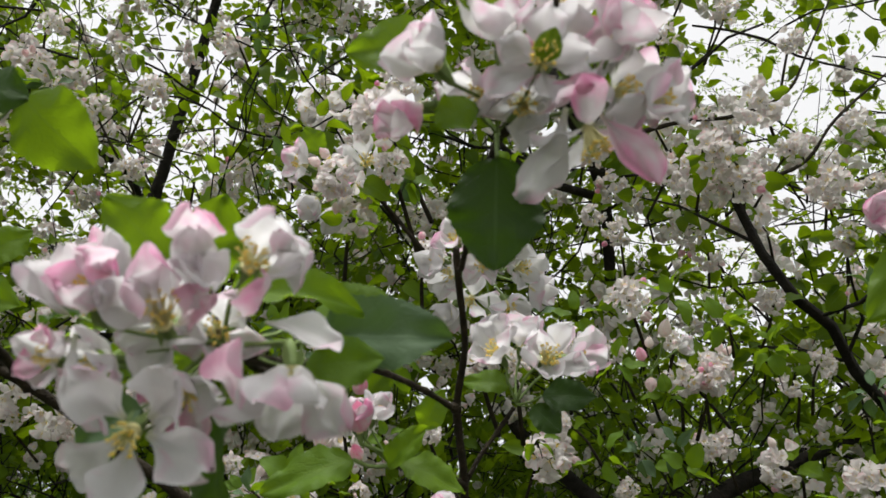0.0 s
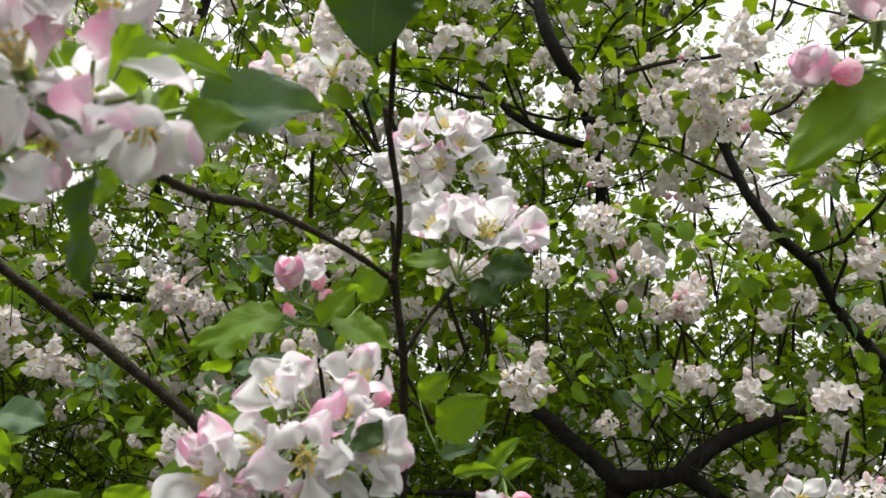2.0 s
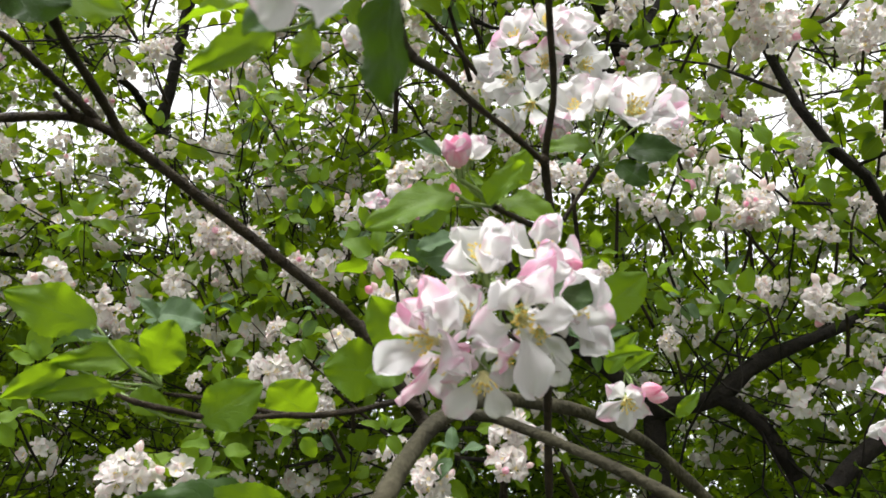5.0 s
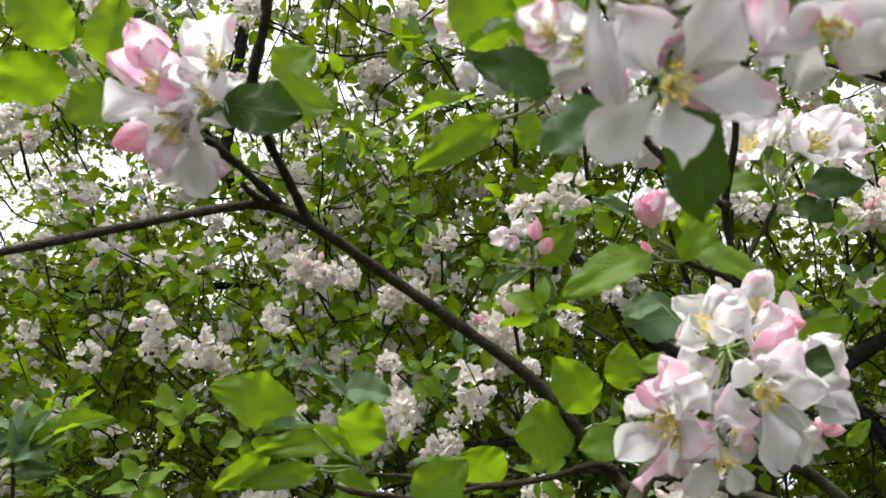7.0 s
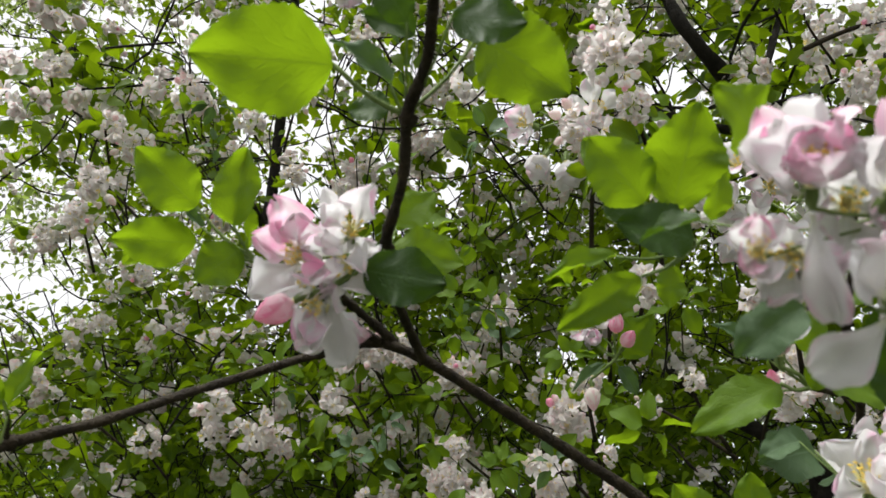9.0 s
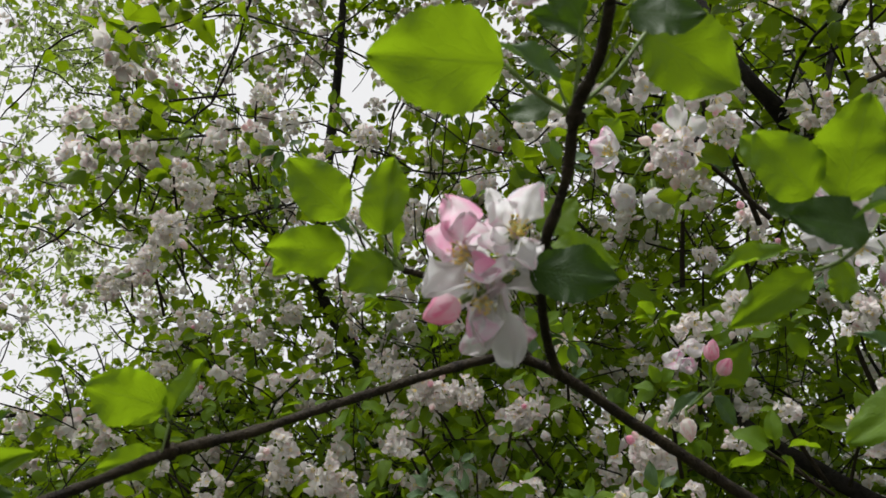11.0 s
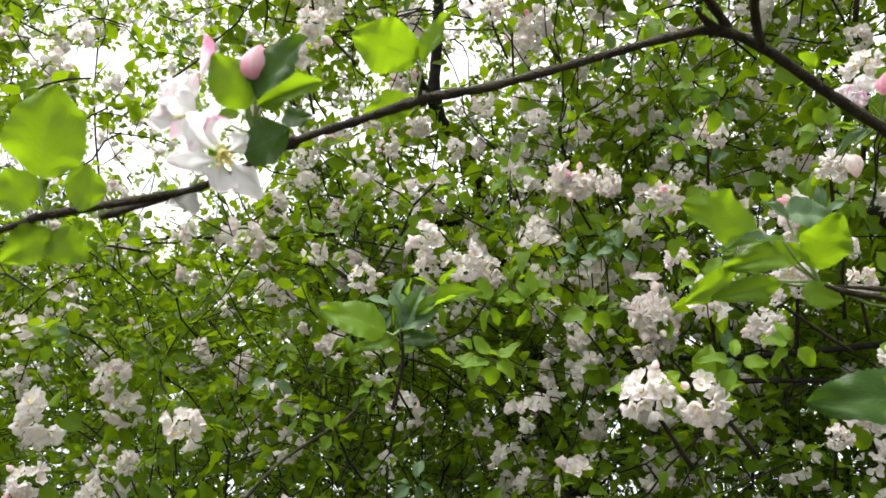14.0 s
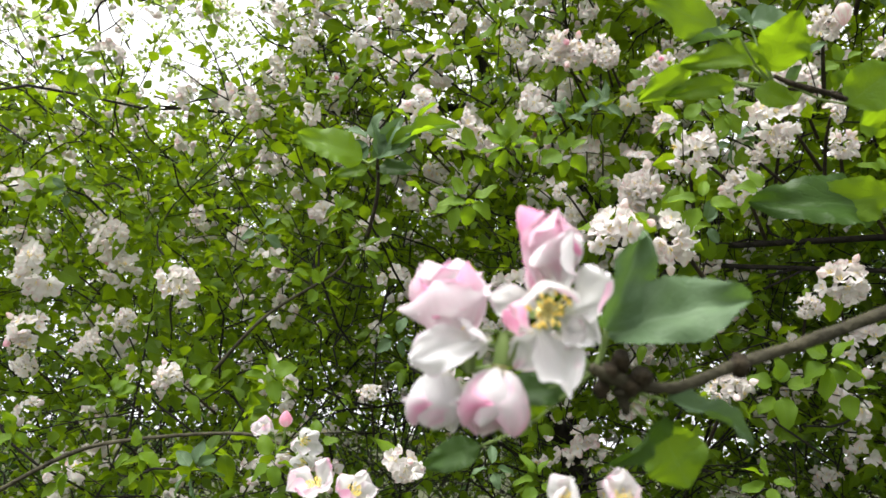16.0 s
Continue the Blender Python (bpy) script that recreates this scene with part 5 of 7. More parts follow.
leaf(s, (-0.0457, 0.1857, 1.6792), (-0.0272, 0.1945, 1.6619), (0.37, -0.73, -0.57), "young", 0, 1.1)
leaf(s, (-0.0476, 0.1702, 1.6736), (-0.0323, 0.1756, 1.6691), (0.46, -0.89, -0.08), "shade_tone", 2, 1.0)
leaf(s, (-0.0732, 0.1915, 1.6693), (-0.0861, 0.1911, 1.6727), (0.55, -0.83, -0.08), "shade_tone", 0, 1.0)
leaf(s, (-0.0589, 0.1706, 1.6762), (-0.0628, 0.1611, 1.6866), (0.54, -0.82, -0.18), "shade_tone", 0, 1.0)
c = cluster_at((-0.0517, 0.1600, 1.6773), "white blossom high on the forked twig")
flower(c, (-0.0644, 0.1593, 1.6811), (-0.53, -0.69, -0.49), 0.0083, "cup", "blush", 0.4)
flower(c, (-0.0534, 0.1586, 1.6864), (0.26, -0.95, -0.18), 0.0101, "half", "white", 0.4)

s = shoot_at((-0.1305, 0.2184, 1.6472), "rosette of bright oval apple leaves at a twig's end")
leaf(s, (-0.1416, 0.2031, 1.6611), (-0.1513, 0.1859, 1.6753), (0.58, -0.65, -0.49), "young", 0, 0.95)
leaf(s, (-0.1333, 0.2101, 1.6559), (-0.1249, 0.1997, 1.6761), (0.14, -0.92, -0.36), "young", 1, 0.95)
leaf(s, (-0.1429, 0.2060, 1.6512), (-0.1611, 0.1907, 1.6497), (0.46, -0.67, -0.58), "young", 0, 0.9)
leaf(s, (-0.1327, 0.2135, 1.6496), (-0.1441, 0.2083, 1.6401), (0.55, -0.78, -0.30), "young", 2, 1.1)
leaf(s, (-0.1590, 0.2024, 1.6534), (-0.1660, 0.2019, 1.6467), (0.61, -0.68, -0.40), "young", 0, 0.9)
leaf(s, (-0.1322, 0.2147, 1.6502), (-0.1259, 0.2080, 1.6658), (0.97, -0.01, -0.25), "young", 3, 0.6)
leaf(s, (-0.1423, 0.2076, 1.6561), (-0.1473, 0.2001, 1.6658), (0.75, -0.66, -0.07), "downy", 3, 0.5)

# broad leaves that cross the view beside the near cluster
s = shoot_at((-0.0075, 0.2326, 1.6318), "broad holed apple leaves in a loose rosette")
leaf(s, (-0.0167, 0.2222, 1.6423), (-0.0259, 0.2086, 1.6574), (0.37, -0.73, -0.57), "young", 0, 1.05)
leaf(s, (-0.0102, 0.2254, 1.6406), (0.0007, 0.2158, 1.6633), (0.10, -0.88, -0.46), "young", 2, 0.9)
leaf(s, (-0.0063, 0.2273, 1.6319), (-0.0226, 0.2146, 1.6364), (0.46, -0.88, 0.04), "shade_tone", 0, 1.0)
leaf(s, (-0.0259, 0.2243, 1.6300), (-0.0434, 0.2152, 1.6282), (0.34, -0.81, 0.48), "young", 3, 0.7)
leaf(s, (-0.0208, 0.2284, 1.6251), (-0.0429, 0.2223, 1.6127), (0.65, -0.76, 0.05), "young", 0, 0.55)
leaf(s, (-0.0132, 0.2352, 1.6291), (-0.0165, 0.2365, 1.6183), (0.44, -0.87, -0.19), "young", 2, 0.9)
leaf(s, (-0.0014, 0.2349, 1.6394), (0.0051, 0.2307, 1.6542), (0.61, -0.74, -0.28), "young", 0, 0.7)
leaf(s, (-0.0267, 0.2233, 1.6409), (-0.0158, 0.2245, 1.6476), (0.50, -0.86, 0.08), "shade_tone", 0, 1.2)
leaf(s, (-0.0220, 0.2258, 1.6536), (-0.0293, 0.2197, 1.6640), (0.49, -0.81, -0.32), "young", 0, 1.2)

# flower on the low twig to the left
c = cluster_at((-0.2252, 0.1570, 1.5776), "white apple flower with pink buds on a low twig")
flower(c, (-0.2242, 0.1435, 1.5683), (0.65, -0.50, -0.57), 0.0125, "open", "white", 0.5, 0)
loose_petal(c, (-0.2258, 0.1425, 1.5695), (-0.2318, 0.1273, 1.5745), (0.80, -0.60, 0.02), "white", "half", 0.85)
loose_petal(c, (-0.2262, 0.1431, 1.5672), (-0.2326, 0.1303, 1.5631), (0.77, -0.58, -0.27), "white", "half", 0.9)
loose_petal(c, (-0.2248, 0.1437, 1.5663), (-0.2281, 0.1427, 1.5533), (0.72, -0.54, -0.43), "white", "half", 0.9)
loose_petal(c, (-0.2243, 0.1458, 1.5669), (-0.2199, 0.1547, 1.5580), (0.71, -0.55, -0.43), "white", "half", 0.85)
loose_petal(c, (-0.2237, 0.1453, 1.5694), (-0.2197, 0.1497, 1.5742), (0.79, -0.61, -0.08), "white", "half", 1.0)
loose_petal(c, (-0.2236, 0.1416, 1.5702), (-0.2238, 0.1325, 1.5765), (0.79, -0.60, 0.12), "blush", "half", 1.0)
flower(c, (-0.2351, 0.1422, 1.5817), (-0.19, -0.95, 0.24), 0.0132, "half", "white", 0.5, 5, "blush")
flower(c, (-0.2409, 0.1448, 1.5876), (0.11, -0.77, 0.62), 0.0101, "cup", "white", 1.5, 4)
loose_petal(c, (-0.2319, 0.1413, 1.5920), (-0.2276, 0.1372, 1.6024), (0.92, -0.32, -0.23), "pink", "open", 0.45)
bud(c, (-0.2185, 0.1471, 1.5898), (0.61, -0.28, 0.74), 0.0109, "pink", 1)
flower(c, (-0.2411, 0.1480, 1.5633), (-0.29, -0.22, -0.93), 0.0084, "cup", "white", 1.5, 4)
s = shoot_at((-0.2233, 0.1542, 1.5803), "green apple leaves round a white flower")
leaf(s, (-0.2193, 0.1479, 1.5824), (-0.2231, 0.1367, 1.5959), (0.65, -0.59, -0.48), "young", 0, 1.0)
leaf(s, (-0.2165, 0.1473, 1.5842), (-0.1997, 0.1452, 1.5992), (-0.04, -0.99, -0.11), "shade_tone", 1, 0.9)
leaf(s, (-0.2195, 0.1516, 1.5847), (-0.2020, 0.1573, 1.5922), (0.67, -0.74, 0.04), "young", 3, 0.85)
leaf(s, (-0.2229, 0.1495, 1.5703), (-0.2082, 0.1531, 1.5740), (0.66, -0.75, -0.00), "shade_tone", 2, 1.1)
leaf(s, (-0.2165, 0.1574, 1.5812), (-0.2080, 0.1613, 1.5827), (0.58, -0.80, 0.14), "shade_tone", 0, 1.0)
leaf(s, (-0.2249, 0.1495, 1.5831), (-0.2309, 0.1446, 1.5815), (0.58, -0.80, 0.14), "young", 0, 0.8)

s = shoot_at((-0.1900, 0.1914, 1.6042), "three bright leaves on a short spur")
leaf(s, (-0.1894, 0.1889, 1.6073), (-0.2032, 0.1737, 1.6129), (0.46, -0.67, -0.58), "young", 2, 1.0)
leaf(s, (-0.1889, 0.1904, 1.6049), (-0.1788, 0.1862, 1.6194), (-0.31, -0.92, -0.25), "young", 1, 0.7)
leaf(s, (-0.1948, 0.1943, 1.5956), (-0.2091, 0.1856, 1.5925), (0.55, -0.78, -0.30), "young", 0, 0.8)

s = shoot_at((-0.2492, 0.1107, 1.5471), "large yellow-green apple leaves on a thin twig")
leaf(s, (-0.2479, 0.1072, 1.5555), (-0.2375, 0.1022, 1.5765), (0.56, -0.73, -0.40), "young", 0, 1.15)
leaf(s, (-0.2430, 0.1106, 1.5542), (-0.2332, 0.1163, 1.5515), (0.58, -0.76, -0.30), "young", 2, 1.2)
leaf(s, (-0.2490, 0.1080, 1.5548), (-0.2590, 0.1020, 1.5512), (0.58, -0.76, -0.30), "young", 2, 1.1)
leaf(s, (-0.2481, 0.1115, 1.5432), (-0.2599, 0.1059, 1.5357), (0.66, -0.69, -0.30), "young", 0, 0.9)
leaf(s, (-0.2493, 0.1120, 1.5432), (-0.2422, 0.1179, 1.5356), (0.66, -0.69, -0.30), "young", 0, 1.1)
twig = branch([(-0.2610, 0.1017, 1.5419), (-0.2522, 0.1082, 1.5455), (-0.2492, 0.1107, 1.5471), (-0.2412, 0.1452, 1.5614)], [0.0009, 0.0010, 0.0011, 0.0012], "thin dark twig under yellow-green leaves", None, 8, 0.08, 21, "apple_twig")

# rosette of broad leaves below the forked twig
s = shoot_at((-0.1004, 0.3178, 1.5464), "rosette of broad bright apple leaves on a twig")
leaf(s, (-0.1154, 0.2972, 1.5642), (-0.1372, 0.2767, 1.5719), (0.58, -0.81, -0.04), "young", 2, 0.72)
leaf(s, (-0.1010, 0.3120, 1.5499), (-0.0893, 0.3047, 1.5675), (0.38, -0.90, -0.20), "young", 2, 0.95)
leaf(s, (-0.1022, 0.3095, 1.5562), (-0.1276, 0.2907, 1.5516), (0.58, -0.81, 0.12), "young", 0, 0.48)
leaf(s, (-0.1245, 0.2963, 1.5510), (-0.1421, 0.2883, 1.5379), (0.63, -0.72, -0.30), "young", 0, 0.6)
leaf(s, (-0.1110, 0.3042, 1.5448), (-0.1332, 0.2907, 1.5404), (0.58, -0.81, 0.00), "young", 0, 0.48)
leaf(s, (-0.1092, 0.3227, 1.5750), (-0.0919, 0.3285, 1.5744), (0.20, -0.87, 0.44), "downy", 1, 1.4)
leaf(s, (-0.1082, 0.3216, 1.5727), (-0.1144, 0.3162, 1.5820), (0.69, -0.69, 0.24), "downy", 3, 0.9)
leaf(s, (-0.1054, 0.3061, 1.5412), (-0.0920, 0.3119, 1.5374), (0.42, -0.91, -0.01), "young", 0, 0.9)
leaf(s, (-0.1072, 0.2941, 1.5575), (-0.1259, 0.2868, 1.5609), (0.24, -0.64, 0.73), "downy", 3, 0.5)
s = shoot_at((-0.0636, 0.3588, 1.5407), "pointed bright green apple leaves along a twig")
leaf(s, (-0.0602, 0.3604, 1.5393), (-0.0716, 0.3468, 1.5515), (0.10, -0.97, -0.21), "young", 2, 1.3)
s = shoot_at((-0.0226, 0.3651, 1.5602), "two bright green apple leaves on a dark branch")
leaf(s, (-0.0294, 0.3616, 1.5575), (-0.0509, 0.3483, 1.5567), (0.31, -0.94, -0.12), "young", 2, 1.15)
leaf(s, (-0.0221, 0.3614, 1.5646), (-0.0314, 0.3457, 1.5844), (0.40, -0.89, -0.23), "young", 0, 0.95)
leaf(s, (-0.0150, 0.3668, 1.5625), (-0.0127, 0.3645, 1.5708), (0.59, -0.80, -0.12), "downy", 3, 0.9)
s = shoot_at((0.0512, 0.3778, 1.5755), "single bright green leaf on a thin stalk")
leaf(s, (0.0529, 0.3716, 1.5786), (0.0734, 0.3654, 1.5935), (-0.10, -0.97, -0.24), "young", 0, 0.95)
leaf(s, (0.0424, 0.3795, 1.5943), (0.0544, 0.3780, 1.6060), (0.33, -0.94, -0.13), "young", 0, 0.9)
leaf(s, (0.0519, 0.3847, 1.5724), (0.0658, 0.3857, 1.5785), (0.29, -0.89, 0.35), "downy", 3, 0.9)
leaf(s, (0.0544, 0.3983, 1.5669), (0.0723, 0.4006, 1.5723), (0.31, -0.91, 0.27), "young", 3, 0.6)

# the last cluster
c = cluster_at((-0.1057, 0.1437, 1.4418), "pink and white apple blossom with plump buds")
flower(c, (-0.1084, 0.1322, 1.4503), (0.48, -0.88, 0.01), 0.0138, "open", "white", 0.3, 0)
loose_petal(c, (-0.1080, 0.1345, 1.4500), (-0.1150, 0.1365, 1.4425), (0.50, -0.86, 0.10), "white", "open", 0.9)
loose_petal(c, (-0.1090, 0.1348, 1.4505), (-0.1185, 0.1340, 1.4525), (0.52, -0.84, 0.10), "white", "open", 0.9)
loose_petal(c, (-0.1078, 0.1350, 1.4505), (-0.1010, 0.1378, 1.4440), (0.45, -0.88, 0.10), "white", "half", 0.9)
loose_petal(c, (-0.1099, 0.1379, 1.4536), (-0.1066, 0.1340, 1.4676), (0.37, -0.88, -0.30), "blush", "open", 0.85)
loose_petal(c, (-0.1120, 0.1378, 1.4532), (-0.1115, 0.1344, 1.4681), (0.71, -0.64, -0.29), "pink", "open", 0.75)
loose_petal(c, (-0.1133, 0.1383, 1.4528), (-0.1162, 0.1328, 1.4674), (0.98, -0.10, -0.18), "pink", "open", 0.6)
loose_petal(c, (-0.1075, 0.1382, 1.4536), (-0.1028, 0.1344, 1.4647), (-0.17, -0.93, -0.33), "blush", "half", 0.75)
loose_petal(c, (-0.1082, 0.1318, 1.4535), (-0.1060, 0.1275, 1.4589), (0.48, -0.78, 0.40), "white", "cup", 1.4)
loose_petal(c, (-0.1065, 0.1358, 1.4505), (-0.0957, 0.1394, 1.4547), (0.24, -0.96, 0.16), "white", "half", 0.95)
flower(c, (-0.1244, 0.1324, 1.4463), (-0.00, -0.51, 0.86), 0.0161, "balloon", "blush", 0.3, 5, "pink")
flower(c, (-0.1211, 0.1296, 1.4471), (0.32, -0.91, -0.25), 0.0066, "cup", "white", 0.9, 2)
flower(c, (-0.1273, 0.1316, 1.4409), (-0.10, -0.19, -0.98), 0.0122, "balloon", "blush", 0.2, 5, "white")
flower(c, (-0.1161, 0.1313, 1.4416), (-0.03, -0.20, -0.98), 0.0140, "balloon", "blush", 1.2, 5, "pink")
loose_petal(c, (-0.1165, 0.1291, 1.4461), (-0.1269, 0.1223, 1.4409), (0.56, -0.72, 0.40), "white", "open", 0.75)
loose_petal(c, (-0.1101, 0.1326, 1.4485), (-0.1073, 0.1341, 1.4362), (0.72, -0.69, 0.02), "white", "open", 0.85)
loose_petal(c, (-0.1102, 0.1317, 1.4471), (-0.1157, 0.1255, 1.4492), (0.48, -0.79, 0.38), "pink", "half", 0.9)
loose_petal(c, (-0.1074, 0.1345, 1.4472), (-0.1021, 0.1369, 1.4459), (0.52, -0.85, 0.07), "white", "half", 1.15)
s = shoot_at((-0.1052, 0.1464, 1.4419), "grey-green downy apple leaves beside a blossom spur")
leaf(s, (-0.1032, 0.1453, 1.4481), (-0.0935, 0.1451, 1.4642), (0.88, -0.43, 0.21), "downy", 1, 0.85)
leaf(s, (-0.1029, 0.1457, 1.4472), (-0.0798, 0.1538, 1.4565), (0.36, -0.79, 0.50), "downy", 1, 0.8)
leaf(s, (-0.0975, 0.1578, 1.4311), (-0.0943, 0.1615, 1.4211), (0.61, -0.79, -0.04), "young", 2, 1.3)
leaf(s, (-0.0952, 0.1536, 1.4362), (-0.0800, 0.1613, 1.4328), (0.33, -0.56, 0.76), "downy", 3, 0.5)
leaf(s, (-0.0957, 0.1537, 1.4338), (-0.1019, 0.1505, 1.4226), (0.96, -0.10, 0.26), "shade_tone", 3, 0.7)
leaf(s, (-0.1177, 0.1441, 1.4376), (-0.1155, 0.1465, 1.4317), (0.67, -0.68, 0.31), "young", 0, 1.0)
leaf(s, (-0.1100, 0.1464, 1.4378), (-0.1237, 0.1404, 1.4375), (0.67, -0.68, 0.31), "shade_tone", 0, 0.6)
leaf(s, (-0.1267, 0.1438, 1.4272), (-0.1367, 0.1395, 1.4233), (0.56, -0.72, 0.40), "shade_tone", 0, 0.75)
c = cluster_at((-0.1112, 0.1625, 1.4091), "pale blossom just below the spur")
flower(c, (-0.1081, 0.1634, 1.4155), (0.60, -0.55, 0.59), 0.0075, "cup", "blush")
flower(c, (-0.1154, 0.1589, 1.4154), (0.21, -0.79, 0.58), 0.0075, "cup", "white")

s = shoot_at((-0.0948, 0.2874, 1.5389), "rosette of broad bright apple leaves at a twig's tip")

leaf(s, (-0.0758, 0.3065, 1.5317), (-0.0586, 0.3147, 1.5463), (0.61, -0.79, 0.08), "young", 0, 1.0)

# ---------------------------------------------------------------- blossom a little further back
c = cluster_at((0.0257, 0.4579, 1.7396), "hanging white apple blossom cluster behind a twig")
flower(c, (0.0170, 0.4253, 1.7444), (-0.33, -0.92, 0.19), 0.0165, "half", "blush")
flower(c, (0.0312, 0.4319, 1.7532), (0.20, -0.89, 0.40), 0.0165, "half", "white")
flower(c, (0.0420, 0.4408, 1.7549), (0.58, -0.74, 0.35), 0.0165, "cup", "white")
flower(c, (0.0103, 0.4478, 1.7354), (-0.45, -0.80, -0.40), 0.0165, "half", "white")
flower(c, (0.0292, 0.4335, 1.7334), (0.12, -0.96, -0.26), 0.0165, "half", "blush")
flower(c, (0.0458, 0.4438, 1.7353), (0.79, -0.57, -0.23), 0.0165, "half", "white")
flower(c, (0.0523, 0.4552, 1.7290), (0.85, -0.26, -0.45), 0.0165, "cup", "white")
flower(c, (0.0193, 0.4553, 1.7239), (-0.12, -0.53, -0.84), 0.0165, "droop", "white")
flower(c, (0.0407, 0.4443, 1.7161), (0.50, -0.31, -0.81), 0.0165, "half", "white")
flower(c, (0.0311, 0.4509, 1.7107), (0.18, -0.24, -0.96), 0.0165, "cup", "blush")
flower(c, (0.0050, 0.4381, 1.7388), (-0.58, -0.80, -0.16), 0.0165, "cup", "white")
flower(c, (0.0083, 0.4551, 1.7178), (-0.40, -0.41, -0.82), 0.0165, "cup", "white")
flower(c, (0.0383, 0.4322, 1.7416), (0.48, -0.87, 0.12), 0.0165, "cup", "white")
c = cluster_at((-0.0739, 0.4701, 1.8224), "white blossom with round green leaves")
flower(c, (-0.0973, 0.4643, 1.8218), (-0.49, -0.87, -0.01), 0.0185, "half", "blush")
flower(c, (-0.0560, 0.4645, 1.8200), (0.42, -0.90, -0.08), 0.0200, "open", "white", None, 5, "blush")
flower(c, (-0.0801, 0.4794, 1.7984), (-0.01, -0.15, -0.99), 0.0203, "cup", "white")
flower(c, (-0.0948, 0.4828, 1.8074), (-0.42, -0.33, -0.84), 0.0170, "cup", "white")
s = shoot_at((-0.0776, 0.4774, 1.8292), "round fresh apple leaves above white blossom")
leaf(s, (-0.0941, 0.4793, 1.8403), (-0.1048, 0.4697, 1.8553), (0.34, -0.86, -0.39), "young", 2)
leaf(s, (-0.0641, 0.4845, 1.8459), (-0.0468, 0.4813, 1.8628), (0.34, -0.86, -0.39), "young", 0)
leaf(s, (-0.0617, 0.4904, 1.8096), (-0.0644, 0.5007, 1.7854), (0.34, -0.86, -0.39), "young", 0)
leaf(s, (-0.0499, 0.4973, 1.8259), (-0.0278, 0.5071, 1.8169), (0.33, -0.94, -0.09), "shade_tone", 0)
c = cluster_at((-0.0726, 0.5228, 1.6787), "pink and white apple buds above narrow leaves")
bud(c, (-0.0695, 0.5133, 1.6923), (0.32, -0.53, 0.79), 0.0128, "pink", 0)
bud(c, (-0.0662, 0.5172, 1.6844), (0.66, -0.53, 0.53), 0.0128, "pink", 1)
flower(c, (-0.0820, 0.5109, 1.6877), (-0.01, -0.96, 0.28), 0.0128, "balloon", "blush")
flower(c, (-0.0877, 0.5128, 1.6929), (-0.38, -0.85, 0.36), 0.0122, "cup", "blush")
flower(c, (-0.0796, 0.5190, 1.6983), (0.28, -0.77, 0.58), 0.0123, "cup", "white")
bud(c, (-0.0913, 0.5307, 1.6647), (-0.02, -0.07, -1.00), 0.0143, "pale", 0)
s = shoot_at((-0.0738, 0.5280, 1.6785), "narrow downy leaves under apple buds")
leaf(s, (-0.0809, 0.5263, 1.6770), (-0.1005, 0.5132, 1.6647), (0.29, -0.81, 0.51), "downy", 3, 0.6)
leaf(s, (-0.0684, 0.5292, 1.6800), (-0.0458, 0.5275, 1.7051), (0.41, -0.89, -0.22), "young", 0, 0.9)
leaf(s, (-0.0725, 0.5297, 1.6750), (-0.0629, 0.5392, 1.6574), (0.42, -0.91, -0.01), "downy", 1, 0.8)
c = cluster_at((0.1217, 0.6515, 1.7369), "long-stalked pink apple buds among leaves")
bud(c, (0.1300, 0.6401, 1.7577), (0.20, -0.59, 0.78), 0.0139, "pale", 0)
bud(c, (0.1142, 0.6428, 1.7407), (-0.21, -0.78, 0.58), 0.0113, "pink", 0)
bud(c, (0.1197, 0.6486, 1.7288), (-0.07, -0.02, -1.00), 0.0122, "pale", 1)
bud(c, (0.1188, 0.6404, 1.7498), (0.10, -0.62, 0.78), 0.0095, "pale", 1)
flower(c, (0.1416, 0.6560, 1.7522), (0.72, -0.66, 0.22), 0.0141, "cup", "white")
c = cluster_at((0.0607, 0.4842, 1.5758), "hanging white apple flower with a coral bud")
flower(c, (0.0601, 0.4785, 1.5616), (0.10, -0.77, -0.63), 0.0163, "open", "white", 0.4, 5, "blush")
bud(c, (0.0706, 0.4750, 1.5632), (0.97, -0.13, -0.19), 0.0109, "pink", 1)
bud(c, (0.0679, 0.4738, 1.5647), (0.91, -0.42, 0.05), 0.0104, "pink", 0)
s = shoot_at((0.0580, 0.4815, 1.5813), "upright young leaves above a hanging flower")
leaf(s, (0.0520, 0.4823, 1.5754), (0.0673, 0.4774, 1.5979), (-0.23, -0.97, -0.12), "young", 3, 0.7)
leaf(s, (0.0601, 0.4892, 1.5768), (0.0767, 0.4886, 1.5889), (-0.01, -1.00, 0.10), "young", 3, 0.7)
leaf(s, (0.0855, 0.5087, 1.5561), (0.0984, 0.5071, 1.5687), (-0.01, -0.99, -0.12), "young", 0, 0.6)
c = cluster_at((0.2320, 0.6263, 1.5997), "open white apple flowers hanging from a limb")
flower(c, (0.2257, 0.6191, 1.5857), (0.02, -0.97, -0.25), 0.0189, "open", "white", None, 5, "blush")
flower(c, (0.2345, 0.6229, 1.5668), (0.37, -0.53, -0.76), 0.0187, "open", "white")
flower(c, (0.2219, 0.6306, 1.5675), (-0.16, -0.51, -0.84), 0.0183, "half", "white")
flower(c, (0.2441, 0.6342, 1.5865), (0.79, -0.61, -0.03), 0.0170, "half", "white", None, 5, "blush")
c = cluster_at((-0.2720, 0.2702, 1.3769), "pink-edged white apple blossom low in the thicket")
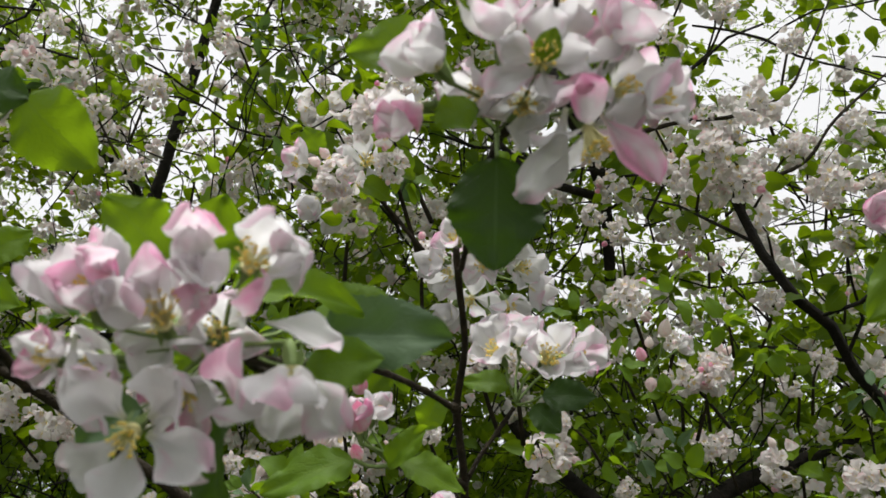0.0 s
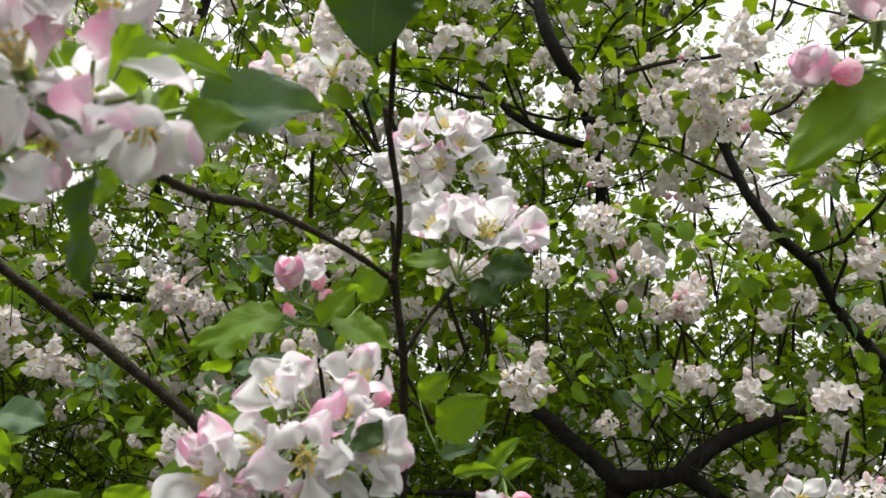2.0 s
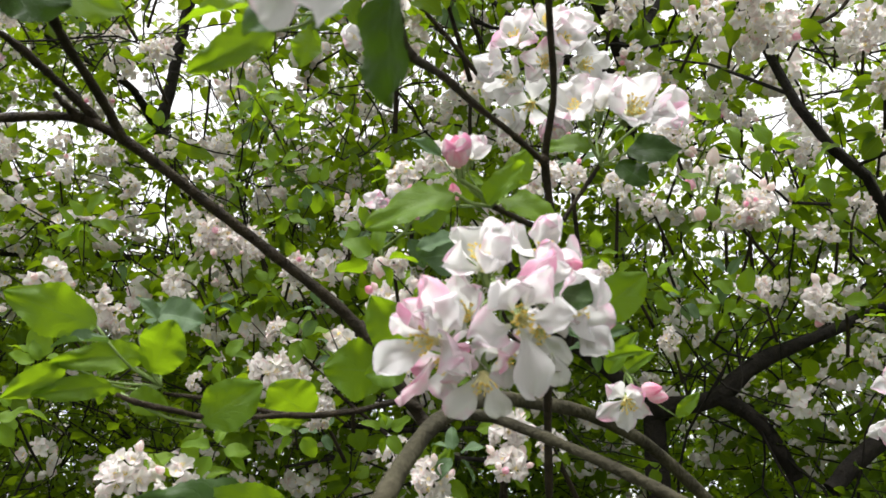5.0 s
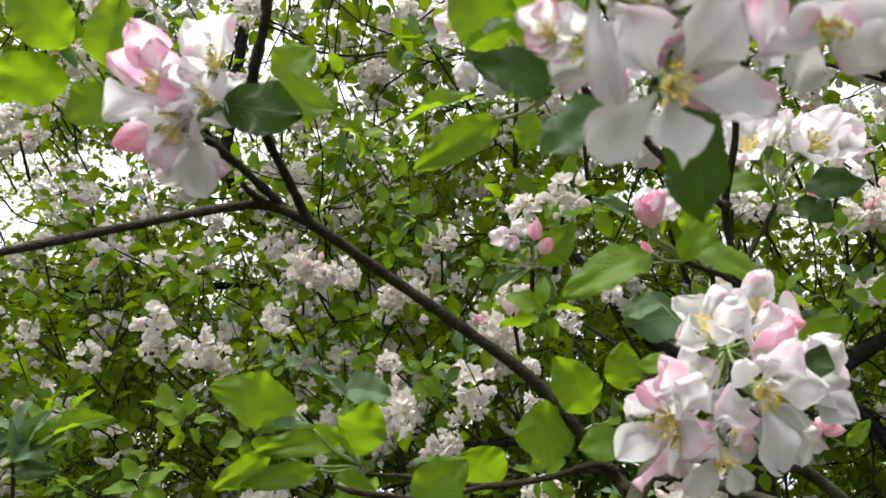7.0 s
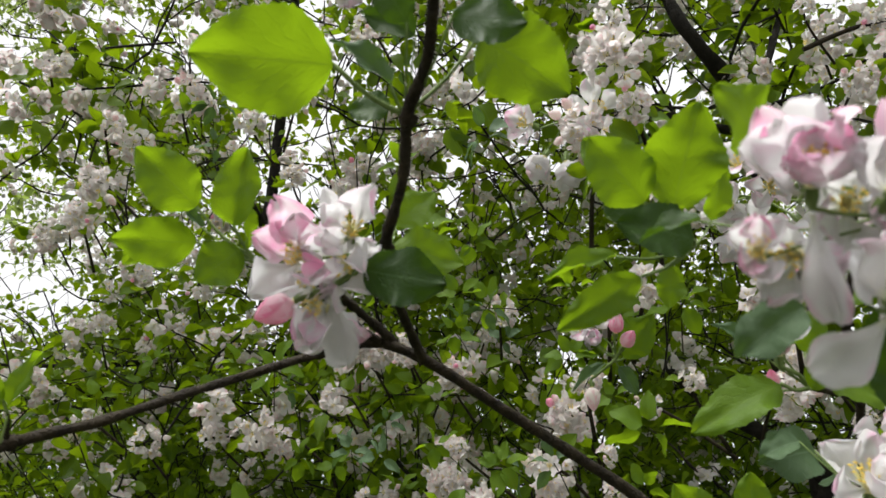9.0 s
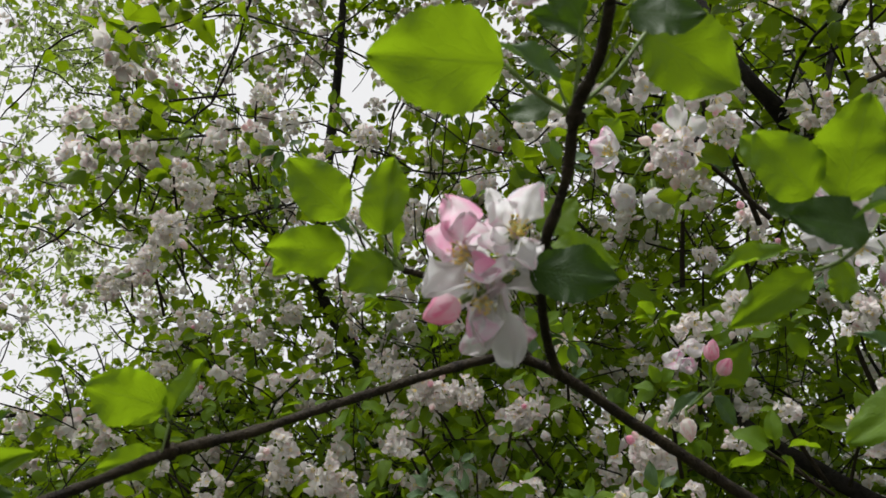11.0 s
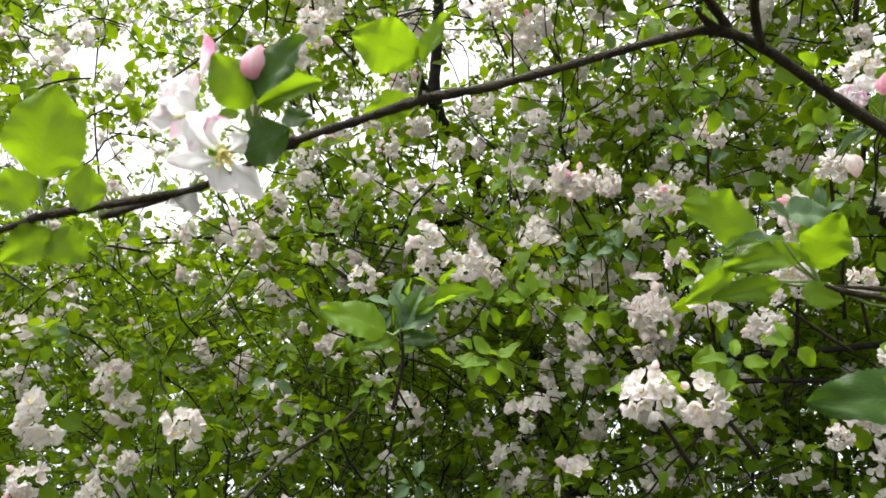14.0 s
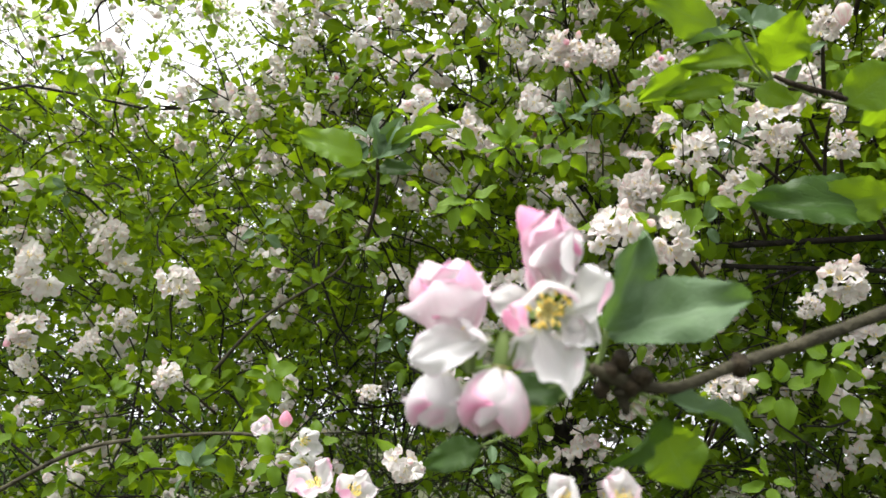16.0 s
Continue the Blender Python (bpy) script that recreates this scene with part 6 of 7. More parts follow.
flower(c, (-0.2635, 0.2610, 1.3925), (0.05, -0.74, 0.68), 0.0132, "half", "blush")
flower(c, (-0.2533, 0.2678, 1.3900), (0.73, -0.33, 0.60), 0.0121, "half", "blush")
c = cluster_at((-0.6135, 0.6090, 1.3542), "pink bud and white blossom over a bent twig")
bud(c, (-0.5978, 0.6025, 1.3799), (0.31, -0.33, 0.89), 0.0175, "pink", 1)
flower(c, (-0.6194, 0.6021, 1.3733), (-0.14, -0.82, 0.55), 0.0189, "cup", "blush")
flower(c, (-0.5847, 0.6130, 1.3666), (0.90, -0.44, -0.01), 0.0208, "half", "white")
flower(c, (-0.5950, 0.6215, 1.3491), (0.71, -0.33, -0.62), 0.0189, "half", "white")
s = shoot_at((-0.3428, 0.3908, 1.5624), "downy shoot tip with one broad leaf")
leaf(s, (-0.3465, 0.3881, 1.5647), (-0.3720, 0.3577, 1.5799), (0.64, -0.66, 0.40), "young", 0, 0.85)
leaf(s, (-0.3397, 0.3922, 1.5659), (-0.3154, 0.3987, 1.5812), (0.44, -0.72, 0.53), "downy", 1, 0.9)
leaf(s, (-0.3381, 0.3929, 1.5676), (-0.3345, 0.3859, 1.5866), (0.89, -0.45, 0.09), "downy", 3, 0.9)
leaf(s, (-0.3367, 0.3940, 1.5660), (-0.3249, 0.3910, 1.5919), (0.10, -0.99, 0.08), "downy", 3, 0.8)
leaf(s, (-0.3319, 0.3958, 1.5729), (-0.2957, 0.4085, 1.5958), (0.20, -0.74, 0.64), "young", 3, 0.6)
leaf(s, (-0.3445, 0.3904, 1.5590), (-0.3622, 0.3797, 1.5569), (0.64, -0.66, 0.40), "young", 0, 0.8)
leaf(s, (-0.3401, 0.3931, 1.5591), (-0.3195, 0.4056, 1.5612), (0.48, -0.78, 0.40), "shade_tone", 0, 0.7)
branch([(-0.3561, 0.4076, 1.5204), (-0.3431, 0.3996, 1.5448), (-0.3376, 0.3912, 1.5654)], [0.0014, 0.0012, 0.0008], "thin upright apple shoot", None, 8, 0.08, 22, "apple_twig")
branch([(-0.9394, 0.5008, 1.2871), (-0.8352, 0.5325, 1.3420), (-0.7653, 0.5611, 1.3600), (-0.6558, 0.6039, 1.3694), (-0.5994, 0.6178, 1.3545)], [0.0026, 0.0024, 0.0021, 0.0017, 0.0013], "bent grey-green apple twig low in the tree", BARK_GREEN, 8, 0.08, 23, "apple_twig")
branch([(-0.7925, 0.6868, 1.4308), (-0.7225, 0.6957, 1.4943), (-0.6327, 0.7079, 1.5414), (-0.6177, 0.7134, 1.5638)], [0.0024, 0.0020, 0.0016, 0.0010], "slanting apple twig with leaves", BARK_GREEN, 8, 0.08, 24, "apple_twig")
s = shoot_at((-0.0625, 0.3556, 1.5019), "long leaf reaching in from the side")
leaf(s, (-0.0697, 0.3510, 1.5024), (-0.1083, 0.3145, 1.5057), (0.47, -0.78, 0.42), "shade_tone", 0, 0.62)
leaf(s, (-0.0640, 0.3538, 1.5071), (-0.0979, 0.3274, 1.5029), (0.53, -0.85, -0.04), "young", 0, 0.55)

branch([(0.1246, 0.8372, 2.0628), (0.1750, 0.8432, 2.0774), (0.2285, 0.8353, 2.0748), (0.2844, 0.8375, 2.1008), (0.3153, 0.8417, 2.1582), (0.3516, 0.8366, 2.2387)], [0.003, 0.0026, 0.0023, 0.0019, 0.0014, 0.0008], "thin crooked apple twig against the sky", None, 7, 0.12, 25, "apple_twig")
branch([(0.2344, 0.8871, 2.0137), (0.3040, 0.8922, 2.0410), (0.3435, 0.8799, 2.0899), (0.4149, 0.8889, 2.1589)], [0.0026, 0.0022, 0.0018, 0.0012], "thin crooked apple twig against the sky", None, 7, 0.12, 26, "apple_twig")


# ---------------------------------------------------------------- blossom clusters of the trees behind
def mid_flower(name, seed, lift, tint):
    r = random.Random(seed)
    verts, faces, uvs, index = [], [], [], []
    for k in range(5):
        pv, pu, pf = petal_sheet(seed * 10 + k, lift + r.uniform(-0.4, 0.4), 0.4 * (k % 2), 0.8, 0.72, 0.09, 6, 5)
        turn = Matrix.Rotation(6.28319 * k / 5 + r.uniform(-0.2, 0.2), 4, "Z") @ Matrix.Translation((0, 0.05, 0)) @ Matrix.Rotation(radians(r.uniform(0, 28)), 4, "X") @ Matrix.Rotation(r.uniform(-0.3, 0.3), 4, "Y")
        o = len(verts)
        verts += [turn @ Vector(p) for p in pv]
        uvs += pu
        faces += [tuple(i + o for i in f) for f in pf]
        index += [0] * len(pf)
    for k in range(9):
        a, h, q = 6.28319 * k / 9, r.uniform(0.3, 0.45), r.uniform(0.1, 0.25)
        o = len(verts)
        x, y = math.cos(a) * q, math.sin(a) * q
        verts += [(x * 0.3, y * 0.3, 0), (x, y, h), (x + 0.05, y, h + 0.04), (x - 0.02, y + 0.05, h + 0.03), (x, y - 0.04, h + 0.06)]
        uvs += [(0.5, 0.3)] * 5
        faces += [(o, o + 1, o + 2), (o + 1, o + 2, o + 3), (o + 2, o + 3, o + 4), (o + 1, o + 4, o + 3)]
        index += [1] * 4
    return mesh_of(name, verts, faces, [tint, ANTHER], uvs, index)


MID = [mid_flower("flower", k, (0.2, 0.5, 0.9, 1.3, -0.5, 0.7)[k], PETAL_BULK) for k in range(6)]
MID_BUD = [bud_mesh("bud", BUD_PALE, 5), bud_mesh("bud", BUD_PINK, 6, 0.85, 0.15)]
MID_LEAF = [leaf_mesh("leaf", LEAF_BULK, 20 + k, (0.62, 0.7, 0.5)[k], (0.2, 0.35, 0.5)[k], 0.2, 0.06, 6, 5) for k in range(3)]
pick = random.Random(21)
BLOOM_LABELS = ("white apple blossom cluster among fresh leaves", "creamy white apple blossom with a few pink buds")


def bloom(at, width, kind):
    """A cluster of small flowers, buds and leaves on its spur, about so wide."""
    r = pick
    width *= 1.08
    pinkish = kind in (1, 4)
    c = tagged(empty("blossom_cluster", at), BLOOM_LABELS[pinkish], "blossom", "apple blossom on the trees")
    # each cluster is turned towards the camera's place
    to_view = (VIEW_SPOT - Vector(at)).normalized()
    out = (to_view + Vector((r.gauss(0, 0.5), r.gauss(0, 0.5), r.gauss(-0.05, 0.4)))).normalized()
    side = out.orthogonal().normalized()
    up = out.cross(side)
    count = r.randint(11, 15)
    for k in range(count):
        a, q = 2.4 * k + r.uniform(-0.4, 0.4), math.sqrt((k + 0.3) / count)
        d = (side * math.cos(a) + up * math.sin(a)) * q * 1.25 + out * (1.05 - q)
        p = (side * math.cos(a) + up * math.sin(a)) * q * width * 0.31 + out * width * (0.30 * (1 - q * q) + r.uniform(-0.04, 0.06))
        part("flower", MID[r.randrange(6)], c, facing_matrix(p, d + Vector((r.gauss(0, 0.35), r.gauss(0, 0.35), r.gauss(0, 0.35))), r.uniform(0, 6), width * r.uniform(0.18, 0.23)))
    for _ in range(r.randint(2, 4) if pinkish else r.randint(0, 2)):
        a = r.uniform(0, 6.28)
        d = side * math.cos(a) + up * math.sin(a) + out * 0.5
        part("bud", MID_BUD[r.random() < 0.2], c, facing_matrix(d * width * 0.36, d, 0, width * r.uniform(0.16, 0.22)))
    for _ in range(r.randint(2, 4)):
        a = r.uniform(0, 6.28)
        d = (side * math.cos(a) + up * math.sin(a) - out * 0.15).normalized()
        n = out + Vector((r.gauss(0, 0.4), r.gauss(0, 0.4), r.gauss(0.3, 0.4)))
        part("leaf", MID_LEAF[r.randrange(3)], c, sheet_matrix(d * width * 0.2 - out * width * 0.12, d * (width * (0.2 + 0.48 * r.uniform(0.7, 1.2))) - out * width * 0.15, n, 1.0, Vector((0, 0, 0))))
    q = Vector((r.gauss(0, 0.3), 0.6, -0.6)) * 0.07
    v, f = tube([-out * width * 0.05, -out * width * 0.3 + q * 0.3, q - out * width * 0.4], [0.0010, 0.0014, 0.0018], 5, 3)
    part("spur", mesh_of("spur", v, f, [BARK]), c)


bloom((0.2428, 0.7620, 2.0456), 0.0603, 2)
bloom((0.1961, 0.8195, 2.0174), 0.0593, 0)
bloom((0.2274, 0.8378, 1.9944), 0.0568, 4)
bloom((0.1541, 0.7715, 1.9758), 0.0410, 2)
bloom((0.3086, 0.8134, 1.9690), 0.0484, 0)
bloom((0.2971, 0.8322, 2.1689), 0.0327, 0)
bloom((0.2267, 0.8031, 2.1940), 0.0327, 3)
bloom((0.1540, 0.7973, 2.1666), 0.0301, 0)
bloom((0.1325, 0.8217, 2.1012), 0.0269, 2)
bloom((0.2817, 0.8363, 2.0277), 0.0363, 3)
bloom((0.1938, 0.8461, 2.0814), 0.0327, 4)
bloom((0.3232, 0.8379, 1.9232), 0.0387, 0)
bloom((-0.5398, 0.6568, 2.0922), 0.0487, 0)
bloom((-0.4730, 0.6905, 2.0552), 0.0384, 0)
bloom((-0.3262, 0.6891, 2.1393), 0.0384, 4)
bloom((-0.5191, 0.6403, 2.1400), 0.0327, 4)
bloom((-0.4099, 0.6968, 2.0762), 0.0384, 4)
bloom((-0.4384, 0.7275, 1.9930), 0.0327, 2)
bloom((-0.434, 0.880, 1.822), 0.041, 1)
bloom((-0.377, 0.884, 1.821), 0.041, 2)
bloom((-0.458, 0.863, 1.766), 0.037, 3)
bloom((-0.302, 0.853, 1.775), 0.038, 4)
bloom((-0.205, 0.611, 1.606), 0.041, 5)
bloom((-0.219, 0.475, 1.523), 0.037, 0)
bloom((-0.187, 0.484, 1.519), 0.037, 1)
bloom((0.028, 0.766, 1.690), 0.051, 2)
bloom((0.049, 0.762, 1.715), 0.031, 3)
bloom((0.106, 0.666, 1.800), 0.039, 4)
bloom((0.060, 0.670, 1.761), 0.028, 5)
bloom((0.139, 0.685, 1.772), 0.023, 0)
bloom((0.148, 0.718, 1.747), 0.033, 1)
bloom((0.171, 0.724, 1.746), 0.029, 2)
bloom((0.192, 0.880, 1.723), 0.034, 3)
bloom((0.234, 0.794, 1.688), 0.045, 4)
bloom((0.275, 0.704, 1.663), 0.041, 5)
bloom((0.344, 0.823, 1.826), 0.043, 0)
bloom((0.266, 0.621, 1.588), 0.028, 1)
bloom((0.099, 0.875, 1.678), 0.026, 2)
bloom((0.289, 0.873, 1.802), 0.034, 3)
bloom((0.263, 0.875, 1.782), 0.028, 4)
bloom((0.255, 0.891, 1.878), 0.036, 5)
bloom((0.247, 0.907, 1.978), 0.051, 0)
bloom((0.237, 0.928, 2.061), 0.064, 1)
bloom((0.238, 0.957, 2.130), 0.057, 2)
bloom((0.162, 0.937, 2.133), 0.064, 3)
bloom((0.088, 1.040, 2.106), 0.055, 4)
bloom((0.097, 0.878, 1.959), 0.038, 5)
bloom((0.068, 0.957, 2.022), 0.036, 0)
bloom((0.173, 1.047, 2.139), 0.055, 1)
bloom((0.349, 1.081, 2.162), 0.063, 2)
bloom((0.379, 1.101, 2.127), 0.055, 3)
bloom((0.351, 0.952, 1.923), 0.038, 4)
bloom((0.196, 0.909, 1.940), 0.038, 5)
bloom((0.196, 0.834, 1.848), 0.028, 0)
bloom((-0.001, 0.484, 1.548), 0.025, 1)
bloom((0.023, 0.472, 1.538), 0.017, 2)
bloom((-0.036, 0.464, 1.522), 0.024, 3)
bloom((0.000, 0.471, 1.526), 0.024, 4)
bloom((0.089, 0.826, 1.803), 0.026, 5)
bloom((0.014, 0.516, 1.706), 0.028, 0)
bloom((0.035, 0.521, 1.705), 0.021, 1)
bloom((-0.600, 1.013, 2.033), 0.043, 2)
bloom((-0.668, 1.019, 1.974), 0.043, 3)
bloom((-0.832, 1.117, 2.192), 0.060, 4)
bloom((-0.526, 1.044, 1.996), 0.043, 5)
bloom((-0.238, 0.847, 1.829), 0.038, 0)
bloom((0.195, 1.069, 2.096), 0.047, 1)
bloom((0.126, 1.056, 2.085), 0.047, 2)
bloom((0.303, 1.076, 2.145), 0.055, 3)
bloom((0.456, 1.179, 2.258), 0.068, 4)
bloom((0.447, 1.119, 2.122), 0.047, 5)
bloom((0.064, 1.099, 2.224), 0.051, 0)
bloom((-0.002, 1.158, 2.316), 0.055, 1)
bloom((0.355, 0.893, 1.792), 0.034, 2)

bloom((-0.632, 0.640, 2.067), 0.045, 3)
bloom((-0.581, 0.586, 1.954), 0.048, 4)
bloom((-0.607, 0.589, 1.922), 0.034, 5)
bloom((-0.704, 0.731, 1.751), 0.038, 0)
bloom((-0.596, 0.806, 1.762), 0.060, 1)
bloom((-0.595, 0.818, 1.730), 0.040, 2)
bloom((-0.555, 0.840, 1.737), 0.061, 3)
bloom((-0.519, 0.857, 1.723), 0.041, 4)
bloom((-0.442, 0.846, 1.761), 0.046, 5)
bloom((-0.429, 0.860, 1.826), 0.041, 0)
bloom((-0.408, 0.871, 1.812), 0.048, 1)
bloom((-0.369, 0.875, 1.808), 0.034, 2)
bloom((-0.306, 0.854, 1.767), 0.038, 3)
bloom((-0.145, 0.715, 1.682), 0.047, 4)
bloom((-0.109, 0.613, 1.688), 0.026, 5)
bloom((-0.035, 0.587, 1.672), 0.020, 0)
bloom((-0.260, 0.739, 1.667), 0.027, 1)
bloom((-0.145, 0.631, 1.608), 0.021, 2)
bloom((-0.164, 0.627, 1.601), 0.017, 3)
bloom((-0.716, 0.842, 1.739), 0.050, 4)
bloom((-0.852, 1.049, 1.967), 0.046, 5)
bloom((-1.043, 1.148, 2.139), 0.064, 0)
bloom((-0.047, 0.511, 1.720), 0.032, 1)
bloom((0.171, 0.735, 1.757), 0.042, 2)
bloom((0.144, 0.729, 1.749), 0.028, 3)
bloom((0.169, 0.807, 1.709), 0.030, 4)
bloom((-0.428, 1.094, 2.225), 0.065, 5)
bloom((-0.610, 1.186, 2.113), 0.060, 0)
bloom((-0.546, 1.214, 2.092), 0.050, 1)
bloom((-0.575, 1.043, 1.926), 0.043, 2)
bloom((-0.086, 0.562, 1.543), 0.025, 3)
bloom((-0.413, 1.160, 2.362), 0.060, 4)
bloom((-0.512, 1.137, 2.337), 0.050, 5)
bloom((-0.344, 1.130, 1.894), 0.034, 0)
bloom((-0.315, 1.148, 1.868), 0.034, 1)
bloom((-0.802, 1.131, 2.092), 0.050, 2)
bloom((-0.940, 1.178, 2.145), 0.053, 3)
bloom((0.181, 0.935, 1.981), 0.051, 4)

bloom((-0.769, 0.664, 2.222), 0.056, 5)
bloom((-0.771, 0.833, 2.179), 0.067, 0)
bloom((-0.823, 0.821, 2.215), 0.043, 1)
bloom((-0.989, 0.957, 2.547), 0.048, 2)
bloom((-0.848, 0.850, 2.129), 0.051, 3)
bloom((-0.893, 0.853, 2.084), 0.051, 4)
bloom((-0.945, 0.842, 2.067), 0.051, 5)
bloom((-0.036, 0.429, 1.828), 0.039, 0)
bloom((-0.058, 0.436, 1.796), 0.036, 1)
bloom((-0.031, 0.442, 1.804), 0.023, 2)
bloom((-0.037, 0.453, 1.878), 0.028, 3)
bloom((0.072, 0.870, 2.069), 0.045, 4)
bloom((-0.597, 1.221, 2.282), 0.075, 5)
bloom((-0.540, 1.206, 2.363), 0.053, 0)
bloom((-0.370, 1.232, 2.186), 0.045, 1)
bloom((-0.817, 0.917, 2.004), 0.043, 2)
bloom((-0.887, 0.921, 1.937), 0.043, 3)
bloom((-0.802, 1.031, 2.020), 0.046, 4)

bloom((-0.977, 0.949, 2.534), 0.039, 5)
bloom((-0.720, 0.905, 2.277), 0.055, 0)
bloom((-0.752, 0.895, 2.262), 0.037, 1)
bloom((-0.770, 1.045, 2.441), 0.053, 2)
bloom((-0.910, 0.886, 2.107), 0.065, 3)
bloom((-0.957, 0.872, 2.084), 0.055, 4)
bloom((-0.935, 0.948, 2.206), 0.060, 5)
bloom((-0.799, 1.119, 2.259), 0.064, 0)
bloom((-0.801, 1.096, 2.304), 0.048, 1)
bloom((-0.858, 1.066, 2.302), 0.037, 2)
bloom((-0.626, 1.224, 2.235), 0.075, 3)
bloom((-0.460, 1.186, 2.244), 0.060, 4)
bloom((-0.834, 1.316, 2.575), 0.051, 5)
bloom((-0.735, 1.331, 2.653), 0.051, 0)
bloom((-0.887, 1.708, 1.975), 0.092, 1)
bloom((-1.217, 1.675, 1.930), 0.092, 2)
bloom((-1.219, 1.642, 1.996), 0.085, 3)
bloom((-1.032, 1.668, 1.895), 0.095, 4)
bloom((-1.086, 1.628, 1.917), 0.068, 5)
bloom((-0.716, 1.395, 2.042), 0.057, 0)
bloom((-0.757, 1.403, 1.981), 0.068, 1)
bloom((-0.219, 1.226, 1.922), 0.051, 2)
bloom((-0.184, 1.250, 1.912), 0.038, 3)
bloom((-0.176, 0.845, 1.738), 0.043, 4)
bloom((-0.159, 0.713, 1.673), 0.038, 5)
bloom((-0.077, 0.535, 1.721), 0.030, 0)
bloom((-0.374, 1.022, 1.666), 0.064, 1)
bloom((-0.387, 1.027, 1.640), 0.057, 2)
bloom((-0.114, 0.679, 1.640), 0.021, 3)
bloom((-0.068, 0.629, 1.667), 0.023, 4)
bloom((-1.853, 1.373, 1.848), 0.100, 5)
bloom((-1.754, 1.452, 1.796), 0.092, 0)
bloom((-1.450, 1.422, 1.938), 0.068, 1)
bloom((-1.581, 1.455, 1.977), 0.071, 2)
bloom((-1.634, 1.432, 1.967), 0.057, 3)
bloom((-1.882, 1.263, 1.787), 0.081, 4)
bloom((-0.426, 0.878, 1.649), 0.026, 5)
bloom((-0.056, 0.457, 1.778), 0.027, 0)
bloom((-0.029, 0.530, 1.783), 0.028, 1)
bloom((-0.114, 0.977, 2.041), 0.043, 2)
bloom((-0.086, 1.022, 1.980), 0.039, 3)
bloom((-0.013, 0.954, 1.947), 0.038, 4)
bloom((-1.100, 1.155, 2.107), 0.057, 5)
bloom((-1.128, 1.297, 2.041), 0.060, 0)
bloom((-0.935, 1.379, 2.086), 0.060, 1)
bloom((-0.935, 1.540, 2.009), 0.058, 2)

bloom((-1.239, 0.740, 1.581), 0.102, 3)
bloom((-1.377, 0.938, 1.659), 0.075, 4)
bloom((-1.358, 0.959, 1.606), 0.085, 5)
bloom((-1.030, 0.816, 1.549), 0.077, 0)
bloom((-1.824, 1.342, 1.843), 0.090, 1)
bloom((-1.793, 1.489, 1.795), 0.091, 2)
bloom((-1.403, 1.272, 1.700), 0.067, 3)
bloom((-1.223, 0.708, 1.482), 0.064, 4)
bloom((-1.239, 0.821, 1.455), 0.048, 5)
bloom((-1.272, 0.911, 1.507), 0.050, 0)
bloom((-0.798, 0.625, 1.424), 0.033, 1)
bloom((-1.229, 0.712, 1.432), 0.044, 2)
bloom((-1.906, 1.053, 1.846), 0.081, 3)
bloom((-1.905, 1.164, 1.898), 0.100, 4)
bloom((-1.363, 1.381, 1.904), 0.074, 5)
bloom((-1.305, 1.317, 1.797), 0.054, 0)
bloom((-1.552, 1.378, 1.933), 0.048, 1)
bloom((-1.042, 1.582, 1.904), 0.081, 2)
bloom((-0.839, 1.367, 1.809), 0.068, 3)
bloom((-0.892, 1.720, 1.988), 0.097, 4)
bloom((-0.750, 1.790, 2.094), 0.076, 5)
bloom((-0.826, 1.690, 2.055), 0.081, 0)
bloom((-0.883, 1.655, 2.054), 0.057, 1)
bloom((-1.085, 1.630, 2.160), 0.071, 2)
bloom((-1.365, 1.675, 2.267), 0.078, 3)
bloom((-1.470, 1.605, 2.296), 0.094, 4)
bloom((-0.515, 1.116, 1.674), 0.051, 5)
bloom((-0.373, 1.026, 1.672), 0.067, 0)
bloom((-0.369, 1.034, 1.639), 0.045, 1)
bloom((-0.148, 0.638, 1.630), 0.043, 2)
bloom((-0.173, 0.631, 1.581), 0.034, 3)
bloom((-0.107, 0.666, 1.612), 0.026, 4)
bloom((-0.129, 0.846, 1.525), 0.053, 5)
bloom((-0.157, 0.832, 1.503), 0.027, 0)
bloom((-0.191, 0.645, 1.427), 0.034, 1)
bloom((-0.459, 0.609, 1.360), 0.042, 2)
bloom((-0.606, 0.748, 1.406), 0.027, 3)
bloom((-0.987, 1.669, 2.289), 0.071, 4)
bloom((-1.544, 1.543, 2.387), 0.078, 5)
bloom((-1.224, 1.739, 2.409), 0.078, 0)
bloom((-1.376, 1.574, 2.125), 0.067, 1)
bloom((-1.295, 1.708, 2.330), 0.078, 2)
bloom((-0.843, 1.762, 2.270), 0.064, 4)
bloom((-0.803, 1.777, 2.328), 0.064, 5)
bloom((-1.017, 1.788, 2.176), 0.060, 0)
bloom((-1.585, 1.557, 2.155), 0.063, 1)


# ---- leaf sprigs of the trees behind
SPRIG_LEAF = {"young": [leaf_mesh("leaf", LEAF["young"], 40 + k, (0.62, 0.72, 0.5, 0.66)[k], (0.15, 0.3, 0.5, 0.2)[k], (0.1, 0.25, 0.3, -0.1)[k], 0.06, 8, 5) for k in range(4)],
              "downy": [leaf_mesh("leaf", LEAF["downy"], 50 + k, (0.55, 0.6, 0.45, 0.6)[k], (0.3, 0.4, 0.6, 0.3)[k], (0.2, 0.3, 0.3, 0.0)[k], 0.07, 8, 5) for k in range(4)]}
SPRIG_LABELS = ("sprig of fresh green apple leaves", "sprig of fresh green apple leaves", "sprig of fresh green apple leaves", "sprig of grey-green downy young apple leaves")


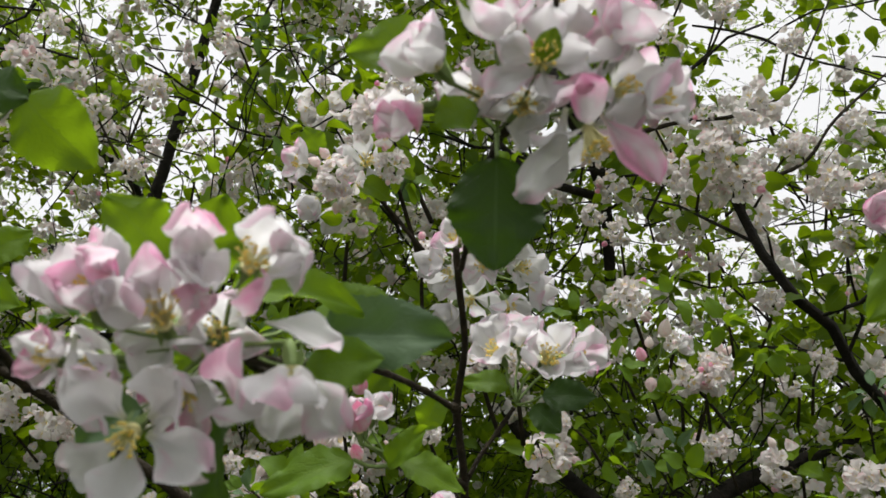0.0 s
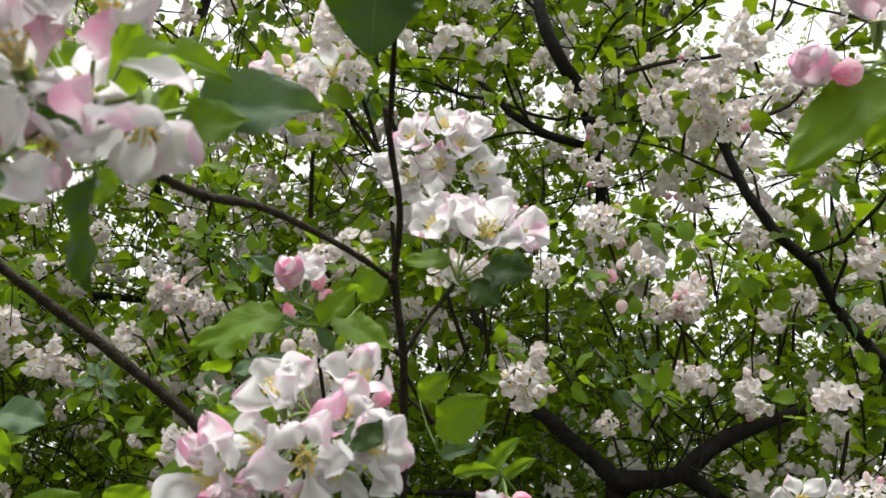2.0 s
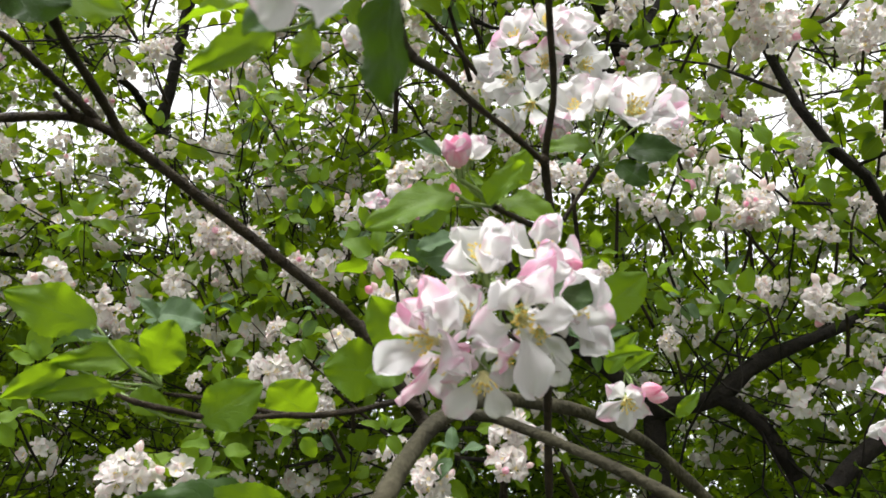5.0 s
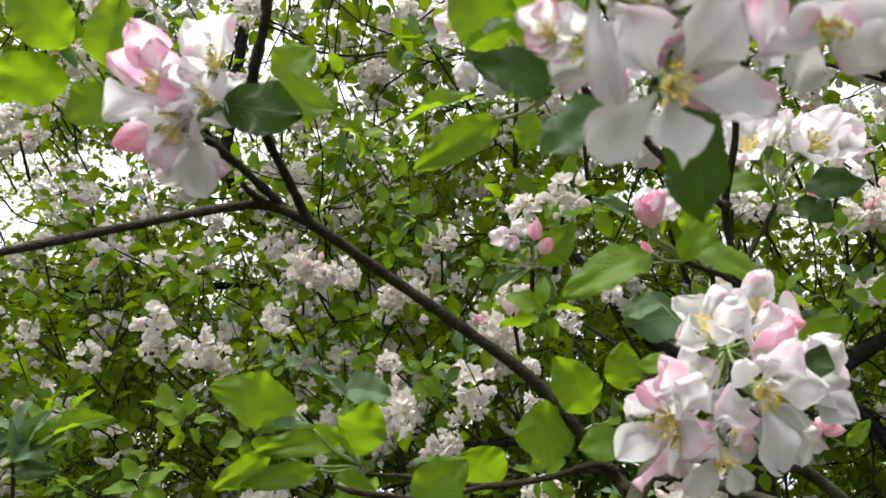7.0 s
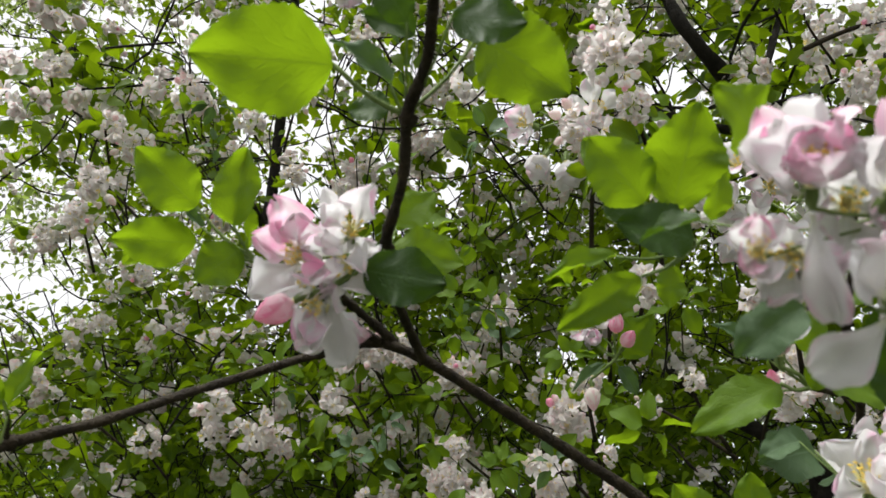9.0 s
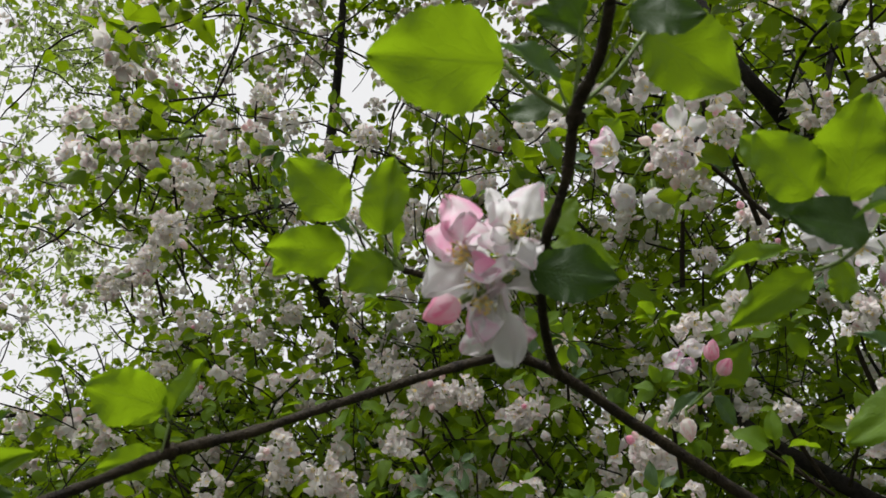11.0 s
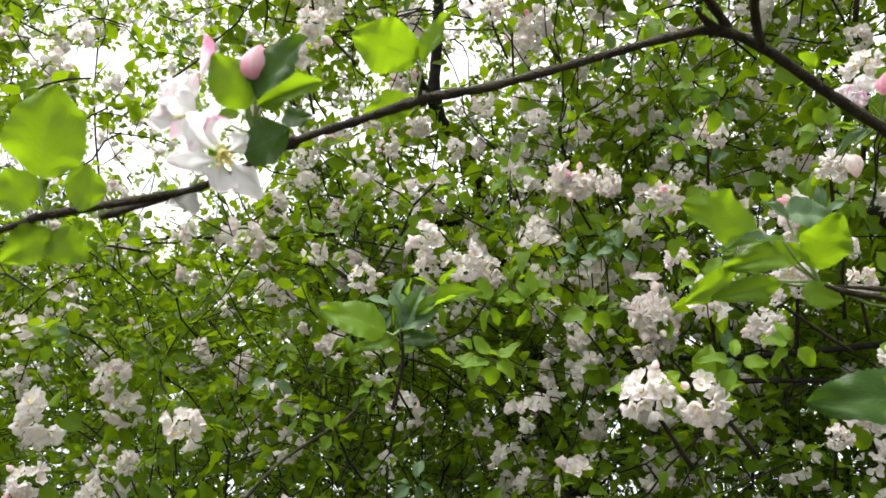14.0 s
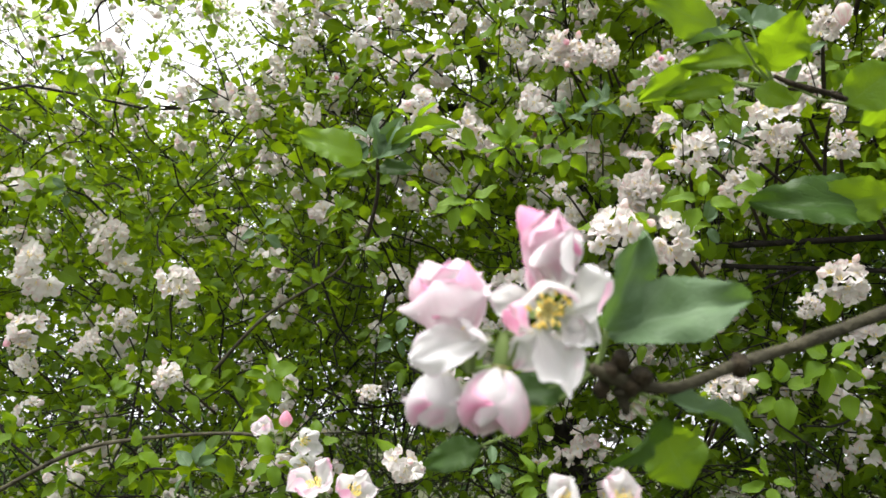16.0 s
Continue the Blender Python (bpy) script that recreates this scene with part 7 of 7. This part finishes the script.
def sprig(at, size, kind):
    """A few leaves on a short twig, each about so long."""
    r = pick
    size *= 0.56
    c = tagged(empty("leaf_sprig", at), SPRIG_LABELS[kind], "leaves", "leaf sprigs on the trees")
    # leaves spread around the direction to the camera
    to_view = (VIEW_SPOT - Vector(at)).normalized()
    side = to_view.orthogonal().normalized()
    up = to_view.cross(side)
    first = r.uniform(0, 6.28)
    for k in range(r.randint(4, 6)):
        a = first + 2.4 * k + r.uniform(-0.4, 0.4)
        d = (side * math.cos(a) + up * math.sin(a) + to_view * r.uniform(-0.4, 0.3)).normalized()
        n = Vector((r.gauss(0, 0.35), r.gauss(-0.2, 0.35), 0.75)) + to_view * r.uniform(0.0, 0.8)
        foot = d * size * r.uniform(0.15, 0.35)
        part("leaf", SPRIG_LEAF["downy" if kind == 3 else "young"][r.randrange(4)], c, sheet_matrix(foot, foot + d * size * r.uniform(0.8, 1.15), n, r.uniform(0.85, 1.1), Vector((0, 0, 0))))
    end = Vector((r.gauss(0, 0.4), 0.7, r.gauss(-0.5, 0.3))).normalized() * size * 2.2
    v, f = tube([Vector((0, 0, 0)), end * 0.5 + Vector((0, 0, size * 0.1)), end], [size * 0.02, size * 0.026, size * 0.03], 5, 3)
    part("twig", mesh_of("twig", v, f, [BARK]), c)


sprig((-0.780, 0.639, 1.409), 0.045, 1)
sprig((-0.664, 0.649, 1.427), 0.045, 2)
sprig((-0.700, 0.658, 1.587), 0.038, 3)
sprig((-0.645, 0.703, 1.525), 0.038, 0)
sprig((-0.676, 0.680, 1.544), 0.035, 1)
sprig((-0.749, 0.549, 1.350), 0.043, 2)
sprig((-0.702, 0.582, 1.331), 0.046, 3)
sprig((-0.855, 0.547, 1.325), 0.036, 0)
sprig((-0.597, 0.584, 1.350), 0.037, 1)
sprig((-0.412, 0.944, 1.660), 0.043, 2)
sprig((-0.246, 0.822, 1.585), 0.034, 3)
sprig((-0.159, 0.666, 1.427), 0.038, 0)
sprig((-0.113, 0.571, 1.448), 0.032, 1)
sprig((-1.097, 0.635, 1.669), 0.047, 2)
sprig((-1.067, 0.654, 1.670), 0.039, 3)
sprig((-0.623, 0.702, 1.611), 0.035, 0)
sprig((-0.604, 0.721, 1.570), 0.035, 1)
sprig((-0.319, 0.578, 1.357), 0.030, 2)
sprig((-0.347, 0.559, 1.365), 0.026, 3)
sprig((-0.151, 0.561, 1.373), 0.028, 0)
sprig((-0.105, 0.579, 1.430), 0.028, 1)
sprig((-0.271, 0.911, 1.672), 0.038, 2)
sprig((-0.577, 0.755, 1.470), 0.035, 3)
sprig((-0.593, 0.644, 1.364), 0.034, 0)
sprig((-0.853, 0.594, 1.401), 0.038, 1)
sprig((-0.087, 0.678, 1.614), 0.030, 2)
sprig((-0.196, 0.725, 1.641), 0.030, 3)
sprig((-0.948, 0.542, 1.361), 0.038, 0)

sprig((-0.689, 0.817, 1.833), 0.032, 1)
sprig((-0.623, 0.844, 1.817), 0.036, 2)
sprig((-0.169, 0.574, 1.743), 0.030, 3)
sprig((-0.187, 0.563, 1.755), 0.026, 0)
sprig((-0.201, 0.542, 1.802), 0.030, 1)
sprig((-0.170, 0.556, 1.791), 0.030, 2)
sprig((-0.340, 0.755, 1.705), 0.031, 3)
sprig((-0.227, 0.661, 1.756), 0.030, 0)
sprig((-0.690, 0.729, 1.768), 0.035, 1)
sprig((-0.292, 0.478, 1.590), 0.028, 2)
sprig((-0.353, 0.406, 1.581), 0.030, 3)
sprig((-0.324, 0.412, 1.589), 0.029, 0)
sprig((-0.383, 0.565, 1.574), 0.034, 1)
sprig((-0.324, 0.480, 1.554), 0.028, 2)
sprig((-0.107, 0.474, 1.613), 0.024, 3)
sprig((-0.076, 0.607, 1.735), 0.030, 0)
sprig((-0.106, 0.591, 1.753), 0.026, 1)
sprig((-0.108, 0.722, 1.695), 0.030, 2)
sprig((0.110, 0.793, 1.697), 0.030, 3)
sprig((0.147, 0.807, 1.691), 0.035, 0)
sprig((-0.256, 0.493, 1.582), 0.025, 1)
sprig((-0.340, 0.418, 1.559), 0.026, 2)
sprig((-0.293, 0.706, 1.882), 0.034, 3)
sprig((-0.372, 0.799, 1.861), 0.032, 0)
sprig((-0.288, 0.764, 1.725), 0.028, 1)
sprig((-0.180, 0.610, 1.634), 0.030, 2)
sprig((-0.330, 0.661, 1.665), 0.030, 3)

sprig((-0.238, 0.615, 1.848), 0.037, 0)
sprig((-0.231, 0.624, 1.830), 0.035, 1)
sprig((-0.246, 0.596, 1.894), 0.035, 2)
sprig((-0.148, 0.523, 1.860), 0.034, 3)
sprig((-0.057, 0.465, 1.782), 0.030, 0)
sprig((-0.028, 0.463, 1.806), 0.028, 1)
sprig((-0.018, 0.823, 2.018), 0.038, 2)
sprig((0.027, 0.699, 1.796), 0.030, 3)
sprig((0.136, 0.621, 1.782), 0.030, 0)
sprig((0.173, 0.636, 1.767), 0.032, 1)
sprig((0.225, 0.751, 1.786), 0.032, 2)
sprig((0.279, 0.678, 1.725), 0.032, 3)
sprig((0.144, 0.669, 1.662), 0.034, 0)
sprig((0.295, 0.689, 1.705), 0.030, 1)
sprig((-0.184, 0.505, 1.596), 0.027, 2)
sprig((-0.264, 0.578, 1.643), 0.026, 3)
sprig((-0.475, 0.697, 1.772), 0.034, 0)
sprig((-0.192, 0.654, 1.776), 0.032, 1)
sprig((-0.383, 0.683, 1.867), 0.034, 2)
sprig((-0.432, 0.718, 1.743), 0.034, 3)
sprig((-0.222, 0.585, 1.649), 0.026, 0)
sprig((0.082, 0.650, 1.671), 0.034, 1)
sprig((0.252, 0.699, 1.651), 0.026, 2)
sprig((0.042, 0.505, 1.596), 0.026, 3)
sprig((-0.166, 0.477, 1.538), 0.030, 0)
sprig((-0.141, 0.532, 1.552), 0.028, 1)
sprig((-0.021, 0.497, 1.578), 0.022, 2)
sprig((-0.024, 0.458, 1.533), 0.023, 3)
sprig((-0.072, 0.496, 1.548), 0.022, 0)

sprig((-0.479, 0.827, 1.694), 0.038, 1)
sprig((-0.551, 0.808, 2.155), 0.039, 2)
sprig((-0.603, 0.800, 2.115), 0.039, 3)
sprig((-0.294, 0.710, 1.883), 0.040, 0)
sprig((-0.269, 0.724, 1.881), 0.040, 1)
sprig((-0.864, 0.716, 2.253), 0.043, 2)
sprig((-1.047, 0.778, 2.175), 0.046, 3)
sprig((-1.219, 0.834, 2.378), 0.048, 0)
sprig((-0.747, 0.866, 1.825), 0.039, 1)
sprig((-0.399, 0.758, 1.672), 0.028, 2)
sprig((-0.260, 0.769, 1.801), 0.034, 3)
sprig((-0.104, 0.537, 1.688), 0.028, 0)
sprig((-0.049, 0.551, 1.721), 0.032, 1)
sprig((-0.086, 0.547, 1.687), 0.021, 2)
sprig((-0.363, 0.880, 2.217), 0.039, 3)
sprig((-0.821, 0.676, 1.877), 0.036, 0)
sprig((-0.821, 0.849, 1.778), 0.039, 1)
sprig((-0.999, 0.608, 1.821), 0.039, 2)
sprig((-0.251, 0.892, 1.812), 0.032, 3)
sprig((-0.366, 0.557, 1.611), 0.034, 0)
sprig((-0.367, 0.442, 1.594), 0.025, 1)

sprig((-0.334, 0.543, 1.714), 0.034, 2)
sprig((-0.452, 0.599, 2.019), 0.034, 3)
sprig((-0.480, 0.595, 2.012), 0.034, 0)
sprig((-0.486, 0.744, 2.177), 0.036, 1)
sprig((-0.351, 0.686, 2.132), 0.032, 2)
sprig((-0.185, 0.643, 2.071), 0.034, 3)
sprig((0.138, 0.628, 1.788), 0.034, 0)
sprig((0.170, 0.643, 1.772), 0.034, 1)
sprig((0.207, 0.661, 1.753), 0.030, 2)
sprig((0.257, 0.558, 1.758), 0.028, 3)
sprig((-0.025, 0.463, 1.689), 0.026, 0)
sprig((0.096, 0.540, 1.710), 0.025, 1)
sprig((0.045, 0.549, 1.662), 0.025, 2)
sprig((0.137, 0.677, 1.679), 0.034, 3)
sprig((0.349, 0.892, 2.067), 0.032, 0)
sprig((0.301, 1.008, 2.279), 0.031, 1)
sprig((-0.042, 0.381, 1.611), 0.027, 2)
sprig((-0.289, 0.697, 2.141), 0.035, 3)
sprig((0.073, 0.523, 1.735), 0.025, 0)
sprig((0.131, 0.658, 1.717), 0.026, 1)
